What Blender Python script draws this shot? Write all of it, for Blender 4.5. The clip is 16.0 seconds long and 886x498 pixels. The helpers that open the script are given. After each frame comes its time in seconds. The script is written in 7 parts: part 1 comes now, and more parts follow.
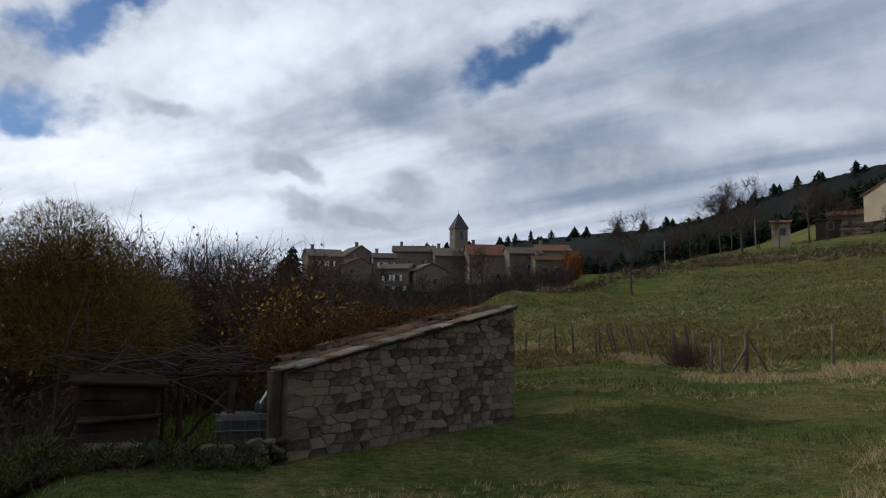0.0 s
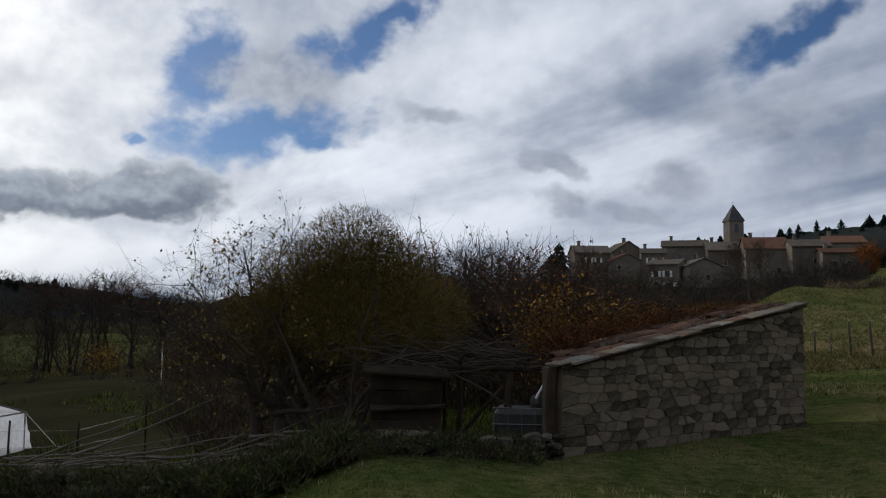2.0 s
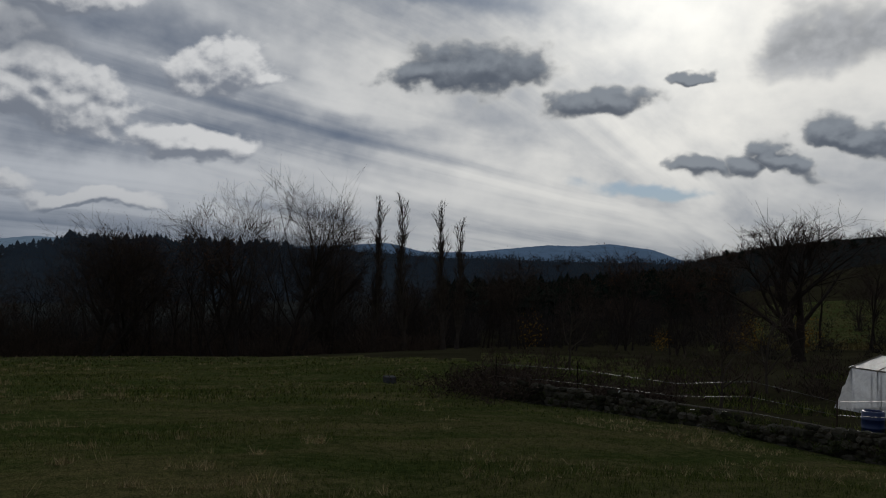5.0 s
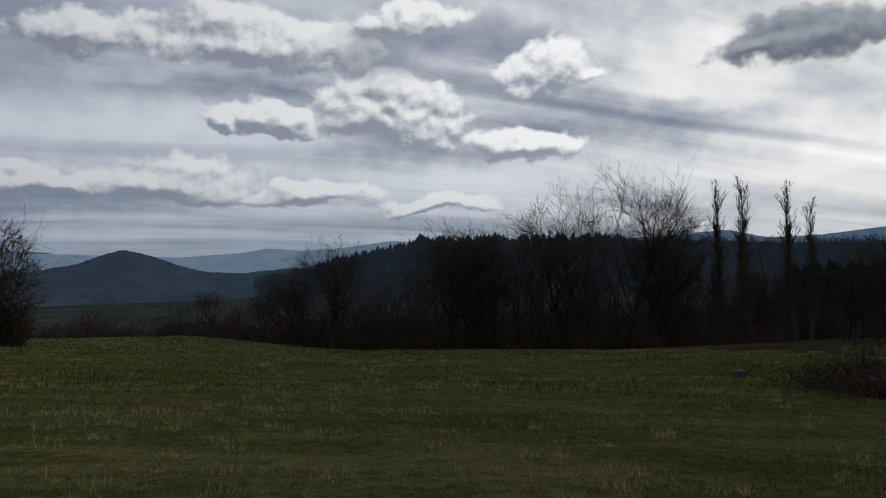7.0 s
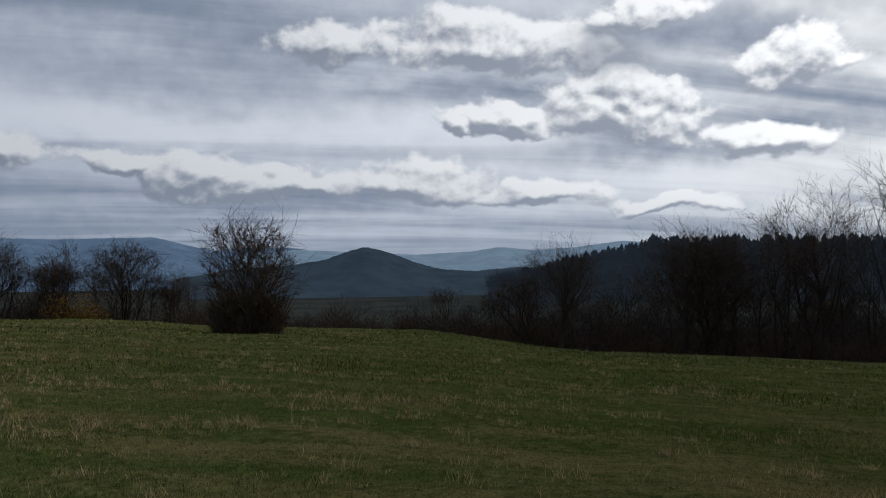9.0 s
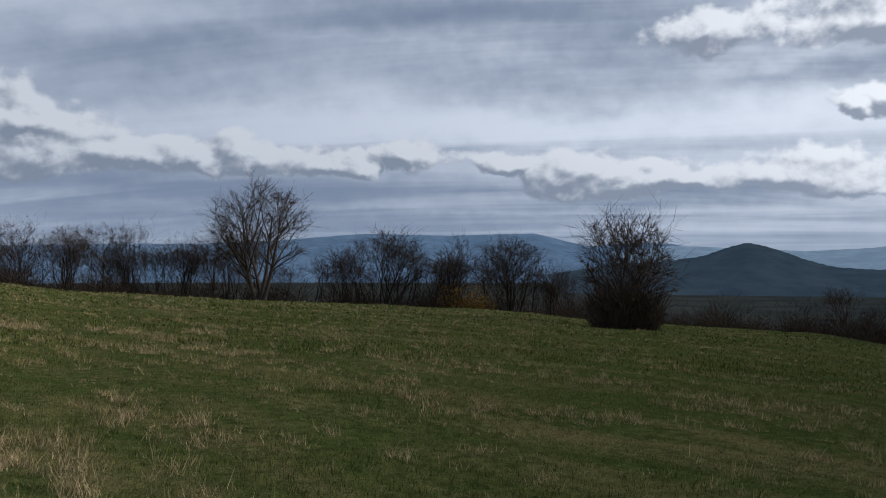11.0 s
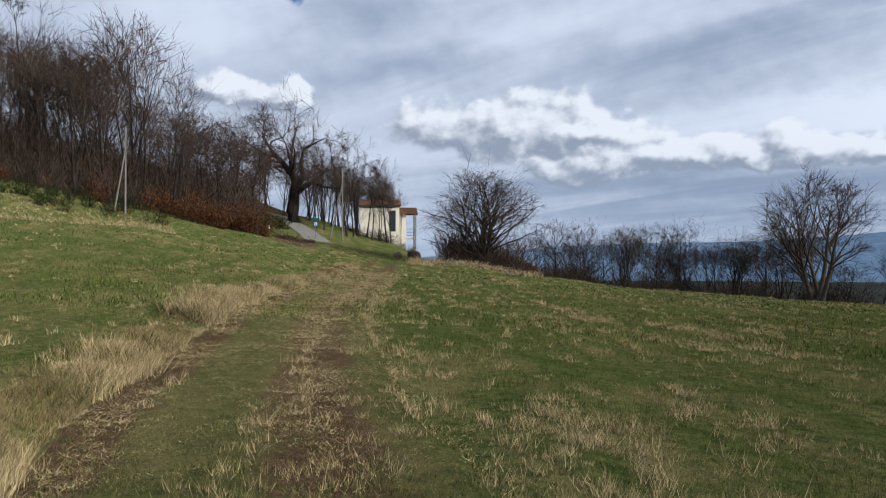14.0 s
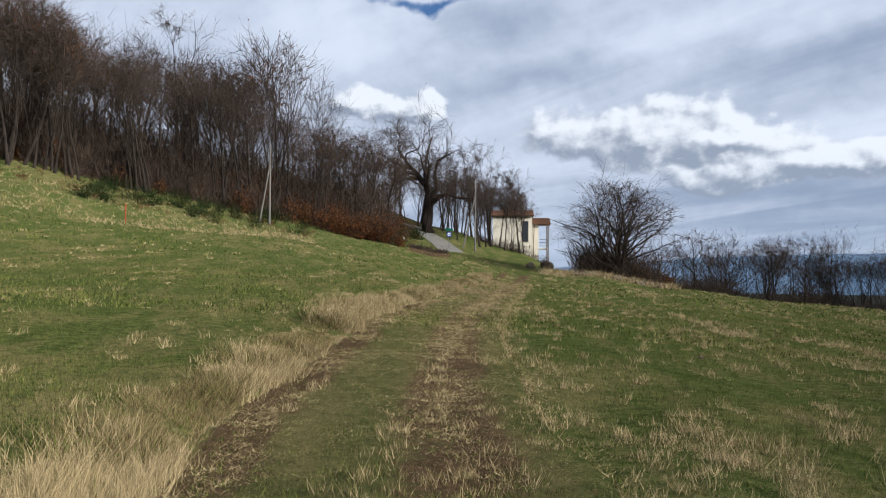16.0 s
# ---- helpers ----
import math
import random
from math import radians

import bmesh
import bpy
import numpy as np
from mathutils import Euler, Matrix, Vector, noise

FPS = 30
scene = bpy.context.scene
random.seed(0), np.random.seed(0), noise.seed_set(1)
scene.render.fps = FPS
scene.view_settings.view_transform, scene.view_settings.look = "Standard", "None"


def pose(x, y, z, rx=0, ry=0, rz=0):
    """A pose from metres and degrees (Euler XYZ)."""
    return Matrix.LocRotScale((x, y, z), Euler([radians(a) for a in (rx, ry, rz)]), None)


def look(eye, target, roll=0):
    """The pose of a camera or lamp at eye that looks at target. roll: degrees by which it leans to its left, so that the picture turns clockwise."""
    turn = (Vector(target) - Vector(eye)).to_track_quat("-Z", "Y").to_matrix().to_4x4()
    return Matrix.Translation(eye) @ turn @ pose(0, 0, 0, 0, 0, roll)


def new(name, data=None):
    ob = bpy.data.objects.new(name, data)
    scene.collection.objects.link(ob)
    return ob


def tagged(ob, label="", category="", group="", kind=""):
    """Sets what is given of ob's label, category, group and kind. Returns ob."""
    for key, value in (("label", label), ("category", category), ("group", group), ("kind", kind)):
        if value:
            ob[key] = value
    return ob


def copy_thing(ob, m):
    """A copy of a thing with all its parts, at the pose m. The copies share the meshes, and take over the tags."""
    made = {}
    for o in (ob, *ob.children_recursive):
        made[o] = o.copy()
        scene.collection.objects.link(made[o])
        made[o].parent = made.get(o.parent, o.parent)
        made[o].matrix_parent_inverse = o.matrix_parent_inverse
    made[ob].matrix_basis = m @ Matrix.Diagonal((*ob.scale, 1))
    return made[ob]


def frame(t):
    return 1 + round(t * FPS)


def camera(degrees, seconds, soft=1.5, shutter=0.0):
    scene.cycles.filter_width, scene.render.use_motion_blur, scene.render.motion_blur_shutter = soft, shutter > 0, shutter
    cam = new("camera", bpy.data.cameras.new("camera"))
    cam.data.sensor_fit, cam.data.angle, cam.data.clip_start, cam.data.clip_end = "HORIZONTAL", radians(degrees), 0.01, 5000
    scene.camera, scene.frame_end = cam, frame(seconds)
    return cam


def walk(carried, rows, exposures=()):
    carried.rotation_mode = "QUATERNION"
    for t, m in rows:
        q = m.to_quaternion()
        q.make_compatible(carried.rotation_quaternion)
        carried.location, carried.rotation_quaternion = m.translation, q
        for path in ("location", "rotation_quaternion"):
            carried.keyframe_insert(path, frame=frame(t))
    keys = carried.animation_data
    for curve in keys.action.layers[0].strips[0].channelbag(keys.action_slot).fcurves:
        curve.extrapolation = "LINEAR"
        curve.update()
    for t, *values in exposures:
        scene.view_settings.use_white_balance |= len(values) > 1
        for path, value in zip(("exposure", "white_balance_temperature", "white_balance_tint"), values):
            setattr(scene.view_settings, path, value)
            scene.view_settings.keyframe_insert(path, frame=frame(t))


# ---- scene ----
cam = camera(56.13, 16.0, soft=1.1)
# seconds, heading, pitch, lean; the phone swings round at arm's length, a quarter metre before the pivot
ROWS = [
    (0.0, -15.35, 5.22, -0.12), (0.5, -14.05, 5.30, -0.19), (1.0, -10.87, 5.15, -0.21), (1.5, -4.65, 5.03, -0.16), (2.0, 2.87,
    4.88, -0.60), (2.5, 11.53, 4.56, -0.71), (3.0, 21.54, 3.87, -0.75), (3.5, 32.92, 2.96, -0.97), (4.0, 45.15, 2.44, -1.21),
    (4.5, 56.53, 1.89, -1.21), (5.0, 65.69, 1.39, -0.90), (5.2, 68.45, 1.52, -0.57), (7.5, 92.35, 0.65, 1.51), (8.0, 95.76, 0.43,
    1.13), (10.3, 120.69, 2.01, 0.07), (10.5, 123.84, 1.78, 0.03), (11.0, 129.56, 1.08, -0.12), (11.5, 134.49, 0.92, -0.32),
    (12.0, 138.82, 0.79, -0.32), (12.5, 145.50, 0.82, -0.05), (13.0, 155.00, 0.52, -0.15), (13.5, 161.52, 0.36, -0.13), (14.0,
    166.11, 0.92, 0.02), (14.5, 169.18, 1.35, 0.02), (15.0, 170.91, 1.39, -0.14), (15.5, 172.77, 1.33, -0.20), (16.0, 175.20,
    1.61, -0.40)]
SUN_AZ, SUN_EL = 51.0, 20.5
EXPOSURES = [(0.0, -0.07, 6200, 11), (2.0, -0.32, 6200, 11), (3.0, -0.74, 6300, 10), (4.0, -1.28, 6250, 10), (4.5, -1.45, 6150, 10), (5.0, -1.22, 6250, 10), (7.5, -0.66, 6250, 10), (8.0, -0.58, 6300, 10),
             (10.5, -0.4, 6000, 10), (12.5, -0.12, 5950, 10), (14.0, 0.15, 6050, 10), (16.0, 0.25, 6100, 10)]
walk(cam, [(t, pose(-0.25 * math.sin(radians(h)), 0.25 * math.cos(radians(h)), 1.6, 90 + p, l, h)) for t, h, p, l in ROWS], EXPOSURES)


# ---------- sun ----------
def bearing(az, r, z=0.0):
    """A place at the bearing az (degrees, turning left from +y), r metres from the pivot."""
    return Vector((-r * math.sin(radians(az)), r * math.cos(radians(az)), z))


sun_data = bpy.data.lights.new("sun", "SUN")
sun_data.energy, sun_data.angle, sun_data.color = 4.6, radians(1.5), (1.0, 0.93, 0.82)
sun = new("sun", sun_data)
s_dir = bearing(SUN_AZ, math.cos(radians(SUN_EL)), math.sin(radians(SUN_EL)))
sun.matrix_world = look(s_dir * 50, (0, 0, 0))


# ---------- node helpers ----------
class Nodes:
    def __init__(self, tree):
        self.tree = tree
        tree.nodes.clear()

    def add(self, kind, **values):
        node = self.tree.nodes.new(kind)
        for key, value in values.items():
            setattr(node, key, value)
        return node

    def link(self, socket, value):
        if isinstance(value, bpy.types.NodeSocket):
            self.tree.links.new(value, socket)
        elif value is not None:
            socket.default_value = value

    def math(self, op, a, b=None, c=None, clamp=False):
        node = self.add("ShaderNodeMath", operation=op, use_clamp=clamp)
        for socket, value in zip(node.inputs, (a, b, c)):
            self.link(socket, value)
        return node.outputs[0]

    def step(self, value, low, high):
        """0 below low, 1 above high, smooth between."""
        node = self.add("ShaderNodeMapRange", interpolation_type="SMOOTHSTEP")
        self.link(node.inputs[0], value)
        node.inputs[1].default_value, node.inputs[2].default_value = low, high
        return node.outputs[0]

    def mix(self, fac, a, b, blend="MIX"):
        node = self.add("ShaderNodeMix", data_type="RGBA", blend_type=blend)
        self.link(node.inputs[0], fac)
        self.link(node.inputs[6], tuple(a) + (1,) if isinstance(a, tuple) and len(a) == 3 else a)
        self.link(node.inputs[7], tuple(b) + (1,) if isinstance(b, tuple) and len(b) == 3 else b)
        return node.outputs[2]

    def noise(self, vector, scale, detail=4.0, rough=0.55, distort=0.0):
        node = self.add("ShaderNodeTexNoise")
        self.link(node.inputs["Vector"], vector)
        for key, value in (("Scale", scale), ("Detail", detail), ("Roughness", rough), ("Distortion", distort)):
            node.inputs[key].default_value = value
        return node.outputs["Fac"]

    def combine(self, x, y, z):
        node = self.add("ShaderNodeCombineXYZ")
        for socket, value in zip(node.inputs, (x, y, z)):
            self.link(socket, value)
        return node.outputs[0]


# ---------- sky ----------
world = bpy.data.worlds.new("sky")
world.use_nodes = True
W = Nodes(world.node_tree)
w_dir = W.add("ShaderNodeTexCoord").outputs["Generated"]
w_sep = W.add("ShaderNodeSeparateXYZ")
W.link(w_sep.inputs[0], w_dir)
w_x, w_y, w_z = w_sep.outputs
w_el = W.math("MULTIPLY", W.math("ARCSINE", w_z), 57.2958)
# bearing counted from the middle of the pan, so that the seam lies behind
w_az = W.math("ADD", W.math("MULTIPLY", W.math("ARCTAN2", W.math("ADD", W.math("MULTIPLY", w_x, -math.cos(radians(80))), W.math("MULTIPLY", w_y, -math.sin(radians(80)))),
                                                W.math("ADD", W.math("MULTIPLY", w_x, -math.sin(radians(80))), W.math("MULTIPLY", w_y, math.cos(radians(80))))), 57.2958), 80.0)
nishita = W.add("ShaderNodeTexSky", sky_type="NISHITA", sun_disc=False, sun_elevation=radians(SUN_EL), sun_rotation=radians(-SUN_AZ),
                altitude=1000, air_density=1.0, dust_density=0.6, ozone_density=1.2)
blue = W.mix(1.0, nishita.outputs[0], (0.046, 0.060, 0.080), "MULTIPLY")
# closeness to the sun
s_dot = W.add("ShaderNodeVectorMath", operation="DOT_PRODUCT")
W.link(s_dot.inputs[0], w_dir)
s_dot.inputs[1].default_value = s_dir
glow_wide = W.math("POWER", W.math("MAXIMUM", s_dot.outputs["Value"], 0.0), 9.0)
glow_near = W.math("POWER", W.math("MAXIMUM", s_dot.outputs["Value"], 0.0), 90.0)
glow_broad = W.math("POWER", W.math("MAXIMUM", s_dot.outputs["Value"], 0.0), 2.0)
away = W.step(s_dot.outputs["Value"], -0.2, 0.9)
# high cloud: a flat sheet combed in one direction, seen in perspective
flat = W.math("DIVIDE", 1.0, W.math("ADD", W.math("MAXIMUM", w_z, 0.0), 0.09))
comb = radians(30)
along = W.math("MULTIPLY", W.math("ADD", W.math("MULTIPLY", w_x, -math.sin(comb)), W.math("MULTIPLY", w_y, math.cos(comb))), flat)
across = W.math("MULTIPLY", W.math("ADD", W.math("MULTIPLY", w_x, -math.cos(comb)), W.math("MULTIPLY", w_y, -math.sin(comb))), flat)
fibre = W.noise(W.combine(W.math("MULTIPLY", along, 0.30), across, 3.0), 1.5, 7.0, 0.54, 0.6)
fibre_tone = W.noise(W.combine(W.math("MULTIPLY", along, 0.26), across, 11.0), 1.0, 7.0, 0.54, 0.8)


def grains(a, e):
    """Noise of the cumulus, and the bearing and height bent by it, for a direction of the sky in degrees."""
    at = W.combine(W.math("MULTIPLY", a, 0.1), W.math("MULTIPLY", e, 0.125), 0.0)
    node = W.add("ShaderNodeTexNoise")
    W.link(node.inputs["Vector"], at)
    node.inputs["Scale"].default_value, node.inputs["Detail"].default_value, node.inputs["Roughness"].default_value = 2.4, 4.0, 0.5
    sep = W.add("ShaderNodeSeparateColor")
    W.link(sep.inputs[0], node.outputs["Color"])
    lumps = W.math("ADD", W.math("MULTIPLY", W.noise(at, 4.0, 7.0, 0.52, 0.2), 0.72), W.math("MULTIPLY", W.noise(at, 10.0, 5.0, 0.5), 0.28))
    return (W.math("MULTIPLY_ADD", W.math("SUBTRACT", sep.outputs[0], 0.5), 8.0, a), W.math("MULTIPLY_ADD", W.math("SUBTRACT", sep.outputs[1], 0.5), 3.6, e), lumps)


HERE, SUNWARD = grains(w_az, w_el), grains(W.math("ADD", w_az, W.math("MULTIPLY", W.math("SUBTRACT", SUN_AZ, w_az), 0.006)), W.math("ADD", w_el, 0.55))
BENT = (*HERE[:2], fibre)


def shape_group():
    """A node group: how far inside a ragged, flat-based ellipse of the sky a direction lies (1 at the middle, 0 at the rim)."""
    tree = bpy.data.node_groups.new("cloud_shape", "ShaderNodeTree")
    for key in ("a", "e", "grain", "az", "el", "wide", "high", "lean", "ragged", "base"):
        tree.interface.new_socket(key, in_out="INPUT", socket_type="NodeSocketFloat")
    tree.interface.new_socket("shape", in_out="OUTPUT", socket_type="NodeSocketFloat")
    n = Nodes(tree)
    i, o = n.add("NodeGroupInput").outputs, n.add("NodeGroupOutput").inputs
    dx = n.math("DIVIDE", n.math("SUBTRACT", i["a"], i["az"]), i["wide"])
    dy = n.math("DIVIDE", n.math("SUBTRACT", n.math("SUBTRACT", i["e"], i["el"]), n.math("MULTIPLY", dx, i["lean"])), i["high"])
    dy = n.math("MAXIMUM", dy, n.math("MULTIPLY", dy, n.math("MULTIPLY", i["base"], -1.0)))
    d = n.math("SQRT", n.math("ADD", n.math("MULTIPLY", dx, dx), n.math("MULTIPLY", dy, dy)))
    n.link(o["shape"], n.math("ADD", n.math("SUBTRACT", 1.0, d), n.math("MULTIPLY", n.math("SUBTRACT", i["grain"], 0.5), i["ragged"])))
    return tree


SHAPE = shape_group()


def blob(field, ragged, base, az, el, wide, high, slope=0.0):
    """slope: how steeply it rises towards lower bearings."""
    node = W.add("ShaderNodeGroup", node_tree=SHAPE)
    for key, value in zip(("a", "e", "grain", "az", "el", "wide", "high", "lean", "ragged", "base"), (*field, az, el, wide, high, -slope * wide, ragged, base)):
        W.link(node.inputs[key], value if isinstance(value, bpy.types.NodeSocket) else float(value))
    return node.outputs[0]


def union(field, ragged, base, shapes):
    """The greatest of several shapes."""
    most = None
    for shape in shapes:
        one = blob(field, ragged, base, *shape)
        most = one if most is None else W.math("MAXIMUM", most, one)
    return most


# bearing, height, half width, half height in degrees, slope
BLUE_HOLES = [
    (5.9, 20.4, 4.3, 1.6, 0.4), (11.3, 12.5, 4.3, 1.2), (-20.7, 18.0, 5.6, 2.0, 0.4), (15.2, 12.6, 8.6, 2.6, 0.25),
    (19.5, 16.6, 3.2, 4.3, 0.2), (8.8, 18.9, 5.4, 2.3, 0.4), (22.6, 11.3, 1.8, 0.6), (177.1, 18.0, 4.0, 0.6), (52.0, 5.6, 6.0, 0.7, -0.05)]
WHITE_VEILS = [
    (-4.1, 18.7, 14.8, 3.1, 0.2), (4.9, 11.1, 12.9, 2.3), (3.0, 6.4, 12.9, 1.6), (-11.2, 10.7, 7.8, 3.1), (-21.9, 21.1, 5.8, 1.6, 0.2), (45.3, 11.8, 12.9, 9.7), (7.6, 10.0, 7.8, 1.9, 0.1), (-1.4, 15.9, 5.8, 3.5, 0.3),
    (28.7, 3.8, 19.5, 2.3), (51.9, 15.7, 16.4, 4.3), (61.3, 5.8, 19.5, 3.5, -0.1), (73.0, 12.2, 9.0, 3.5), (85.9, 5.4, 15.6, 2.3), (157.6, 15.5, 12.9, 2.3, 0.1), (184.0, 15.9, 5.5, 2.7), (130, 9.5, 30, 1.3), (-38, 12.5, 8, 1.2)]
GREY_SHEETS = [
    (-23.8, 12.5, 9.0, 4.3, 0.1), (-12.8, 14.9, 5.1, 2.3), (-36.9, 17.5, 9.7, 3.5), (-29.4, 8.9, 12.9, 2.3), (-0.6, 5.1, 3.1, 0.8), (74.5, 9.3, 12.9, 1.8, -0.25), (90.2, 8.0, 6.6, 1.6), (84.3, 14.9, 12.9, 1.9, -0.3),
    (118.0, 14.0, 10.5, 4.5), (103.2, 11.8, 16.4, 1.3), (76.6, 9.3, 10.9, 1.1, -0.05), (64, 18.5, 12, 1.4, -0.2)]
GREY_LAYERS = [
    (147.9, 13.8, 14.9, 3.0), (125.1, 13.0, 16.4, 2.3, -0.05), (143.1, 5.0, 17.5, 1.5), (117.4, 4.3, 15.6, 1.2), (136.7, 2.8, 27.3, 1.2), (157.6, 5.2, 12.9, 1.8), (152.5, 3.1, 9.4, 1.4), (166.9, 13.5, 11.7, 1.6, 0.1),
    (171.9, 16.9, 5.8, 1.9), (154.0, 5.1, 16.4, 1.4), (130, 17, 18, 2.0)]
SOFT_GREYS = [
    (-4.8, 10.9, 2.5, 1.0, -0.4), (-13.0, 9.3, 2.7, 1.3, -0.1), (-5.4, 8.2, 2.9, 1.0, -0.3), (-10.1, 7.4, 2.5, 0.9, -0.2), (3.6, 14.1, 3.3, 0.9, -0.2), (36.6, 14.4, 7.8, 2.5, 0.05), (14.4, 16.2, 4.7, 3.3),
    (41.2, 14.5, 4.7, 2.6, 0.3), (92.3, 14.1, 3.9, 2.3), (-19, 13.5, 5.0, 1.6), (-27, 11.0, 5.5, 1.8), (-33, 15.5, 5, 1.4)]
DARK_PUFFS = [
    (39.0, 8.7, 2.9, 1.6, -0.3), (32.6, 7.5, 5.8, 1.8, -0.1), (23.8, 8.0, 7.4, 1.8, 0.05), (63.7, 13.4, 5.3, 2.3), (54.8, 11.2, 3.4, 1.3, 0.1), (49.3, 12.8, 1.1, 0.6), (48.3, 7.2, 1.7, 1.0), (45.4, 7.0, 1.8, 0.9),
    (43.0, 7.0, 1.5, 1.6, -0.6), (67.5, 12.9, 2.5, 1.3, 0.1)]
PUFFS_WEST = [
    (81.0, 12.7, 3.5, 1.9), (91.5, 11.0, 4.3, 2.1, -0.3), (83.0, 8.1, 3.7, 1.4, -0.1), (88.8, 4.0, 4.1, 0.7), (111.3, 15.0, 3.9, 1.9), (100.0, 14.7, 8.6, 2.2, -0.05), (90.3, 16.4, 3.5, 1.3), (99.8, 9.8, 3.7, 1.2),
    (92.2, 10.0, 5.6, 2.3, -0.1), (83.2, 8.0, 2.9, 1.4), (120.5, 5.9, 3.7, 1.8), (114.9, 5.5, 5.1, 1.1), (107.1, 5.9, 5.8, 1.5), (98.3, 5.0, 5.3, 1.0)]
PUFFS_SOUTH = [
    (155.8, 6.9, 4.7, 1.9), (150.9, 7.2, 4.3, 1.4), (141.7, 7.1, 4.7, 1.3), (131.7, 7.0, 2.5, 1.4), (125.1, 6.9, 3.7, 1.0), (116.7, 5.6, 4.3, 1.1), (102.3, 9.5, 2.1, 0.9), (180.9, 11.2, 2.3, 1.2),
    (177.4, 10.9, 2.7, 1.0), (162.0, 9.1, 7.4, 2.3), (156.2, 8.5, 5.8, 1.6), (149.5, 7.2, 3.7, 1.4), (136.5, 6.9, 3.0, 1.1), (146.0, 7.1, 3.0, 1.0)]

# thin high cloud over blue: brighter in the veils, slate in the sheets, torn open at the holes
holes, veils, sheets = union(BENT, 0.9, 1.0, BLUE_HOLES), union(BENT, 0.6, 1.0, WHITE_VEILS), union(BENT, 0.6, 1.0, GREY_SHEETS + GREY_LAYERS)
tone = W.math("MULTIPLY_ADD", W.math("SUBTRACT", fibre_tone, 0.5), 1.9, 0.52)
tone = W.math("MULTIPLY_ADD", W.math("SUBTRACT", HERE[2], 0.5), 0.55, tone)
tone = W.math("MULTIPLY_ADD", W.step(veils, -0.3, 1.1), 0.40, tone)
tone = W.math("MULTIPLY_ADD", W.step(sheets, -0.35, 1.1), -0.46, tone)
slate = W.mix(glow_wide, (0.25, 0.305, 0.405), (0.36, 0.44, 0.58))
milk = W.mix(glow_wide, W.mix(away, (0.62, 0.665, 0.75), (1.02, 1.06, 1.12)), (2.05, 1.95, 1.74))
sky = W.mix(W.step(tone, -0.25, 1.15), slate, milk)
cover = W.math("ADD", W.math("MULTIPLY", W.math("SUBTRACT", fibre, 0.5), 2.2), W.math("MULTIPLY_ADD", W.math("MAXIMUM", holes, -0.5), -1.15, 0.42))
cover = W.math("MULTIPLY_ADD", W.math("SUBTRACT", HERE[2], 0.5), 1.3, cover)
sky = W.mix(W.step(cover, -0.42, 0.42), W.mix(W.math("MULTIPLY", glow_wide, 0.3), blue, (0.9, 1.0, 1.1)), sky)
sky = W.mix(1.0, sky, W.mix(glow_near, (0.0, 0.0, 0.0), (0.9, 0.87, 0.78)), "ADD")
# cumulus, lit on the side that the light reaches, grey where they are thick
puffs, sunward = union(HERE, 1.5, 1.35, PUFFS_WEST + PUFFS_SOUTH), union(SUNWARD, 1.5, 1.35, PUFFS_WEST + PUFFS_SOUTH)
lit = W.step(W.math("MULTIPLY_ADD", W.step(puffs, 0.15, 0.9), -0.10, W.math("SUBTRACT", puffs, sunward)), -0.38, 0.34)
body = W.mix(lit, W.mix(glow_broad, (0.27, 0.31, 0.38), (0.52, 0.56, 0.64)), W.mix(glow_broad, (0.76, 0.78, 0.81), (1.7, 1.67, 1.61)))
sky = W.mix(W.math("MULTIPLY", W.step(puffs, -0.26, 0.12), 0.97), sky, body)
soft = union(HERE, 1.4, 1.1, SOFT_GREYS)
sky = W.mix(W.math("MULTIPLY", W.step(soft, -0.15, 0.65), 0.72), sky, W.mix(W.step(HERE[2], 0.35, 0.65), (0.31, 0.35, 0.42), W.mix(glow_wide, (0.44, 0.48, 0.55), (0.75, 0.78, 0.84))))
dark, dark_sun = union(HERE, 1.5, 1.25, DARK_PUFFS), union(SUNWARD, 1.5, 1.25, DARK_PUFFS)
rim = W.mix(glow_wide, (0.55, 0.60, 0.66), (1.25, 1.22, 1.14))
body = W.mix(W.step(W.math("SUBTRACT", dark, dark_sun), -0.35, 0.6), (0.19, 0.225, 0.285), (0.50, 0.55, 0.61))
sky = W.mix(W.math("MULTIPLY", W.step(dark, -0.24, 0.2), 0.95), sky, W.mix(W.step(dark, -0.18, 0.36), rim, body))
haze = W.math("POWER", W.math("SUBTRACT", 1.0, W.math("MINIMUM", W.math("MAXIMUM", W.math("DIVIDE", w_el, 9.0), 0.0), 1.0)), 2.0)
sky = W.mix(W.math("MULTIPLY", haze, 0.75), sky, W.mix(glow_wide, (0.31, 0.38, 0.49), (1.1, 1.08, 1.0)))
back = W.add("ShaderNodeBackground")
W.link(back.inputs["Color"], sky)
back.inputs["Strength"].default_value = 1.0
scene.world = world
W.link(W.add("ShaderNodeOutputWorld").inputs["Surface"], back.outputs[0])


# ---------- materials ----------
def material(name, rough=0.9, metal=0.0, spec=0.0):
    mat = bpy.data.materials.new(name)
    mat.use_nodes = True
    n = Nodes(mat.node_tree)
    shader = n.add("ShaderNodeBsdfPrincipled")
    n.link(n.add("ShaderNodeOutputMaterial").inputs["Surface"], shader.outputs[0])
    shader.inputs["Roughness"].default_value, shader.inputs["Metallic"].default_value = rough, metal
    shader.inputs["Specular IOR Level"].default_value = spec
    shader.inputs["Diffuse Roughness"].default_value = 1.0 if rough >= 0.9 else 0.3
    where = n.add("ShaderNodeTexCoord").outputs["Object"]
    return mat, n, shader, where


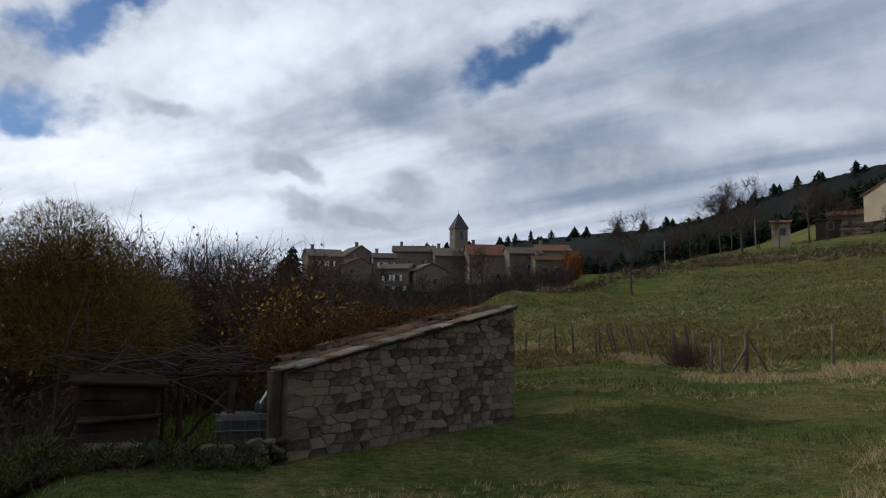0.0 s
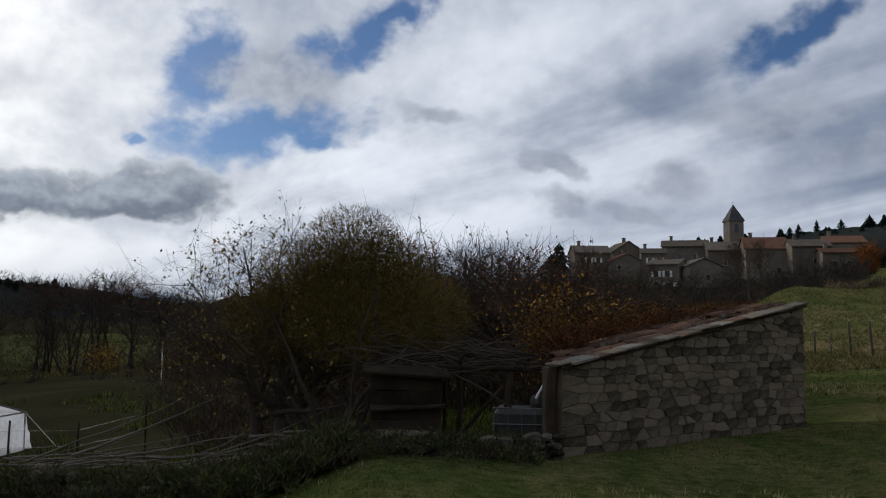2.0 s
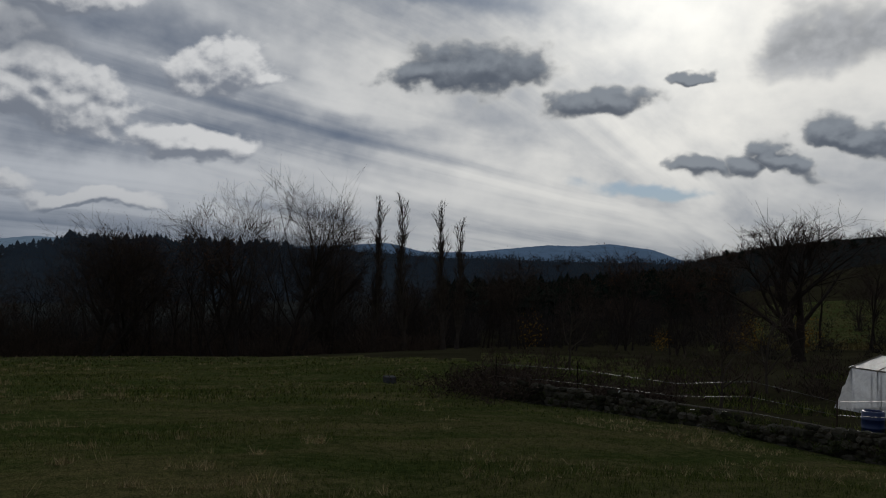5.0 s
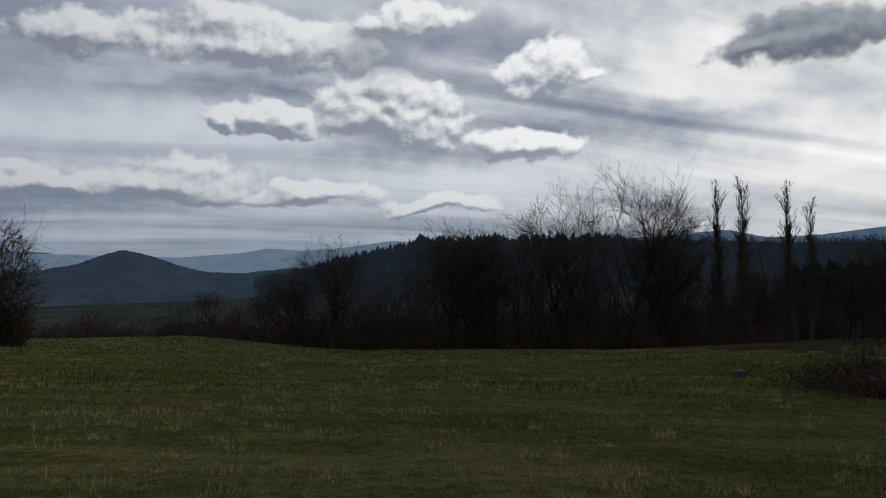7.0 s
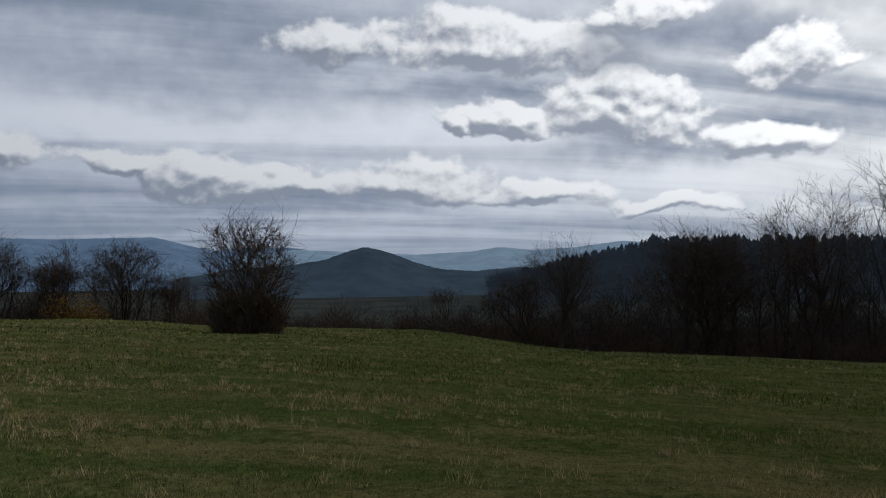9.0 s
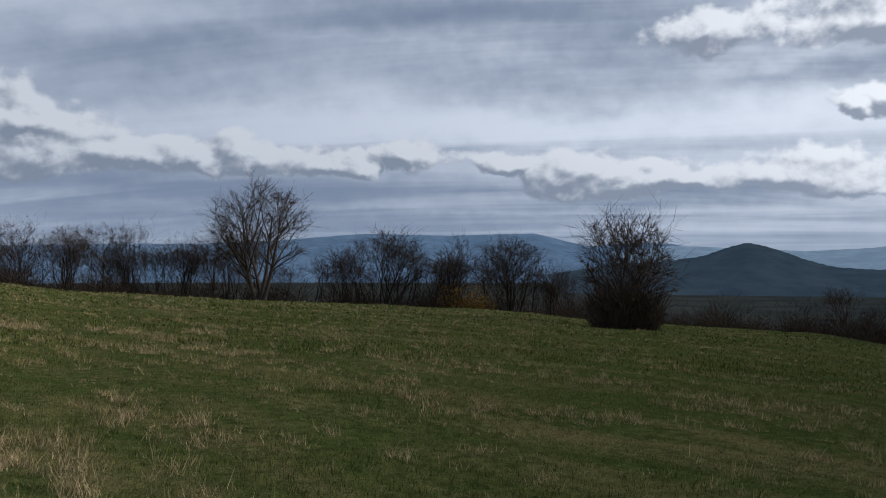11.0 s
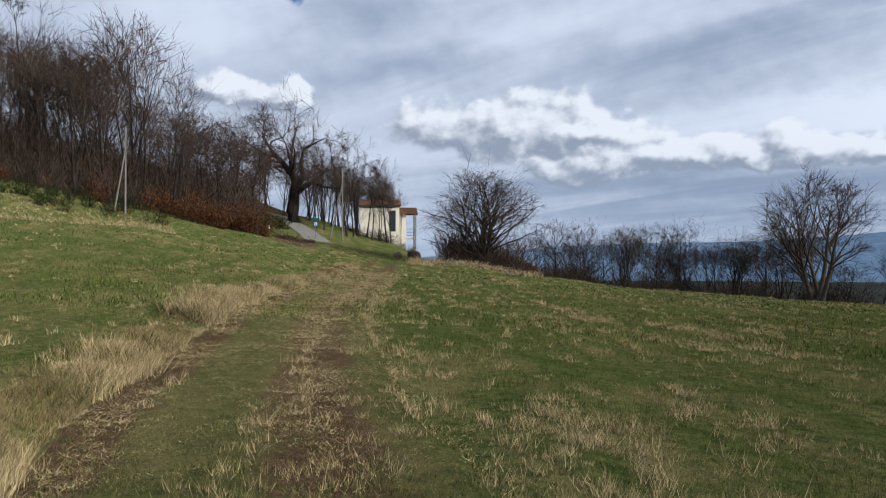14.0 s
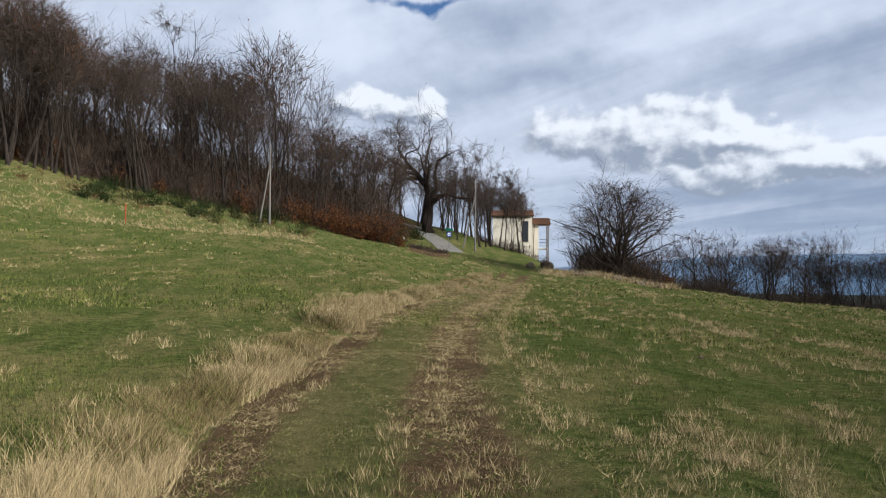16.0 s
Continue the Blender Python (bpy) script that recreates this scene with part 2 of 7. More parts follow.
def bump(n, shader, height, strength=0.5, distance=0.02):
    node = n.add("ShaderNodeBump")
    n.link(node.inputs["Height"], height)
    node.inputs["Strength"].default_value, node.inputs["Distance"].default_value = strength, distance
    n.link(shader.inputs["Normal"], node.outputs[0])


def varied(name, dark, light, scale=3.0, fine_scale=40.0, rough=0.9, relief=0.4, relief_size=0.02, by_object=0.0, by_island=0.0, metal=0.0, spec=0.0, stain=None):
    """A surface between two tones at two scales, with a fine relief; by_object / by_island shift the tone piece by piece."""
    mat, n, shader, where = material(name, rough, metal, spec)
    big, small = n.noise(where, scale, 5.0), n.noise(where, fine_scale, 5.0, 0.65)
    tone = n.math("ADD", n.math("MULTIPLY", big, 0.6), n.math("MULTIPLY", small, 0.5))
    if by_object:
        tone = n.math("ADD", tone, n.math("MULTIPLY", n.math("SUBTRACT", n.add("ShaderNodeObjectInfo").outputs["Random"], 0.5), by_object))
    if by_island:
        tone = n.math("ADD", tone, n.math("MULTIPLY", n.math("SUBTRACT", n.add("ShaderNodeNewGeometry").outputs["Random Per Island"], 0.5), by_island))
    colour = n.mix(n.step(tone, 0.25, 0.85), dark, light)
    if stain:
        colour = n.mix(n.math("MULTIPLY", n.step(n.noise(where, scale * 1.7, 6.0, 0.7), 0.52, 0.66), 0.75), colour, stain)
    n.link(shader.inputs["Base Color"], colour)
    bump(n, shader, small, relief, relief_size)
    return mat


M_BARK = varied("bark", (0.04, 0.032, 0.027), (0.11, 0.09, 0.072), 2.0, 25.0, 0.95, 0.6)
M_TWIG = varied("twig", (0.036, 0.027, 0.022), (0.105, 0.077, 0.061), 1.0, 12.0, 0.9, 0.2)
M_OAK_BARK = varied("oak_bark", (0.02, 0.016, 0.0135), (0.062, 0.05, 0.042), 2.0, 20.0, 0.95, 0.7)
M_PALE_BARK = varied("pale_bark", (0.10, 0.09, 0.075), (0.24, 0.21, 0.17), 2.0, 20.0, 0.95, 0.5)
M_LEAF_GOLD = varied("gold_leaf", (0.12, 0.055, 0.015), (0.32, 0.19, 0.035), 0.8, 9.0, 0.7, 0.1, by_island=0.6)
M_LEAF_OLIVE = varied("olive_leaf", (0.055, 0.045, 0.015), (0.21, 0.15, 0.042), 0.5, 9.0, 0.7, 0.1, by_island=0.6)
M_LEAF_RUST = varied("rust_leaf", (0.10, 0.035, 0.012), (0.26, 0.10, 0.03), 0.8, 9.0, 0.75, 0.1, by_island=0.6)
M_LEAF_GREEN = varied("green_leaf", (0.02, 0.035, 0.012), (0.07, 0.10, 0.03), 0.8, 9.0, 0.7, 0.1, by_island=0.6)
M_CONIFER = varied("conifer", (0.006, 0.010, 0.008), (0.018, 0.026, 0.018), 0.5, 6.0, 0.85, 0.2, by_island=0.4)
M_STONE = varied("rubble_stone", (0.06, 0.047, 0.034), (0.23, 0.185, 0.135), 3.5, 30.0, 0.95, 0.8, 0.03, by_object=0.45, stain=(0.16, 0.14, 0.11))
M_MORTAR = varied("mortar", (0.06, 0.049, 0.037), (0.15, 0.123, 0.09), 3.0, 35.0, 0.98, 0.8, 0.02)
M_WEATHERED = varied("weathered_wood", (0.09, 0.075, 0.06), (0.27, 0.235, 0.19), 3.0, 45.0, 0.9, 0.5, by_object=0.3)
M_DARK_WOOD = varied("dark_wood", (0.02, 0.016, 0.012), (0.075, 0.055, 0.04), 3.0, 45.0, 0.9, 0.5, by_object=0.3)
M_RENDER_GREY = varied("grey_render", (0.115, 0.098, 0.078), (0.26, 0.222, 0.178), 0.35, 6.0, 0.95, 0.4, by_object=0.3)
M_RENDER_CREAM = varied("cream_render", (0.34, 0.28, 0.20), (0.50, 0.43, 0.32), 0.3, 6.0, 0.95, 0.3)
M_RENDER_WHITE = varied("white_render", (0.70, 0.66, 0.56), (0.84, 0.80, 0.71), 0.4, 8.0, 0.9, 0.3)
M_ROOF_TILE = varied("clay_roof", (0.085, 0.048, 0.034), (0.19, 0.105, 0.07), 0.5, 5.0, 0.9, 0.6, 0.05, by_object=0.4)
M_ROOF_GREY = varied("lichened_roof", (0.09, 0.075, 0.06), (0.18, 0.15, 0.125), 0.5, 5.0, 0.9, 0.6, 0.05, by_object=0.4)
M_SLATE = varied("slate", (0.045, 0.045, 0.05), (0.10, 0.10, 0.105), 1.0, 8.0, 0.6, 0.4)
M_DARK_GLASS = varied("window_glass", (0.015, 0.018, 0.02), (0.03, 0.035, 0.04), 1.0, 5.0, 0.08, 0.0, spec=0.5)


# ---------- meshes ----------
def mesh_object(name, verts, faces, mat, parent=None, label="", smooth=False):
    me = bpy.data.meshes.new(name)
    me.from_pydata([tuple(v) for v in verts], [], faces)
    me.materials.append(mat)
    if smooth:
        me.polygons.foreach_set("use_smooth", [True] * len(me.polygons))
    me.update()
    ob = new(name, me)
    ob.parent = parent
    return tagged(ob, label)


def soup(name, verts, size, mat, parent=None, label=""):
    """One mesh out of a numpy array of loose faces with `size` corners each."""
    verts = np.asarray(verts, dtype=np.float32).reshape(-1, 3)
    count = len(verts) // size
    me = bpy.data.meshes.new(name)
    me.vertices.add(len(verts))
    me.vertices.foreach_set("co", verts.ravel())
    me.loops.add(len(verts))
    me.loops.foreach_set("vertex_index", np.arange(len(verts), dtype=np.int32))
    me.polygons.add(count)
    me.polygons.foreach_set("loop_start", np.arange(0, len(verts), size, dtype=np.int32))
    me.update(calc_edges=True)
    me.materials.append(mat)
    ob = new(name, me)
    ob.parent = parent
    return tagged(ob, label)


def part(name, bm, mat, parent=None, label=""):
    me = bpy.data.meshes.new(name)
    bm.to_mesh(me)
    bm.free()
    me.materials.append(mat)
    ob = new(name, me)
    ob.parent = parent
    return tagged(ob, label)


def thing(name, m, label, category, group="", kind=""):
    ob = new(name)
    ob.empty_display_size = 0.2
    ob.matrix_world = m
    return tagged(ob, label, category, group, kind)


def box_into(bm, size, m, bevel=0.0):
    made = bmesh.ops.create_cube(bm, size=1.0)
    verts = made["verts"]
    bmesh.ops.scale(bm, vec=size, verts=verts)
    if bevel:
        edges = list({e for v in verts for e in v.link_edges})
        verts = list({v for f in bmesh.ops.bevel(bm, geom=edges, offset=bevel, segments=1, affect="EDGES")["faces"] for v in f.verts} | {v for v in verts if v.is_valid})
    bmesh.ops.transform(bm, matrix=m, verts=[v for v in verts if v.is_valid])


def box(name, size, m, mat, parent=None, label="", bevel=0.0):
    bm = bmesh.new()
    box_into(bm, size, m, bevel)
    return part(name, bm, mat, parent, label)


# ---------- ground ----------
# heights of the ground along bearings: distance, height
PROFILES_A = {
    -44: ((6, 0.1), (29, 0.3), (110, 9.6), (118, 11.5), (160, 18.5), (230, 26), (420, 62), (900, 100)),
    -34: ((6, 0.05), (29, 0.0), (60, 2.0), (115, 9.4), (124, 12.0), (150, 14.0), (300, 26), (600, 55)),
    -28: ((6, 0), (33, 0.25), (60, 1.9), (96, 4.8), (118, 9.3), (140, 10), (300, 20), (600, 35)),
    -20: ((16, -0.2), (50, -0.1), (70, 2.0), (95, 5.6), (110, 4.6), (150, 7), (195, 11.5), (240, 15), (320, 20), (600, 30)),
    -15: ((14, -0.2), (45, -0.3), (80, 2.4), (95, 1.4), (150, 4.5), (186, 9.0), (206, 12), (240, 15), (320, 20), (600, 25)),
    -5: ((11.5, -0.15), (30, -1.2), (80, -1.5), (130, 3.0), (185, 11), (240, 13), (320, 12), (600, 10)),
    7: ((12, -0.1), (30, -1.6), (90, -3), (180, 1.0), (260, 0), (600, -10)),
    17: ((14, -1.1), (40, -2.2), (100, -4), (300, -8), (600, -12)),
}
PROFILES_B = {
    24: ((16, -1.5), (28, -2.4), (45, -2.2), (80, -3.5), (200, -7), (350, 0), (600, -10)),
    38: ((10, -0.75), (18, -1.93), (24, -2.65), (32, -2.8), (60, -3.8), (120, -7), (300, -5), (440, 13), (600, 8)),
    50: ((10, -0.8), (20, -2.0), (30, -3.0), (60, -4.6), (150, -10), (350, -10), (600, -15)),
    62: ((10, -0.8), (25, -2.3), (45, -3.4), (75, -5.5), (150, -12), (400, -16)),
    78: ((10, -0.7), (30, -2.5), (70, -5.8), (90, -8), (150, -13), (400, -24), (900, -34)),
    94: ((10, -0.6), (30, -2.2), (75, -5.9), (90, -8.0), (150, -14), (400, -26), (900, -36)),
    106: ((10, -0.55), (40, -2.3), (85, -4.6), (100, -6.5), (200, -18), (500, -40)),
    117: ((10, -0.5), (40, -1.9), (64, -3.2), (95, -4.6), (120, -9), (300, -40)),
    127: ((10, -0.4), (40, -1.5), (85, -2.9), (100, -4.5), (200, -22)),
    141: ((10, -0.2), (40, -0.9), (86, -2.1), (100, -3.4), (200, -24)),
    152: ((10, -0.1), (40, -0.5), (90, -1.2), (105, -2.5), (200, -22)),
}
PROFILES_C = {
    160: ((12, 0), (40, 0.0), (80, 0.15), (95, 0.1), (110, -1.0), (200, -16)),
    165: ((12, 0), (40, 0.15), (75, 0.8), (90, 1.6), (105, 1.0), (200, -10)),
    170: ((12, 0.02), (40, 0.25), (75, 0.9), (90, 2.0), (130, 5.2), (160, 4.5), (260, -4)),
    175: ((12, 0.02), (40, 0.5), (70, 1.6), (100, 4.1), (125, 8.0), (160, 10), (300, 12)),
    180: ((12, 0.05), (40, 1.0), (70, 2.9), (98, 5.5), (120, 9.0), (170, 15), (300, 26)),
    187: ((12, 0.05), (40, 1.3), (85, 5.6), (93, 7.6), (120, 11.5), (200, 26), (400, 40)),
    196: ((12, 0.05), (40, 1.6), (75, 5.3), (83, 7.6), (97, 11.0), (150, 22), (400, 50)),
    203: ((12, 0.1), (40, 1.9), (70, 5.9), (80, 9.0), (95, 13.0), (150, 27), (400, 60)),
    260: ((12, 0.1), (30, 1.2), (75, 5.5), (150, 17), (400, 55), (900, 90)),
}
PROFILES = {}
for table in (PROFILES_A, PROFILES_B, PROFILES_C):
    PROFILES.update(table)
G_AZ = sorted(PROFILES)
G_R = np.concatenate([np.linspace(0, 120, 121), np.geomspace(123, 4600, 90)])
G_Z = []
for az in G_AZ:
    rr, zz = zip((0, 0), *PROFILES[az])
    far = -70.0 if 20 < az < 168 else 60.0
    rr, zz = list(rr) + [2200, 5000], list(zz) + [far, far]
    smooth = np.interp(G_R, rr, zz)
    for _ in range(2):
        smooth[1:-1] = 0.25 * smooth[:-2] + 0.5 * smooth[1:-1] + 0.25 * smooth[2:]
    G_Z.append(smooth)
G_AZ.append(G_AZ[0] + 360)
G_Z.append(G_Z[0])
G_Z, G_AZ = np.array(G_Z), np.array(G_AZ, dtype=float)


# the field track runs away towards -y; its left edge is a low grassy step
EDGE_Y = (-90, -74, -37.9, -21.5, -14, -9.3, -6.7, -3, 4)
EDGE_X = (-14.6, -11.1, -3.1, 0.15, 0.93, 1.47, 1.5, 1.5, 1.5)


def track_edge(y):
    return np.interp(y, EDGE_Y, EDGE_X)


def ground_height(x, y):
    """The ground's height at x, y; numbers or arrays."""
    x, y = np.asarray(x, dtype=float), np.asarray(y, dtype=float)
    r = np.hypot(x, y)
    az = (np.degrees(np.arctan2(-x, y)) + 44.0) % 360.0 - 44.0
    i = np.clip(np.searchsorted(G_AZ, az, side="right") - 1, 0, len(G_AZ) - 2)
    u = (az - G_AZ[i]) / (G_AZ[i + 1] - G_AZ[i])
    u = u * u * (3 - 2 * u) * 0.5 + u * 0.5
    k = np.clip(np.searchsorted(G_R, r, side="right") - 1, 0, len(G_R) - 2)
    v = np.clip((r - G_R[k]) / (G_R[k + 1] - G_R[k]), 0, 1)
    z = (G_Z[i, k] * (1 - v) + G_Z[i, k + 1] * v) * (1 - u) + (G_Z[i + 1, k] * (1 - v) + G_Z[i + 1, k + 1] * v) * u
    swell = 0.06 * np.sin(x * 0.55 + 1.3 * np.sin(y * 0.31)) * np.sin(y * 0.47 + 0.8) + 0.03 * np.sin(x * 1.7 + y * 0.9) * np.sin(y * 1.9 - x * 0.6)
    bank = np.clip((x - track_edge(y) + 0.12 * np.sin(y * 2.3) + 0.08 * np.sin(y * 5.1)) / 0.55, 0, 1)
    bank = 0.24 * bank * bank * (3 - 2 * bank) * np.clip((-2 - y) / 3, 0, 1) * np.clip((y + 80) / 12, 0, 1) * np.clip((40 - x) / 20, 0, 1)
    return z + bank + swell * np.clip(r / 8.0, 0.15, 0.8)


def on_ground(az, r, sink=0.0):
    p = bearing(az, r)
    p.z = float(ground_height(p.x, p.y)) - sink
    return p


def turf(n, where):
    """Short grass, green and straw mixed in small tufts, with dry drifts combed along the track; and a height for its relief."""
    turned = n.add("ShaderNodeMapping")
    n.link(turned.inputs["Vector"], where)
    turned.inputs["Rotation"].default_value, turned.inputs["Scale"].default_value = (0, 0, radians(-11)), (1.0, 0.28, 1.0)
    big = n.noise(where, 0.06, 4.0)
    rows = n.noise(turned.outputs[0], 0.85, 6.0, 0.62, 0.4)
    small = n.noise(where, 5.0, 6.0, 0.7)
    hair = n.noise(where, 38.0, 5.0, 0.72)
    green = n.mix(n.step(n.math("ADD", n.math("MULTIPLY", small, 0.6), n.math("MULTIPLY", hair, 0.6)), 0.38, 0.82), (0.022, 0.033, 0.010), (0.098, 0.122, 0.034))
    straw = n.mix(n.step(hair, 0.3, 0.7), (0.09, 0.068, 0.032), (0.32, 0.245, 0.12))
    dry = n.math("ADD", n.math("MULTIPLY", rows, 0.75), n.math("ADD", n.math("MULTIPLY", small, 0.35), n.math("ADD", n.math("MULTIPLY", hair, 0.25), n.math("MULTIPLY", big, 0.3))))
    return n.mix(n.math("MULTIPLY", n.step(dry, 0.74, 1.02), 0.6), green, straw), n.math("ADD", hair, n.math("MULTIPLY", small, 1.5))


def ground_material():
    mat, n, shader, where = material("meadow", 1.0, 0.0, 0.0)
    colour, height = turf(n, where)
    n.link(shader.inputs["Base Color"], colour)
    bump(n, shader, height, 0.8, 0.06)
    return mat


M_GROUND = ground_material()
ring_r = np.concatenate([np.geomspace(0.4, 140, 150), np.geomspace(146, 4500, 50)])
ring_a = np.radians(np.arange(0, 360, 1.0))
ga, gr = np.meshgrid(ring_a, ring_r)
gx, gy = -gr * np.sin(ga), gr * np.cos(ga)
gz = ground_height(gx, gy)
n_a = len(ring_a)
ground_verts = np.stack([gx, gy, gz], -1).reshape(-1, 3)
ground_faces = [(k * n_a + i, k * n_a + (i + 1) % n_a, (k + 1) * n_a + (i + 1) % n_a, (k + 1) * n_a + i) for k in range(len(ring_r) - 1) for i in range(n_a)]
ground_faces.append(tuple(range(n_a - 1, -1, -1)))
def hazed_material(name, land, air, share):
    """Wooded land seen through miles of air: the haze is put in as a faint glow, as sky glows."""
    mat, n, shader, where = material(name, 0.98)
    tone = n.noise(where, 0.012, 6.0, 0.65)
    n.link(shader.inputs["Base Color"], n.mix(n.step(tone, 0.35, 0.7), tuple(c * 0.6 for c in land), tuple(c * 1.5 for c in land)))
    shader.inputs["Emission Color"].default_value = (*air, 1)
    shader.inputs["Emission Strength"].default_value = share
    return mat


# valley ground with bluish distance haze added as emission
M_FAR_LAND = hazed_material("distant_land", (0.03, 0.03, 0.021), (0.09, 0.13, 0.18), 0.10)
M_SCRUB = varied("woodland_floor", (0.018, 0.016, 0.009), (0.06, 0.054, 0.027), 0.15, 4.0, 0.98, 0.6, 0.1)
EDGE_AZ = (-60, -47, -24, -22, -8, -5, -4.9, 0, 7, 17, 28, 38, 46, 54, 62, 63, 78, 94, 110, 120, 141, 152, 160, 166, 170, 176, 182, 187, 196, 206, 240)
EDGE_R = (4000, 4000, 4000, 112, 85, 60, 12, 11.3, 11.1, 11.9, 15, 18.4, 21, 23.6, 27, 48, 71, 77, 92, 96, 92, 97, 102, 104, 150, 118, 97, 96, 95, 95, 2000)
ground = mesh_object("ground", ground_verts.tolist(), ground_faces, M_GROUND, smooth=True)
ground.data.materials.append(M_SCRUB)
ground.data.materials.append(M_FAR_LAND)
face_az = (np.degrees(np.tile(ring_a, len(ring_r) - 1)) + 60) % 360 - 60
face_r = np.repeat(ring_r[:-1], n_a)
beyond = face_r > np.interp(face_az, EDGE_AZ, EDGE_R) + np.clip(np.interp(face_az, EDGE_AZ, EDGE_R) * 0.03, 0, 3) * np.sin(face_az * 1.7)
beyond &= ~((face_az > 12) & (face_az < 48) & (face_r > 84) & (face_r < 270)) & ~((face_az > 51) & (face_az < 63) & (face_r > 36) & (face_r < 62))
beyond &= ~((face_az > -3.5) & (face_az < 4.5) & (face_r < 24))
# valley faces past 260 m take the material with haze put in
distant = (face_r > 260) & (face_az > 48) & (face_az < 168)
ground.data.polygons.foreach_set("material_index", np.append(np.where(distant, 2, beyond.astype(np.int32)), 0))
tagged(ground, "rough autumn meadow of short green and dry grass", "meadow", kind="structure")


# ---------- trees ----------
def frame_of(d):
    """Two directions square to d."""
    side = d.cross(Vector((0, 0, 1)))
    if side.length < 1e-3:
        side = Vector((1, 0, 0))
    side.normalize()
    return side, d.cross(side).normalized()


def tube(verts, faces, points, radii, sides):
    first = len(verts)
    for k, p in enumerate(points):
        d = (points[min(k + 1, len(points) - 1)] - points[max(k - 1, 0)]).normalized()
        a, b = frame_of(d)
        for s in range(sides):
            w = 2 * math.pi * s / sides
            verts.append(p + (a * math.cos(w) + b * math.sin(w)) * radii[k])
    for k in range(len(points) - 1):
        for s in range(sides):
            i, j = first + k * sides + s, first + k * sides + (s + 1) % sides
            faces.append((i, j, j + sides, i + sides))
    faces.append(tuple(first + (len(points) - 1) * sides + s for s in range(sides)))


def limb(rng, start, d, length, r0, r1, steps, wander, lift):
    """A bent, tapering line of points."""
    points, radii, p = [start.copy()], [r0], start.copy()
    d = d.normalized()
    for k in range(steps):
        d = (d + Vector((rng.gauss(0, wander), rng.gauss(0, wander), rng.gauss(0, wander) + lift))).normalized()
        p = p + d * (length / steps)
        points.append(p.copy())
        radii.append(r0 + (r1 - r0) * (k + 1) / steps)
    return points, radii


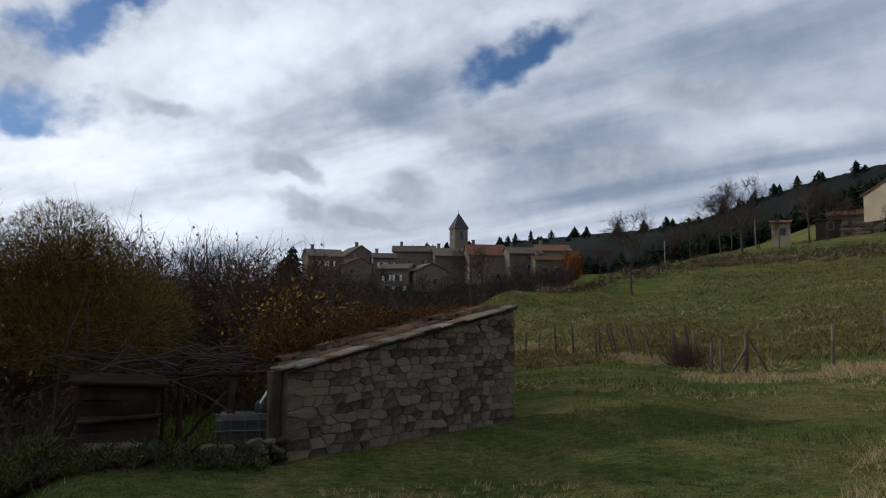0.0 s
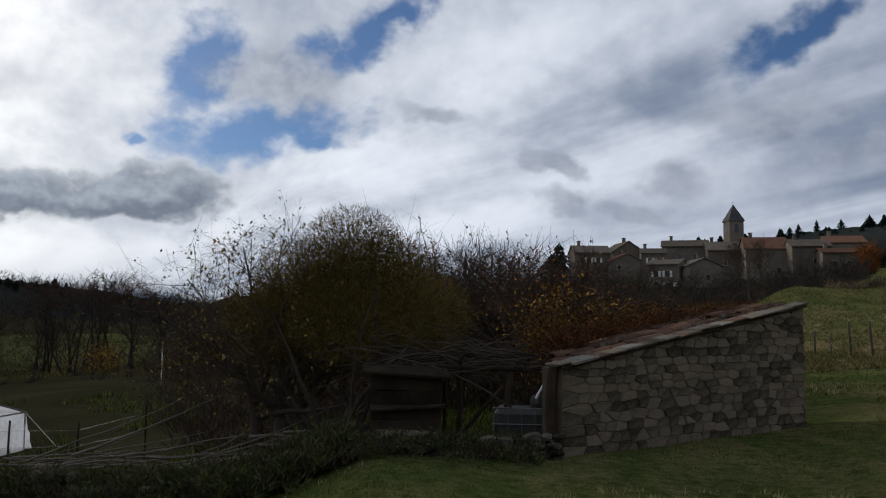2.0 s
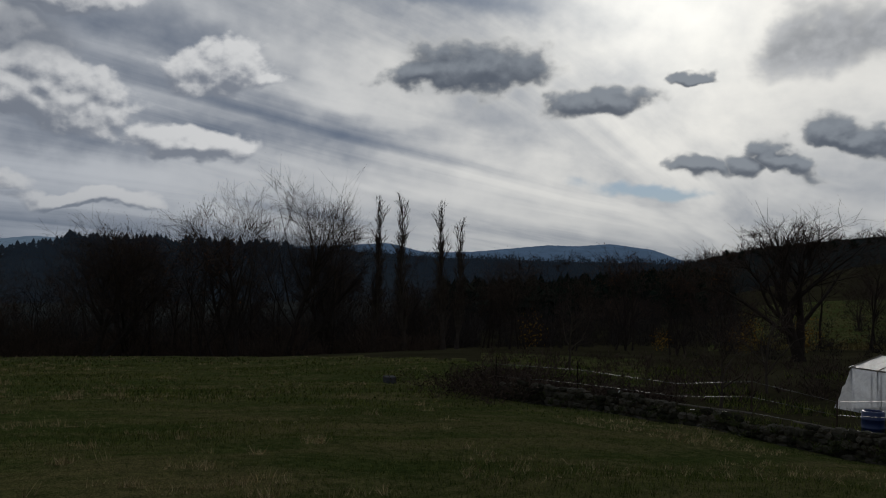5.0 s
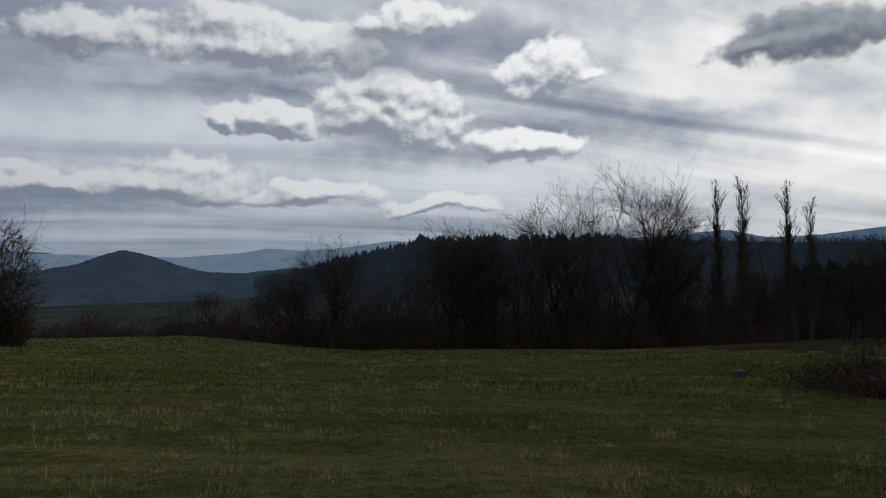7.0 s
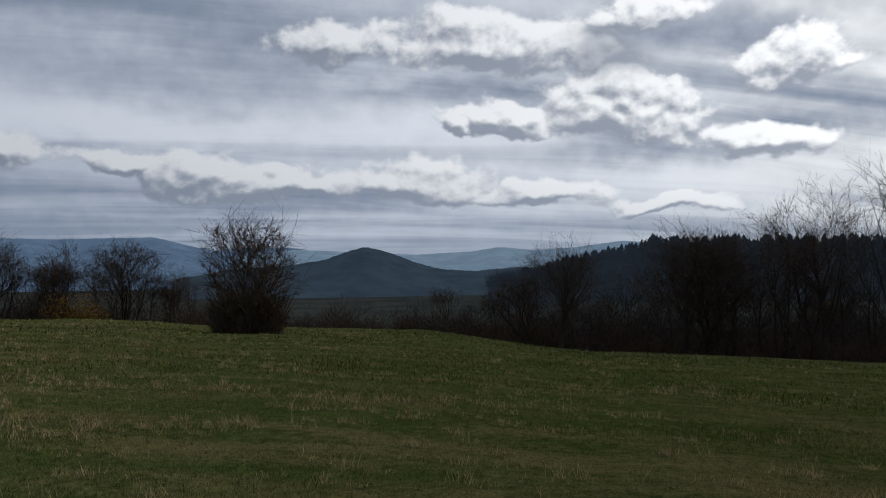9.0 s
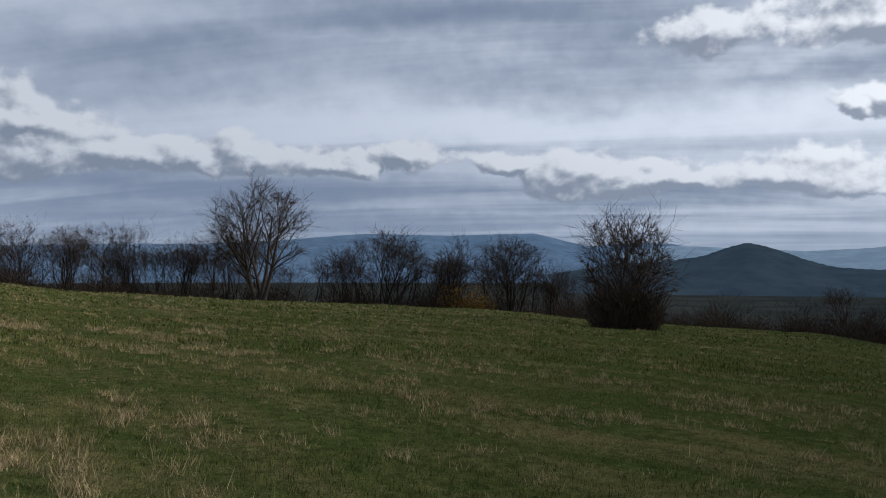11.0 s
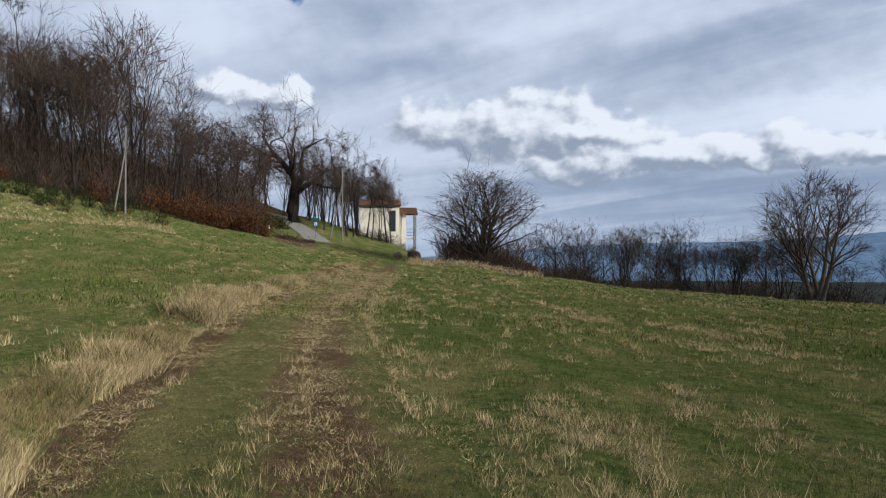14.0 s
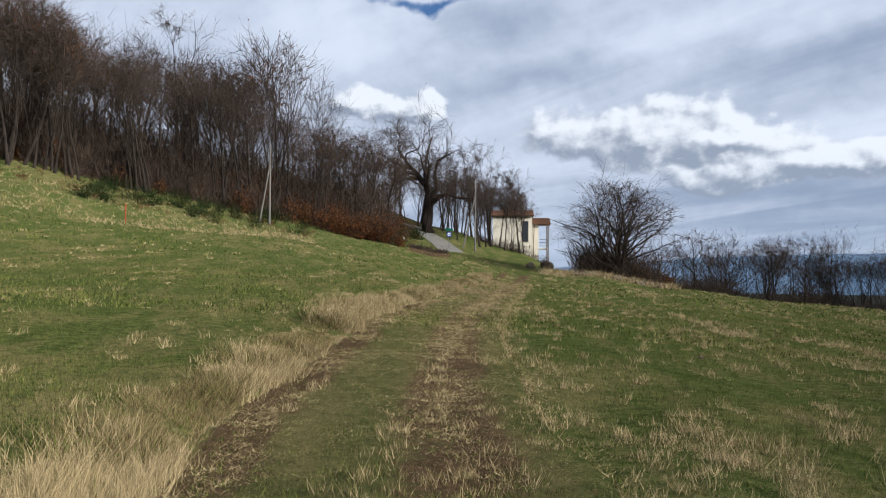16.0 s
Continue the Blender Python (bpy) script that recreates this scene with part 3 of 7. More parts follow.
def bare_tree(name, seed, height, spread=0.5, trunk_r=0.2, stems=1, fork=0.3, limbs=9, density=1.0, wander=0.12, lift=0.05, bark=None, leaves=None, leaf_count=0,
              leaf_size=0.06, rise=0.8, twig_r=0.012, slim=1.0, stout=0.5, label="", category="tree", group="", rounded=True):
    """A leafless tree > trunk (stems and limbs), crown (twigs), and what leaves hang on it. spread: crown radius over height."""
    rng = random.Random(seed)
    wv, wf, tv = [], [], []
    tips = []

    def room(p, d):
        """How far from p along d the rounded crown reaches."""
        q = Vector((p.x / (spread * height), p.y / (spread * height), (p.z - height * 0.58) / (height * 0.43)))
        e = Vector((d.x / (spread * height), d.y / (spread * height), d.z / (height * 0.43)))
        a, b, c = e.dot(e), q.dot(e), q.dot(q) - 1
        return max(0.0, (-b + math.sqrt(max(b * b - a * c, 0.0))) / a)

    def twig(p, d, length, r, bent=True):
        q = p + d * length
        a, b = frame_of(d)
        m = p + d * length * 0.55 + (a * rng.gauss(0, 1) + b * rng.gauss(0, 1)) * length * 0.07
        w = (a * math.cos(rng.random() * 3.14) + b * math.sin(rng.random() * 3.14)) * r
        for u, v, s, e in (((p, m, 1.0, 0.7), (m, q, 0.7, 0.35)) if bent else ((p, q, 1.0, 0.35),)):
            tv.extend((u - w * s, u + w * s, v + w * e, v - w * e))
        tips.append((m, q))

    def sub(points, radii, level, length):
        count = max(2, int(round((3, 7, 6, 5)[level] * density * rng.uniform(0.8, 1.2)))) if level else limbs
        for c in range(count):
            f = rng.uniform(fork if level == 0 else 0.2, 1.0)
            x = f * (len(points) - 1)
            k = min(int(x), len(points) - 2)
            p = points[k].lerp(points[k + 1], x - k)
            along = (points[k + 1] - points[k]).normalized()
            a, b = frame_of(along)
            w = rng.uniform(0, 6.283)
            out = a * math.cos(w) + b * math.sin(w)
            d = (along * rise + out * rng.uniform(0.55, 1.0)).normalized()
            r = radii[k] * 0.62
            if level == 0:
                ln = height * spread * rng.uniform(0.75, 1.2) * (1.15 - 0.55 * f)
                if rounded:
                    ln = max(0.06 * height, room(p, (d + Vector((0, 0, 0.25))).normalized()) * rng.uniform(0.72, 0.96))
                pts, rad = limb(rng, p, d, ln, min(r, trunk_r * stout), 0.02 * slim, 5, wander, lift)
                tube(wv, wf, pts, rad, 5)
                sub(pts, rad, 1, ln)
            elif level == 1:
                ln = length * rng.uniform(0.35, 0.6)
                ln = max(min(ln, room(p, d) * 1.05), 0.15 * ln) if rounded else ln
                pts, rad = limb(rng, p, d, ln, max(min(r, 0.05), 0.014) * slim, 0.012 * slim, 2, wander * 1.2, lift)
                tube(wv, wf, pts, rad, 3)
                sub(pts, rad, 2, ln)
            elif level == 2:
                ln = length * rng.uniform(0.35, 0.7)
                pts, rad = limb(rng, p, d, ln, 0.012, 0.008, 2, wander * 1.4, lift)
                twig(pts[0], (pts[1] - pts[0]).normalized(), ln, twig_r)
                sub(pts, rad, 3, ln)
            else:
                twig(p, d, length * rng.uniform(0.5, 1.0), twig_r * 0.75, False)

    for s in range(stems):
        lean = Vector((rng.gauss(0, 0.06 if stems == 1 else 0.22), rng.gauss(0, 0.06 if stems == 1 else 0.22), 1))
        foot = Vector((rng.gauss(0, 0.25), rng.gauss(0, 0.25), -0.3)) if stems > 1 else Vector((0, 0, -0.3))
        h = height * (1.0 if s == 0 else rng.uniform(0.7, 0.98)) * 0.86
        pts, rad = limb(rng, foot, lean, h, trunk_r, 0.02 * slim, 9, wander * 0.45, 0.04)
        rad = [r * (1.35 if k == 0 else 1) for k, r in enumerate(rad)]
        tube(wv, wf, pts, rad, 7)
        sub(pts, rad, 0, h)
    root = thing(name, Matrix(), label, category, group)
    mesh_object("trunk", wv, wf, bark or M_BARK, root, smooth=True)
    soup("crown", [tuple(v) for v in tv], 4, M_TWIG, root, "bare twigs")
    if leaf_count:
        lv = []
        for _ in range(leaf_count):
            m, q = rng.choice(tips)
            c = m.lerp(q, rng.random()) + Vector((rng.gauss(0, 1), rng.gauss(0, 1), rng.gauss(0, 1))) * leaf_size
            a = Vector((rng.gauss(0, 1), rng.gauss(0, 1), rng.gauss(0, 1))).normalized()
            b, _c = frame_of(a)
            s = leaf_size * rng.uniform(0.6, 1.3)
            lv.extend((c - a * s, c + b * s * 0.5, c + a * s, c - b * s * 0.5))
        soup("foliage", [tuple(v) for v in lv], 4, leaves or M_LEAF_GOLD, root, "last autumn leaves")
    return root


def stand(tree, az, r, height_scale=1.0, turn=0.0, wide=1.0, first=False, sink=0.1):
    m = Matrix.Translation(on_ground(az, r, sink)) @ Matrix.Rotation(turn, 4, "Z") @ Matrix.Diagonal((wide * height_scale, wide * height_scale, height_scale, 1))
    if first:
        tree.matrix_world = m
        return tree
    old = tree.scale.copy()
    tree.scale = (1, 1, 1)
    ob = copy_thing(tree, m)
    tree.scale = old
    return ob


def spread_kind(makers, places):
    """Stands trees at (az, r, metres high), taking the kinds in turn; each kind is built once, `base` metres high."""
    rng = random.Random(7)
    used = set()
    for k, (az, r, h) in enumerate(places):
        tree, base = makers[k % len(makers)]
        stand(tree, az, r, h / base, rng.uniform(0, 6.28), rng.uniform(0.9, 1.15), tree.name not in used)
        used.add(tree.name)


ash_tree = bare_tree("ash_tree", 11, 11.8, 0.32, 0.2, stems=5, fork=0.2, limbs=9, density=0.8, wander=0.09, lift=0.06, rise=1.1, twig_r=0.013,
                     label="tall bare ash with several slender stems in the hedge", category="tree")
stand(ash_tree, 141.8, 86, 1.0, 0.4, 1.3, True)
wild_plum = bare_tree("thicket_tree", 12, 10, 0.46, 0.24, stems=6, fork=0.08, limbs=9, density=0.75, twig_r=0.014, wander=0.17, lift=0.03, bark=M_OAK_BARK,
                      label="dense bare tree of many stems above the track", category="tree", leaf_count=0)
stand(wild_plum, 163.4, 88, 1.0, 0.0, 1.25, True)
red_bush = bare_tree("hawthorn_bush", 13, 8.4, 0.4, 0.10, stems=9, fork=0.03, limbs=9, density=0.7, twig_r=0.016, wander=0.17, lift=0.05, rise=0.9, leaves=M_LEAF_RUST, leaf_count=1500,
                     leaf_size=0.07, label="dark reddish hawthorn bush standing alone in the meadow", category="bush")
stand(red_bush, 117.2, 63, 1.0, 0.0, 1.0, True)
big_ash = bare_tree("field_tree", 14, 17, 0.40, 0.30, stems=2, fork=0.2, limbs=18, density=0.84, wander=0.10, lift=0.08, rise=1.1, twig_r=0.015, bark=M_OAK_BARK,
                    stout=0.3, slim=0.6, label="large bare broadleaf tree at the meadow's lower edge", category="tree", group="trees along the lower edge")
stand(big_ash, 75.9, 80, 0.93, 0.0, 1.1, True)
stand(big_ash, 79.6, 79, 0.84, 2.1, 1.15)
stand(big_ash, 73.4, 84, 0.78, 4.0, 0.8)
walnut = bare_tree("walnut_tree", 19, 9.6, 0.5, 0.32, stems=2, fork=0.22, limbs=13, density=0.8, wander=0.10, lift=0.06, rise=1.0, twig_r=0.012, bark=M_OAK_BARK,
                   label="wide bare walnut tree behind the vegetable garden", category="tree")
stand(walnut, 42.1, 60, 0.95, 1.0, 1.35, True)
poplar = bare_tree("poplar", 16, 16.5, 0.12, 0.22, stems=1, fork=0.1, limbs=70, density=0.5, wander=0.03, lift=0.22, rise=1.9, twig_r=0.013,
                   rounded=False, label="slim bare poplar, straight and pointed", category="tree", group="row of poplars")
stand(poplar, 70.4, 82, 1.0, 0.0, 1.25, True)
stand(poplar, 68.2, 82, 1.01, 1.7, 1.25)
stand(poplar, 65.6, 80, 0.92, 3.1, 1.25)
stand(poplar, 64.7, 80, 0.82, 4.4, 1.2)
oak = bare_tree("old_oak", 17, 18, 0.5, 1.0, stems=1, fork=0.26, limbs=14, density=1.0, wander=0.4, lift=0.07, rise=0.85, stout=0.6, twig_r=0.022, bark=M_OAK_BARK,
                rounded=False, label="gnarled old bare oak with a thick trunk beside the lane", category="tree")
stand(oak, 176.3, 118, 1.0, 0.6, 1.0, True)
hill_tree = bare_tree("meadow_tree", 18, 9.4, 0.42, 0.16, stems=1, fork=0.3, limbs=12, density=1.0, wander=0.12, lift=0.06,
                      label="small bare tree standing alone on the grassy slope", category="tree")
stand(hill_tree, -28.1, 96, 1.0, 0.0, 1.0, True)
wood_a = bare_tree("woodland_tree", 21, 14, 0.27, 0.16, stems=1, fork=0.25, limbs=14, density=0.76, twig_r=0.016, wander=0.15, lift=0.09, rise=1.1, bark=M_OAK_BARK, stout=0.3, slim=0.6, label="slender bare woodland tree", group="bare trees of the wood")
wood_b = bare_tree("woodland_tree", 22, 13, 0.32, 0.13, stems=3, fork=0.2, limbs=7, density=0.66, twig_r=0.016, wander=0.16, lift=0.07, rise=1.2, bark=M_OAK_BARK, stout=0.3, slim=0.6, label="bare woodland tree with several stems", group="bare trees of the wood")
wood_c = bare_tree("woodland_tree", 23, 15, 0.28, 0.19, stems=1, fork=0.3, limbs=13, density=0.7, twig_r=0.016, wander=0.16, lift=0.05, rise=1.0, bark=M_OAK_BARK, stout=0.3, slim=0.6, label="crooked bare woodland tree", group="bare trees of the wood")
wood_d = bare_tree("woodland_tree", 24, 10, 0.38, 0.09, stems=5, fork=0.1, limbs=5, density=0.6, twig_r=0.018, wander=0.12, lift=0.08, rise=1.0, leaves=M_LEAF_RUST, leaf_count=500,
                   bark=M_OAK_BARK, stout=0.3, slim=0.6, label="bare coppiced shrub with a few rusty leaves", group="bare trees of the wood")
rng_w = random.Random(5)
WOOD = []
for k in range(74):
    az = rng_w.uniform(178.5, 207)
    u = rng_w.random()
    r = 96 + u * u * 40 - (az - 180) * 0.2
    WOOD.append((az, r, rng_w.uniform(11, 15) * (1.2 if az > 188 else 0.9)))
WOOD += [(193.0, 108, 22), (186.5, 100, 20), (188.2, 98, 18), (184.5, 101, 16), (195.5, 104, 17), (201.0, 108, 15)]
spread_kind([(wood_a, 14), (wood_b, 13), (wood_c, 15), (wood_d, 10)], WOOD)
for k in range(26):
    stand((wood_a, wood_b, wood_c)[k % 3], rng_w.uniform(169.5, 178.5), rng_w.uniform(119, 150) if k % 3 else rng_w.uniform(140, 160), rng_w.uniform(0.65, 1.0), k, 1.0)
for k in range(18):
    stand((wood_a, wood_c, wood_b)[k % 3], 169.6 + k * 0.42 + rng_w.uniform(-0.2, 0.2), rng_w.uniform(112, 128), rng_w.uniform(0.62, 0.86), k, 0.9)
for k in range(34):
    stand((wood_b, wood_d, wood_a)[k % 3], 121 + k * 1.18 + rng_w.uniform(-0.5, 0.5), rng_w.uniform(96, 106), rng_w.uniform(0.42, 0.72), k, 1.3)
for az, r, size in ((133.4, 95, 0.5), (125.0, 95, 0.5), (147.0, 99, 0.42), (153.9, 104, 0.42), (128.8, 97, 0.38), (96.1, 76, 0.55), (98.2, 80, 0.4), (88.0, 78, 0.66), (86.2, 80, 0.62), (122.0, 96, 0.36), (150.2, 102, 0.36)):
    stand(big_ash, az, r, size, az, 1.25)
for k in range(44):
    az = 62 + k * 0.93 + rng_w.uniform(-0.4, 0.4)
    stand((wood_a, wood_b, wood_c)[k % 3], az, rng_w.uniform(80, 130), rng_w.uniform(0.5, 0.85) if az < 90 else rng_w.uniform(0.3, 0.55), k, 1.15)
for k in range(36):
    stand((wood_b, wood_a, wood_c, hill_tree)[k % 4], rng_w.uniform(18, 62), rng_w.uniform(75, 170), rng_w.uniform(0.5, 0.8), k, 1.2)
# hedges round the lower meadow
for az, r, h in ((133.4, 95, 8.8), (125.0, 95, 8.5), (153.9, 105, 6.8), (146.5, 98, 7.0), (148.4, 100, 6.0), (151.2, 103, 6.2), (136.4, 95, 6.5), (128.6, 94, 6.5), (122.2, 95, 6.0),
                 (156.5, 106, 6.0), (159.3, 108, 5.5), (144.2, 96, 6.3), (104.0, 90, 5.0), (100.5, 86, 5.5), (96.1, 76, 9.7), (98.3, 82, 6.5), (88.0, 78, 11.6), (86.3, 80, 11.0), (91.5, 82, 8.0),
                 (83.5, 82, 9.0), (81.8, 78, 11), (57.0, 78, 7.0), (60.0, 85, 9.0), (53.3, 85, 9.5), (50.0, 75, 8.0), (47.0, 90, 10), (38.5, 85, 10), (35.5, 90, 9), (33.0, 95, 9.5),
                 (31.0, 92, 9), (28.4, 95, 9.5), (26.6, 90, 9), (24.8, 95, 10), (23.2, 92, 10.5), (21.5, 90, 8), (19.0, 95, 9), (14.0, 90, 9), (10.0, 90, 8), (62.5, 95, 9), (72, 100, 9), (93.8, 90, 6)):
    stand((wood_b, wood_a, wood_d)[int(az * 10) % 3], az, r, h / (13, 14, 10)[int(az * 10) % 3], az, 1.25)


# ---------- village ----------
def house(name, az1, az2, r, base, eave, ridge, depth, turn, wall, roof, windows, label, gable_front=False, chimney=True):
    """A house between two bearings: walls with gables, a roof with overhang, windows and shutters set in its front."""
    az = 0.5 * (az1 + az2)
    width = abs(az2 - az1) * r * math.pi / 180
    p = bearing(az, r, base - 4.0)
    root = thing(name, Matrix.Translation(p) @ Matrix.Rotation(radians(az + turn), 4, "Z"), label, "house", "village houses")
    h, g = eave - base + 4.0, ridge - base + 4.0
    w, d = width / 2, depth / 2
    if gable_front:
        verts = [(-w, -d, 0), (w, -d, 0), (w, d, 0), (-w, d, 0), (-w, -d, h), (w, -d, h), (w, d, h), (-w, d, h), (0, -d, g), (0, d, g)]
        faces = [(0, 1, 5, 8, 4), (2, 3, 7, 9, 6), (1, 2, 6, 5), (3, 0, 4, 7), (4, 8, 9, 7), (8, 5, 6, 9)]
        slopes = [((-w, h), (0, g)), ((w, h), (0, g))]
    else:
        verts = [(-w, -d, 0), (w, -d, 0), (w, d, 0), (-w, d, 0), (-w, -d, h), (w, -d, h), (w, d, h), (-w, d, h), (-w, 0, g), (w, 0, g)]
        faces = [(0, 1, 5, 4), (2, 3, 7, 6), (1, 2, 6, 9, 5), (3, 0, 4, 8, 7), (4, 5, 9, 8), (8, 9, 6, 7)]
        slopes = [((-d, h), (0, g)), ((d, h), (0, g))]
    mesh_object("wall", verts, faces, wall, root)
    o, t = 0.45, 0.18
    for (e, he), (c, hc) in slopes:
        s = 1 if e > 0 else -1
        k = (he - hc) / (e - c)
        e2, he2 = e + s * o, he + k * s * o
        prof = [(c, hc + 0.05), (e2, he2 + 0.05), (e2, he2 + 0.05 + t), (c, hc + 0.05 + t)]
        if gable_front:
            v = [(a, y, z) for y in (-d - o * 0.6, d + o * 0.6) for a, z in prof]
        else:
            v = [(x, a, z) for x in (-w - o * 0.6, w + o * 0.6) for a, z in prof]
        mesh_object("roof", v, [(0, 1, 2, 3), (7, 6, 5, 4), (0, 4, 5, 1), (1, 5, 6, 2), (2, 6, 7, 3), (3, 7, 4, 0)], roof, root)
    for wx, wz, ww, wh, *shut in windows:
        win = box("window", (ww + 0.16, 0.1, wh + 0.16), Matrix.Translation((wx * width, -d - 0.03, wz + 4.0)), M_RENDER_CREAM, root)
        box("pane", (ww, 0.06, wh), Matrix.Translation((wx * width, -d - 0.07, wz + 4.0)), M_DARK_GLASS, win)
        if shut:
            for s in (-1, 1):
                box("shutter", (ww * 0.5, 0.05, wh), Matrix.Translation((wx * width + s * ww * 0.8, -d - 0.08, wz + 4.0)), shut[0], win)
    if chimney:
        bm = bmesh.new()
        cx, cy = (0.0, -d * 0.3) if gable_front else (-w * 0.6, 0.0)
        box_into(bm, (0.7, 0.6, 1.6), Matrix.Translation((cx, cy, g + 0.4)))
        box_into(bm, (0.9, 0.8, 0.15), Matrix.Translation((cx, cy, g + 1.2)))
        part("chimney", bm, wall, root)
    return root


GREY, CREAM, WHITE = M_RENDER_GREY, M_RENDER_CREAM, M_RENDER_WHITE
house("village_house", -5.88, -8.28, 205, 13.0, 18.0, 19.8, 8, 12, GREY, M_ROOF_GREY, ((-0.3, 3.2, 0.9, 1.2), (-0.1, 3.2, 0.9, 1.2, WHITE), (0.15, 3.2, 0.9, 1.2, WHITE)), "long grey stone house with white shutters and tiled roof")
house("village_house", -8.2, -10.3, 215, 13.6, 18.9, 21.4, 10, 20, GREY, M_ROOF_GREY, ((-0.15, 5.2, 0.9, 1.2),), "tall gabled house of brown-grey stone", True)
house("village_house", -8.3, -10.2, 203, 12.3, 16.0, 17.5, 7, 20, GREY, M_ROOF_TILE, ((-0.3, 2.0, 0.8, 1.0),), "low gabled outbuilding of brown stone", True)
house("village_house", -10.45, -12.04, 205, 10.3, 17.7, 19.0, 8, 5, GREY, M_ROOF_GREY, ((-0.15, 5.6, 0.9, 1.3, WHITE), (0.25, 5.6, 0.9, 1.3, WHITE), (-0.1, 3.0, 0.9, 1.3, WHITE)), "narrow three-storey house with white shutters")
house("village_house", -11.9, -14.8, 215, 12.5, 20.0, 21.8, 11, 0, GREY, M_ROOF_GREY, ((0.2, 5.0, 0.9, 1.3), (-0.1, 5.0, 0.9, 1.3)), "large upper house with a low-pitched roof")
house("village_house", -11.2, -13.3, 190, 8.6, 14.0, 15.3, 9, -15, GREY, M_ROOF_GREY, ((-0.2, 3.4, 1.0, 1.3, WHITE), (0.15, 3.4, 1.0, 1.3, WHITE), (-0.2, 0.9, 1.0, 1.6), (0.2, 0.9, 1.6, 1.2, WHITE)), "house with a balcony and white shutters")
house("village_house", -13.0, -15.2, 189, 8.6, 13.6, 15.2, 9, 20, GREY, M_ROOF_GREY, ((0.1, 2.6, 0.8, 1.1),), "grey gabled house below the church", True)
house("village_house", -14.6, -16.8, 210, 11.6, 18.6, 20.8, 10, 8, GREY, M_ROOF_GREY, ((0.0, 4.0, 0.8, 1.1),), "tall stone house with one pale lit gable", False)
house("village_house", -16.9, -19.5, 205, 9.3, 18.3, 21.2, 11, 10, GREY, M_ROOF_TILE, ((-0.2, 5.0, 0.9, 1.2), (0.25, 4.0, 0.9, 1.2)), "broad stone house with a reddish tiled roof")
house("village_house", -19.6, -21.9, 200, 11.1, 18.3, 20.0, 9, 14, GREY, M_ROOF_GREY, ((0.1, 4.0, 0.9, 1.2),), "stone house with a pale chimney stack")
house("village_house", -21.6, -23.9, 215, 14.0, 20.2, 22.0, 9, 14, GREY, M_ROOF_TILE, ((0.2, 3.5, 0.9, 1.2),), "stone house with a red roof at the village edge")
house("village_house", -21.4, -23.5, 195, 12.3, 16.4, 17.5, 8, 14, GREY, M_ROOF_TILE, ((-0.2, 1.8, 0.9, 1.2), (0.2, 1.8, 0.9, 1.2)), "low house with a red-brown roof")
house("hill_house", -42.9, -45.9, 165, 18.8, 24.4, 26.7, 9, -25, CREAM, M_ROOF_TILE, ((0.2, 3.5, 0.9, 1.2),), "cream rendered house high on the slope", True)


# ---------- church, far hills ----------
def church_tower():
    root = thing("church_tower", Matrix.Translation(bearing(-16.42, 240, 14)) @ Matrix.Rotation(radians(-16.42 + 24), 4, "Z"), "square stone church tower with a pointed slate spire", "church tower")
    w = 2.0
    bm = bmesh.new()
    box_into(bm, (2 * w, 2 * w, 15.2), Matrix.Translation((0, 0, 7.6)))
    part("wall", bm, M_RENDER_GREY, root)
    box("cornice", (2 * w + 0.4, 2 * w + 0.4, 0.3), Matrix.Translation((0, 0, 15.3)), M_STONE, root)
    e, h = w + 0.25, 15.45
    mesh_object("spire", [(-e, -e, h), (e, -e, h), (e, e, h), (-e, e, h), (0, 0, h + 4.6)], [(0, 1, 4), (1, 2, 4), (2, 3, 4), (3, 0, 4), (3, 2, 1, 0)], M_SLATE, root)
    bm = bmesh.new()
    box_into(bm, (0.06, 0.06, 1.0), Matrix.Translation((0, 0, h + 5.0)))
    box_into(bm, (0.5, 0.06, 0.06), Matrix.Translation((0, 0, h + 5.2)))
    part("cross", bm, M_SLATE, root)
    for k in range(4):
        turn = Matrix.Rotation(k * math.pi / 2, 4, "Z")
        bm = bmesh.new()
        box_into(bm, (1.0, 0.1, 1.9), turn @ Matrix.Translation((0, -w, 13.1)))
        bmesh.ops.create_circle(bm, cap_ends=True, radius=0.5, segments=16, matrix=turn @ Matrix.Translation((0, -w - 0.04, 14.05)) @ Matrix.Rotation(math.pi / 2, 4, "X"))
        part("belfry_opening", bm, M_DARK_GLASS, root)


church_tower()


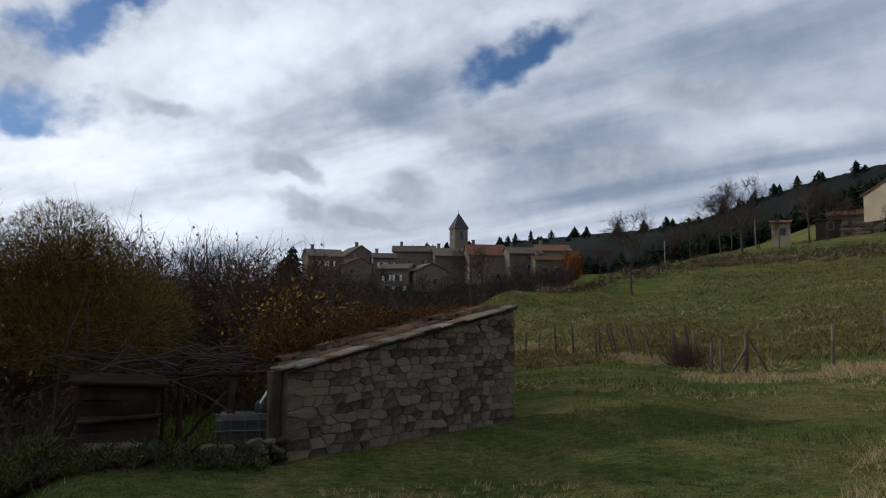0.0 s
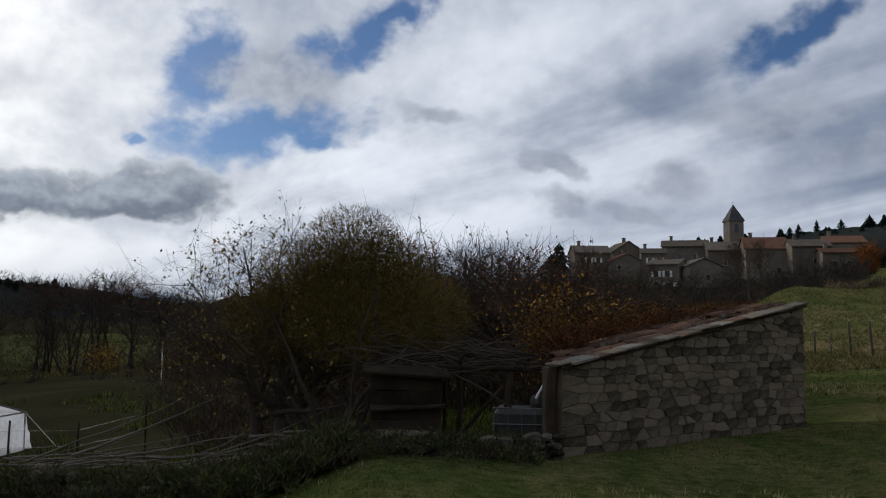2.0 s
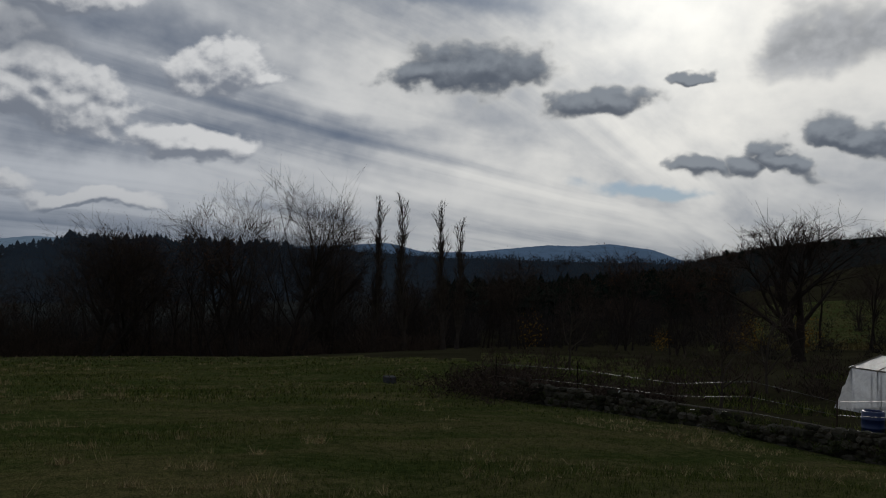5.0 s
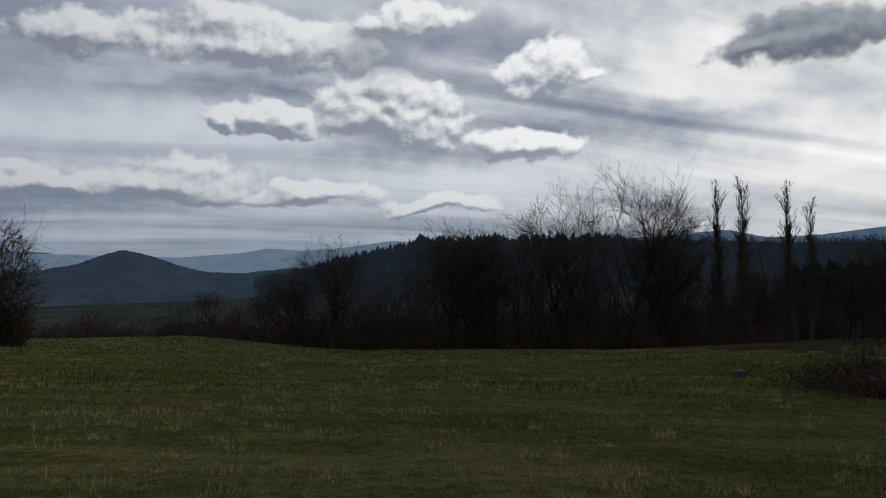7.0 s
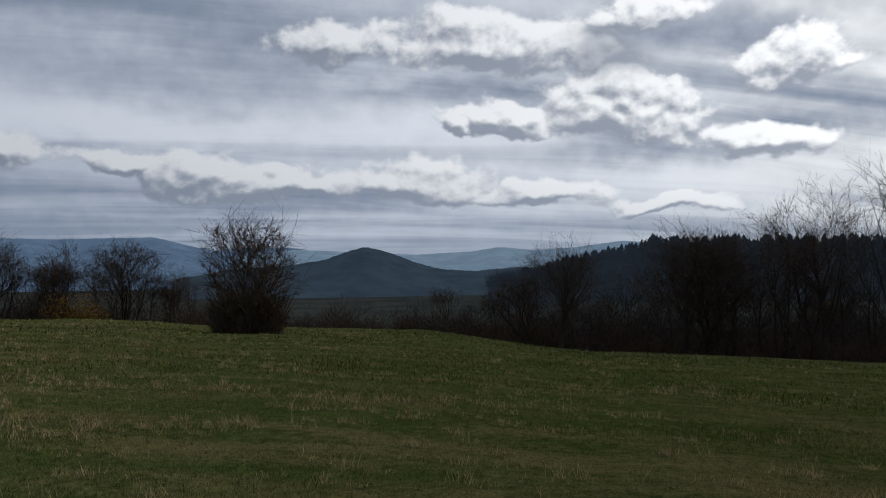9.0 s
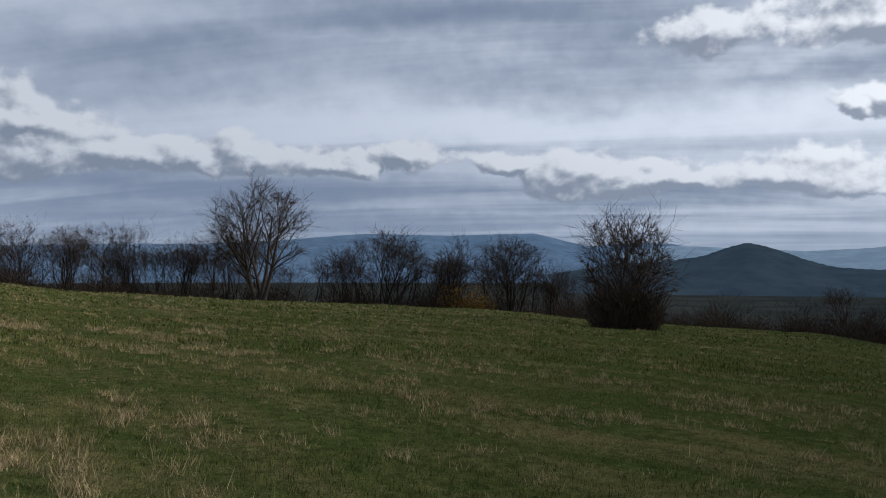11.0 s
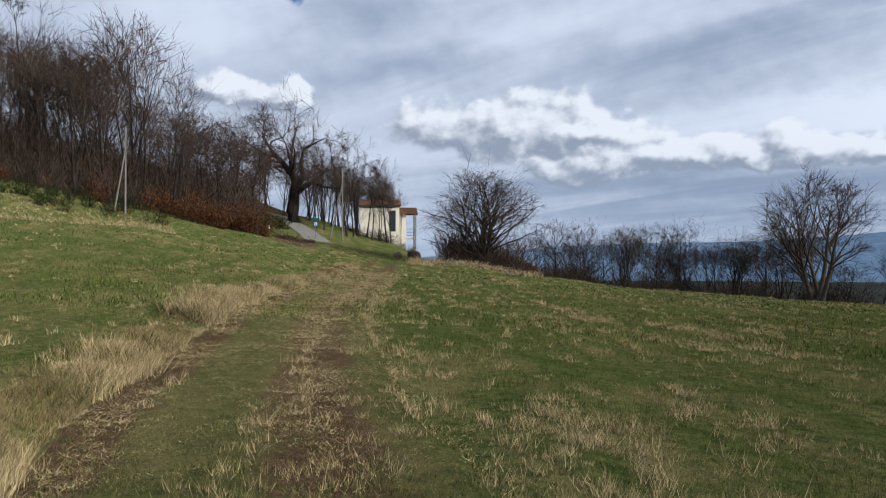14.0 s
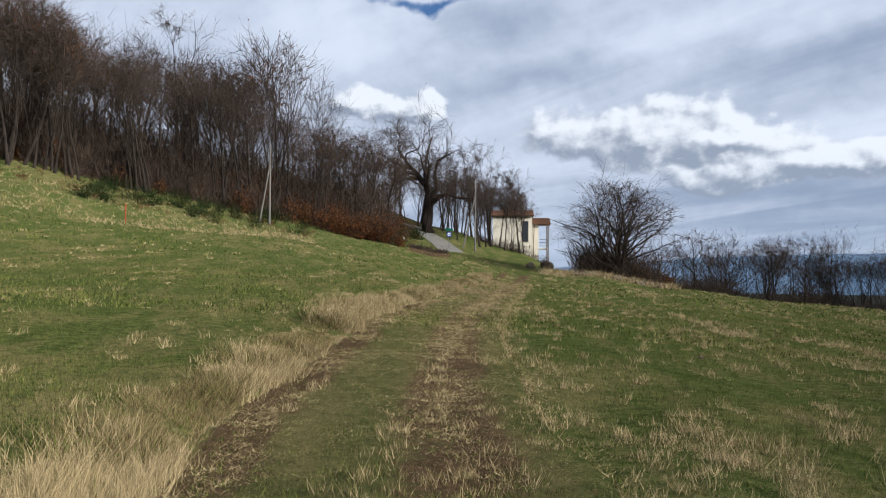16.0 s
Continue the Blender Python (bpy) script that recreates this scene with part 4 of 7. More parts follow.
def ridge(name, shape, r, bottom, mat, label, rough=0.04, seed=1):
    """A range of hills along bearings: (bearing, height over the eye in degrees), with slopes down to both sides."""
    rng = random.Random(seed)
    azs = np.arange(shape[0][0], shape[-1][0] + 0.01, 0.2)
    els = np.interp(azs, [s[0] for s in shape], [s[1] for s in shape])
    for _ in range(3):
        els[1:-1] = 0.25 * els[:-2] + 0.5 * els[1:-1] + 0.25 * els[2:]
    verts, faces = [], []
    for a, e in zip(azs, els):
        top = 1.6 + r * math.tan(radians(e + rng.uniform(-rough, rough)))
        for k, (dr, f) in enumerate(((-0.25, 0.0), (-0.16, 0.35), (-0.08, 0.72), (0.0, 1.0), (0.1, 0.6))):
            fold = 0.05 * math.sin(a * 1.3 + seed + k) + 0.03 * math.sin(a * 3.1 + 2 * k) if k in (1, 2) else 0.0
            verts.append(bearing(float(a), r * (1 + dr + 0.3 * fold), bottom + (top - bottom) * (f + fold)))
    for i in range(len(azs) - 1):
        for k in range(4):
            j = i * 5 + k
            faces.append((j, j + 1, j + 6, j + 5))
    ob = mesh_object(name, verts, faces, mat, smooth=True)
    return tagged(ob, label, "hill", kind="structure")


# haze put into the hills: bluer base tones and stronger emission with distance
M_FAR_BLUE = hazed_material("far_blue_hills", (0.05, 0.07, 0.09), (0.15, 0.24, 0.38), 0.50)
M_FAR_PALE = hazed_material("far_pale_hills", (0.07, 0.09, 0.10), (0.24, 0.34, 0.46), 0.62)
M_MID_HILL = hazed_material("mid_hill", (0.022, 0.028, 0.028), (0.10, 0.16, 0.24), 0.24)
M_NEAR_HILL = hazed_material("near_hill", (0.017, 0.018, 0.014), (0.08, 0.12, 0.16), 0.05)
M_FAR_WOOD = hazed_material("far_wooded_hill", (0.012, 0.014, 0.012), (0.09, 0.13, 0.19), 0.16)
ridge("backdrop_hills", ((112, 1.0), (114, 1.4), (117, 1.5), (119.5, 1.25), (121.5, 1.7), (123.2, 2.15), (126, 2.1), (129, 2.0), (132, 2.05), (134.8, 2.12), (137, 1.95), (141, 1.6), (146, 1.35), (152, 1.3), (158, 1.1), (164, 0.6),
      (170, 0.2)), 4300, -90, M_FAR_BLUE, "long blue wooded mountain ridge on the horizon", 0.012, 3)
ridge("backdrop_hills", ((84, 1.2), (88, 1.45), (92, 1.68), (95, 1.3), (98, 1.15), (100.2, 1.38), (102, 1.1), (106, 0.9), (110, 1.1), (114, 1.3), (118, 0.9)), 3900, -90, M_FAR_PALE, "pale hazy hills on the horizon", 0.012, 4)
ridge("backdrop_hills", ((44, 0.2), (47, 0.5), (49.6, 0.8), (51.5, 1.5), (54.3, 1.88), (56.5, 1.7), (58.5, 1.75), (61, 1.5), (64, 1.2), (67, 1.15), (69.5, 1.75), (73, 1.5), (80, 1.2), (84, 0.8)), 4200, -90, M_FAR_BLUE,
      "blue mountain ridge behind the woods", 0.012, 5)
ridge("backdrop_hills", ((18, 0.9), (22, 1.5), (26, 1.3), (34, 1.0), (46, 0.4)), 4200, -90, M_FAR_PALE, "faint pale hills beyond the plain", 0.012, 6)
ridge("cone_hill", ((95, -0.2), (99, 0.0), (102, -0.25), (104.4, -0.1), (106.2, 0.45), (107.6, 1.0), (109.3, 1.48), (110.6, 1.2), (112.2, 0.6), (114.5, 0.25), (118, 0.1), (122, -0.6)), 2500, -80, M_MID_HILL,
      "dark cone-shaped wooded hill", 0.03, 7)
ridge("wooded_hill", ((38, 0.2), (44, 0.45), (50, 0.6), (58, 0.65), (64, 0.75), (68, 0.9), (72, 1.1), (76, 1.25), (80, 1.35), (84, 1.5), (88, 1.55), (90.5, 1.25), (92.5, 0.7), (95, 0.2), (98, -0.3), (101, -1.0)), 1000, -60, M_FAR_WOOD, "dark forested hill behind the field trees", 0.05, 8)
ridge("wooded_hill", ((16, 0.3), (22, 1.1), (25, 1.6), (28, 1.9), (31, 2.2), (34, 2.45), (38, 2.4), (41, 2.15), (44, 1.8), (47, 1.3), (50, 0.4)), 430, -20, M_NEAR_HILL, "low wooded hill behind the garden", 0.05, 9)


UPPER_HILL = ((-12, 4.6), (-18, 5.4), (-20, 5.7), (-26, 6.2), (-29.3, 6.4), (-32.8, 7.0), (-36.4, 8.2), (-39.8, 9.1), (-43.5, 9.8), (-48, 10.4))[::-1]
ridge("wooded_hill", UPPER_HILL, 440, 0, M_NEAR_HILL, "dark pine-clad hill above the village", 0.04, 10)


# ---------- far woods, one mass each ----------
def conifers(name, places, label, mat=None, seed=3):
    rng = np.random.default_rng(seed)
    tris = []
    for x, y, z, h in places:
        w = h * rng.uniform(0.24, 0.46)
        for k in range(8):
            f = k / 8
            zz, rr = z + h * (0.05 + 0.8 * f), w * (1 - f ** 2.6) * rng.uniform(0.7, 1.2) + 0.1
            a0 = rng.uniform(0, 6.28)
            for s in range(8):
                a, b = a0 + s * 0.785, a0 + s * 0.785 + rng.uniform(0.4, 0.9)
                tris += [(x, y, zz + h * rng.uniform(0.12, 0.2)), (x + rr * math.cos(a), y + rr * math.sin(a), zz - rng.uniform(0, 0.05) * h), (x + rr * math.cos(b), y + rr * math.sin(b), zz - rng.uniform(0, 0.05) * h)]
    ob = soup(name, tris, 3, mat or M_CONIFER)
    return tagged(ob, label, "trees", kind="stuff")


def scrub(name, spots, label, mat, twigs=26, width=0.05, seed=4, up=0.9, category="bushes", reach=(0.18, 0.42)):
    """Bare bushes as bundles of twigs: spots of (x, y, z, height, radius)."""
    rng = np.random.default_rng(seed)
    spots = np.asarray(spots, dtype=float)
    n = len(spots)
    base = np.repeat(spots, twigs, axis=0)
    m = len(base)
    ang, rad = rng.uniform(0, 6.283, m), np.sqrt(rng.random(m)) * base[:, 4]
    f0 = rng.random(m) ** 1.4 * 0.75
    p = np.stack([base[:, 0] + np.cos(ang) * rad * (0.35 + 0.65 * f0), base[:, 1] + np.sin(ang) * rad * (0.35 + 0.65 * f0), base[:, 2] + base[:, 3] * f0 * (1 - 0.35 * (rad / base[:, 4]) ** 2)], -1)
    d = np.stack([np.cos(ang) * 0.55 + rng.normal(0, 0.4, m), np.sin(ang) * 0.55 + rng.normal(0, 0.4, m), np.full(m, up) + rng.normal(0, 0.35, m)], -1)
    d /= np.linalg.norm(d, axis=1, keepdims=True)
    q = p + d * (base[:, 3] * rng.uniform(*reach, m))[:, None]
    side = np.cross(d, rng.normal(0, 1, (m, 3)))
    side /= np.linalg.norm(side, axis=1, keepdims=True)
    w = (width * rng.uniform(0.5, 1.4, m))[:, None]
    ob = soup(name, np.stack([p - side * w, p + side * w, q], 1), 3, mat)
    return tagged(ob, label, category, kind="stuff")


def band(az0, az1, r0, r1, count, h0, h1, wide=0.5, seed=1, uneven=0.0):
    rng = random.Random(seed)
    out = []
    for _ in range(count):
        az, r = rng.uniform(az0, az1), rng.uniform(r0, r1)
        p = on_ground(az, r)
        h = rng.uniform(h0, h1) * max(0.2, 1 + uneven * (math.sin(az * 1.15 + seed) + math.sin(az * 2.63 + r * 0.05) + 0.6 * math.sin(az * 5.9 + 2)))
        out.append((p.x, p.y, p.z - 0.1, h, h * wide * rng.uniform(0.7, 1.3)))
    return out


def stands(az0, az1, r0, r1, count, h0, h1, seed=1):
    rng = random.Random(seed)
    out = []
    for _ in range(count):
        p = on_ground(rng.uniform(az0, az1), rng.uniform(r0, r1))
        out.append((p.x, p.y, p.z, rng.uniform(h0, h1)))
    return out


def crest(az0, az1, r, el0, el1, count, h0, h1, seed):
    """Trees along the crest of a distant hill, their feet at the heights given in degrees."""
    rng = random.Random(seed)
    out = []
    for _ in range(count):
        f = rng.random()
        p = bearing(az0 + (az1 - az0) * f, r + rng.uniform(-20, 0))
        out.append((p.x, p.y, 1.6 + r * math.tan(radians(el0 + (el1 - el0) * f)) - rng.uniform(0.5, 4), rng.uniform(h0, h1)))
    return out


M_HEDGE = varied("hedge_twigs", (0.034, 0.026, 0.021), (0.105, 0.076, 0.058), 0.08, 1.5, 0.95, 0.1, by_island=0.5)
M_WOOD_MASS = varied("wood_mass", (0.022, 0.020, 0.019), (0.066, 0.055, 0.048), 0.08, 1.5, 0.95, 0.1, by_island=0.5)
M_HEDGE_RUST = varied("rusty_hedge", (0.045, 0.024, 0.013), (0.15, 0.068, 0.032), 0.3, 3.0, 0.9, 0.1, by_island=0.6)
conifers("pine_wood", crest(27, 36, 428, 1.7, 2.35, 60, 2.5, 5, 1) + crest(36, 47, 428, 2.3, 1.2, 60, 2.5, 5, 2) + stands(47, 66, 215, 300, 330, 9, 15, 3), "dark conifer wood behind the fields")
# these far conifers share the hill's haze emission
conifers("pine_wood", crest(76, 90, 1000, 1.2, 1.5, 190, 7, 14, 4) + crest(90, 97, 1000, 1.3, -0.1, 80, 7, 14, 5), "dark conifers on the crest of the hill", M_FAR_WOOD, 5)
conifers("pine_wood", stands(-46, -29, 330, 440, 520, 5, 11, 6) + stands(-29, -16, 290, 340, 60, 5, 9, 7), "dark pine wood on the hill above the village", seed=6)
conifers("garden_fir", [(*bearing(-5.05, 170, 10.0), 8.2), (*bearing(-4.5, 172, 9.5), 6.5), (*bearing(2.0, 120, 0.5), 6.5)], "dark green firs among the village gardens", seed=7)
def hillside(az0, az1, r, shape, count, seed):
    rng = random.Random(seed)
    out = []
    for _ in range(count):
        a, f = rng.uniform(az0, az1), rng.random() ** 0.6
        e = float(np.interp(a, [s[0] for s in shape], [s[1] for s in shape]))
        p = bearing(a, r * (1 - 0.16 * (1 - f)))
        top = 1.6 + r * math.tan(radians(e))
        out.append((p.x, p.y, -20 + (top + 20) * (0.08 + 0.92 * f) - 1.5, rng.uniform(5, 9), rng.uniform(2.5, 4.5)))
    return out


conifers("pine_wood", [(x0, y0, z0, h0) for x0, y0, z0, h0, r0 in hillside(-48, -13, 440, UPPER_HILL, 700, 23)], "dark pine wood covering the hill above the village", seed=24)
scrub("hill_wood", hillside(16, 50, 430, ((16, 0.3), (22, 1.1), (25, 1.6), (28, 1.9), (31, 2.2), (34, 2.45), (38, 2.4), (41, 2.15), (44, 1.8), (47, 1.3), (50, 0.4)), 1000, 3), "leafless wood covering the low hill", M_HEDGE, 40, 0.16, 14, category="trees")
# the far hill's wood carries the same added haze glow
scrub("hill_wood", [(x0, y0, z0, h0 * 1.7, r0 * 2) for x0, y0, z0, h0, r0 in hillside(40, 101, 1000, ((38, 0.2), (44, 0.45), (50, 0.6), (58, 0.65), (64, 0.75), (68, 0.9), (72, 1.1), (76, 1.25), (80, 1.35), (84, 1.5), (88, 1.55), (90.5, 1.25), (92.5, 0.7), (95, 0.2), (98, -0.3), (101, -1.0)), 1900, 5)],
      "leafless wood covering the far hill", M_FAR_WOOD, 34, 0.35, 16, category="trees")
scrub("garden_scrub", band(34, 63, 30, 62, 330, 0.4, 1.3, 0.8, 61) + band(4.5, 20, 17, 50, 200, 0.5, 1.6, 0.8, 62) + band(-6, 5, 25, 50, 120, 0.6, 1.8, 0.8, 63), "low dark scrub and dead stalks behind the garden", M_HEDGE, 40, 0.02, 15)
scrub("hedge_undergrowth", band(66, 104, 78, 92, 700, 1.4, 3.6, 0.6, 2, 0.3) + band(100, 122, 86, 104, 380, 1.0, 3.0, 0.7, 12, 0.4) + band(118, 161, 95, 114, 900, 1.6, 4.4, 0.6, 3, 0.3), "tangled bare hedge along the meadow's lower edge", M_HEDGE, 110, 0.02, 5, reach=(0.1, 0.28))
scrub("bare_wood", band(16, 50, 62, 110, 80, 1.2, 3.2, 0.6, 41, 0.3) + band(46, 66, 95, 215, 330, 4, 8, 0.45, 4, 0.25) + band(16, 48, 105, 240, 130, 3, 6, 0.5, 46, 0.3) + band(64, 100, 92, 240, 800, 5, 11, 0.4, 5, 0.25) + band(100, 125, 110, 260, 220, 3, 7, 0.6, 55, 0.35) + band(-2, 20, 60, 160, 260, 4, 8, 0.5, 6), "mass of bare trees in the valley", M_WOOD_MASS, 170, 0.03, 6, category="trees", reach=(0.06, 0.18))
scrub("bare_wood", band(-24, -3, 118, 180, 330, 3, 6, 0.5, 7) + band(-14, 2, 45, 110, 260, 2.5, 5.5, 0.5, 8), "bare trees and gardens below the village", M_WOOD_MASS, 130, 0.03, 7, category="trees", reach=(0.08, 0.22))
scrub("wood_undergrowth", band(179, 207, 94, 140, 1500, 2.5, 9.5, 0.42, 9), "dense bare undergrowth of the wood", M_HEDGE, 120, 0.024, 8, reach=(0.1, 0.26))


def leafy(name, spots, label, mat, count=300, size=0.12, seed=4, category="bushes"):
    """Leafy clumps: many small leaves round spots of (x, y, z, height, radius), with loose outlines."""
    rng = np.random.default_rng(seed)
    base = np.repeat(np.asarray(spots, dtype=float), count, axis=0)
    m = len(base)
    d = rng.normal(0, 1, (m, 3))
    d /= np.linalg.norm(d, axis=1, keepdims=True)
    d *= (rng.random(m) ** 0.4 * (1 + 0.25 * np.sin(d[:, 0] * 7 + base[:, 0]) * np.sin(d[:, 2] * 6 + base[:, 1])))[:, None]
    p = np.stack([base[:, 0] + d[:, 0] * base[:, 4], base[:, 1] + d[:, 1] * base[:, 4], base[:, 2] + base[:, 3] * (0.48 + 0.52 * d[:, 2])], -1)
    a = rng.normal(0, 1, (m, 3))
    a /= np.linalg.norm(a, axis=1, keepdims=True)
    b = np.cross(a, rng.normal(0, 1, (m, 3)))
    b /= np.linalg.norm(b, axis=1, keepdims=True)
    s = (size * rng.uniform(0.5, 1.3, m))[:, None]
    ob = soup(name, np.stack([p - a * s, p + b * s * 0.55, p + a * s, p - b * s * 0.55], 1), 4, mat)
    return tagged(ob, label, category, kind="stuff")


M_BROOM = varied("broom_twigs", (0.008, 0.013, 0.006), (0.032, 0.045, 0.016), 0.4, 4.0, 0.95, 0.1, by_island=0.5)
M_RUST_DULL = varied("dull_rust_leaf", (0.035, 0.018, 0.010), (0.15, 0.064, 0.026), 0.4, 3.0, 0.9, 0.1, by_island=0.6)
leafy("rusty_shrubs", band(177.8, 185.5, 91, 99, 62, 0.8, 4.0, 0.5, 10) + band(186, 204, 92, 106, 40, 1.2, 5, 0.45, 11) + band(160, 165, 88, 93, 20, 1.0, 2.0, 0.6, 12), "shrubs in rusty autumn leaf at the wood's edge", M_RUST_DULL, 380, 0.10, 9)
scrub("rusty_shrubs", band(178, 186, 92, 100, 90, 1.6, 4.0, 0.5, 10) + band(186, 206, 92, 106, 130, 1.5, 5, 0.5, 17), "bare stems among the rusty shrubs", M_HEDGE, 60, 0.025, 9)
leafy("golden_shrubs", band(126.4, 129.4, 92, 95, 14, 1.5, 4.5, 0.4, 13) + band(40, 60, 70, 90, 8, 2, 4, 0.4, 14) + band(24, 27, 75, 90, 6, 2, 4, 0.4, 18), "shrubs with golden leaves in the hedge", M_LEAF_GOLD, 200, 0.09, 10)
scrub("broom_bushes", band(184.5, 199, 82, 93, 60, 0.8, 2.4, 0.7, 15) + band(176.8, 178.6, 104, 112, 16, 1.2, 2.2, 0.8, 16), "dark green broom bushes on the bank", M_BROOM, 160, 0.018, 11)
scrub("bank_scrub", band(184, 207, 82, 96, 150, 0.3, 1.0, 0.8, 19), "brown bracken and dead stalks on the bank", M_HEDGE_RUST, 60, 0.014, 12)


# ---------- track, lane ----------
def track_material():
    """Two worn bands of earth strewn with straw on either side of a grassy crown; "across" counts metres from the verge."""
    mat, n, shader, where = material("track_earth", 1.0)
    colour, height = turf(n, where)
    at = n.add("ShaderNodeAttribute", attribute_name="across").outputs["Fac"]
    drawn = n.add("ShaderNodeMapping")
    n.link(drawn.inputs["Vector"], where)
    drawn.inputs["Rotation"].default_value, drawn.inputs["Scale"].default_value = (0, 0, radians(-8)), (1.0, 0.45, 1.0)
    patch, clod, hair = n.noise(drawn.outputs[0], 1.3, 6.0, 0.68, 0.6), n.noise(where, 9.0, 6.0, 0.7), n.noise(where, 60.0, 4.0, 0.7)
    left = n.math("MULTIPLY", n.step(at, -0.1, 0.12), n.math("SUBTRACT", 1.0, n.step(at, 0.35, 0.95)))
    right = n.math("MULTIPLY", n.step(at, 1.35, 2.0), n.math("SUBTRACT", 1.0, n.step(at, 2.45, 3.2)))
    worn = n.math("ADD", n.math("MAXIMUM", left, right), n.math("ADD", n.math("MULTIPLY", n.math("SUBTRACT", patch, 0.5), 2.6), n.math("MULTIPLY", n.math("SUBTRACT", clod, 0.5), 1.6)))
    earth = n.mix(n.step(n.math("ADD", n.math("MULTIPLY", clod, 0.7), n.math("MULTIPLY", hair, 0.4)), 0.35, 0.8), (0.034, 0.020, 0.013), (0.135, 0.084, 0.052))
    earth = n.mix(n.math("MULTIPLY", n.step(n.math("ADD", hair, n.math("MULTIPLY", patch, 0.5)), 0.74, 0.95), 0.7), earth, (0.22, 0.165, 0.085))
    n.link(shader.inputs["Base Color"], n.mix(n.math("MULTIPLY", n.step(worn, 0.3, 0.95), 0.92), n.mix(n.step(at, 2.9, 3.4), n.mix(0.28, colour, (0.15, 0.12, 0.06)), colour), earth))
    bump(n, shader, n.math("ADD", n.math("MULTIPLY", clod, 1.5), hair), 0.9, 0.05)
    return mat


def field_track():
    verts, faces, across = [], [], []
    rows, y = 0, -2.6
    while y > -80:
        e = float(track_edge(y))
        for k in range(19):
            a = -0.15 + 0.2 * k
            x = e - a + 0.06 * noise.noise((y * 0.8, 1, 7))
            rut = max(0.0, 1 - abs(a - 0.35) / 0.4) + max(0.0, 1 - abs(a - 2.25) / 0.6)
            lump = 0.03 * noise.noise((x * 2.2, y * 2.2, 3)) + 0.02 * noise.noise((x * 6.0, y * 6.0, 5))
            lift = -0.03 if k in (0, 18) else 0.028 + 0.0009 * -y - 0.02 * rut + lump * (0.4 + 0.6 * rut)
            verts.append((x, y, float(ground_height(x, y)) + max(lift, -0.03)))
            across.append(a)
        rows += 1
        y -= 0.12 if y > -20 else 0.4
    for i in range(rows - 1):
        for k in range(18):
            j = i * 19 + k
            faces.append((j, j + 1, j + 20, j + 19))
    ob = mesh_object("dirt_track", verts, faces, track_material(), smooth=True)
    ob.data.attributes.new("across", "FLOAT", "POINT").data.foreach_set("value", across)
    return tagged(ob, "rutted earth track strewn with dry grass", "track", kind="structure")


M_SOIL = varied("track_soil", (0.03, 0.019, 0.012), (0.115, 0.075, 0.045), 2.2, 22.0, 0.98, 1.0, 0.06, stain=(0.17, 0.13, 0.065))
M_ASPHALT = varied("worn_asphalt", (0.11, 0.105, 0.095), (0.19, 0.18, 0.165), 0.5, 20.0, 0.95, 0.4)
field_track()
lv, lf = [], []
for k in range(13):
    f = k / 12
    c = on_ground(174.6 + 2.3 * f + 0.6 * f * f, 100 + 24 * f)
    along = Vector((-math.sin(radians(188)), math.cos(radians(188)), 0))
    side = Vector((1.5, 0.25, 0))
    for s in (-1, -0.4, 0.4, 1):
        p = c + side * s
        lv.append((p.x, p.y, float(ground_height(p.x, p.y)) + 0.06))
lf = [(i * 4 + k, i * 4 + k + 1, i * 4 + k + 5, i * 4 + k + 4) for i in range(12) for k in range(3)]
tagged(mesh_object("lane", lv, lf, M_ASPHALT), "narrow asphalt lane climbing past the oak", "lane", kind="structure")

ev, ef = [], []
for i in range(13):
    for k in range(9):
        p = on_ground(174.7 + 3.0 * (i / 12) + 0.25 * math.sin(k * 1.9), 87.5 + 9.5 * (k / 8) + 0.5 * math.sin(i * 1.3))
        rim = i in (0, 12) or k in (0, 8)
        ev.append((p.x, p.y, p.z + (-0.1 if rim else 0.06 + 0.1 * noise.noise((i * 0.9, k * 0.9, 2)))))
ef = [(i * 9 + k, i * 9 + k + 1, i * 9 + k + 10, i * 9 + k + 9) for i in range(12) for k in range(8)]
tagged(mesh_object("earth_bank", ev, ef, M_SOIL), "bare brown earth where the track meets the lane", "earth", kind="structure")

# ---------- meadow grass ----------
M_GRASS = varied("grass_blades", (0.024, 0.040, 0.009), (0.18, 0.195, 0.052), 0.25, 6.0, 0.95, 0.0, by_island=1.0)
M_STRAW = varied("dry_grass", (0.14, 0.105, 0.05), (0.54, 0.43, 0.245), 0.4, 6.0, 0.95, 0.0, by_island=0.8)
M_WITHERED = varied("withered_grass", (0.06, 0.05, 0.021), (0.21, 0.165, 0.075), 0.3, 5.0, 0.95, 0.0, by_island=0.6)
M_DEAD = varied("dead_grass", (0.07, 0.055, 0.025), (0.32, 0.25, 0.125), 0.3, 5.0, 0.95, 0.0, by_island=0.6)
M_WALL_STONE = varied("mossy_stone", (0.025, 0.024, 0.017), (0.125, 0.112, 0.088), 2.0, 25.0, 0.95, 0.7, 0.03, by_object=0.7, stain=(0.04, 0.045, 0.02))
WALL_LINE = ((-5, 11.3), (0, 11.0), (7, 10.8), (17, 11.6), (28, 14.6), (38, 18.0), (46, 20.6), (54, 23.2), (62, 26))


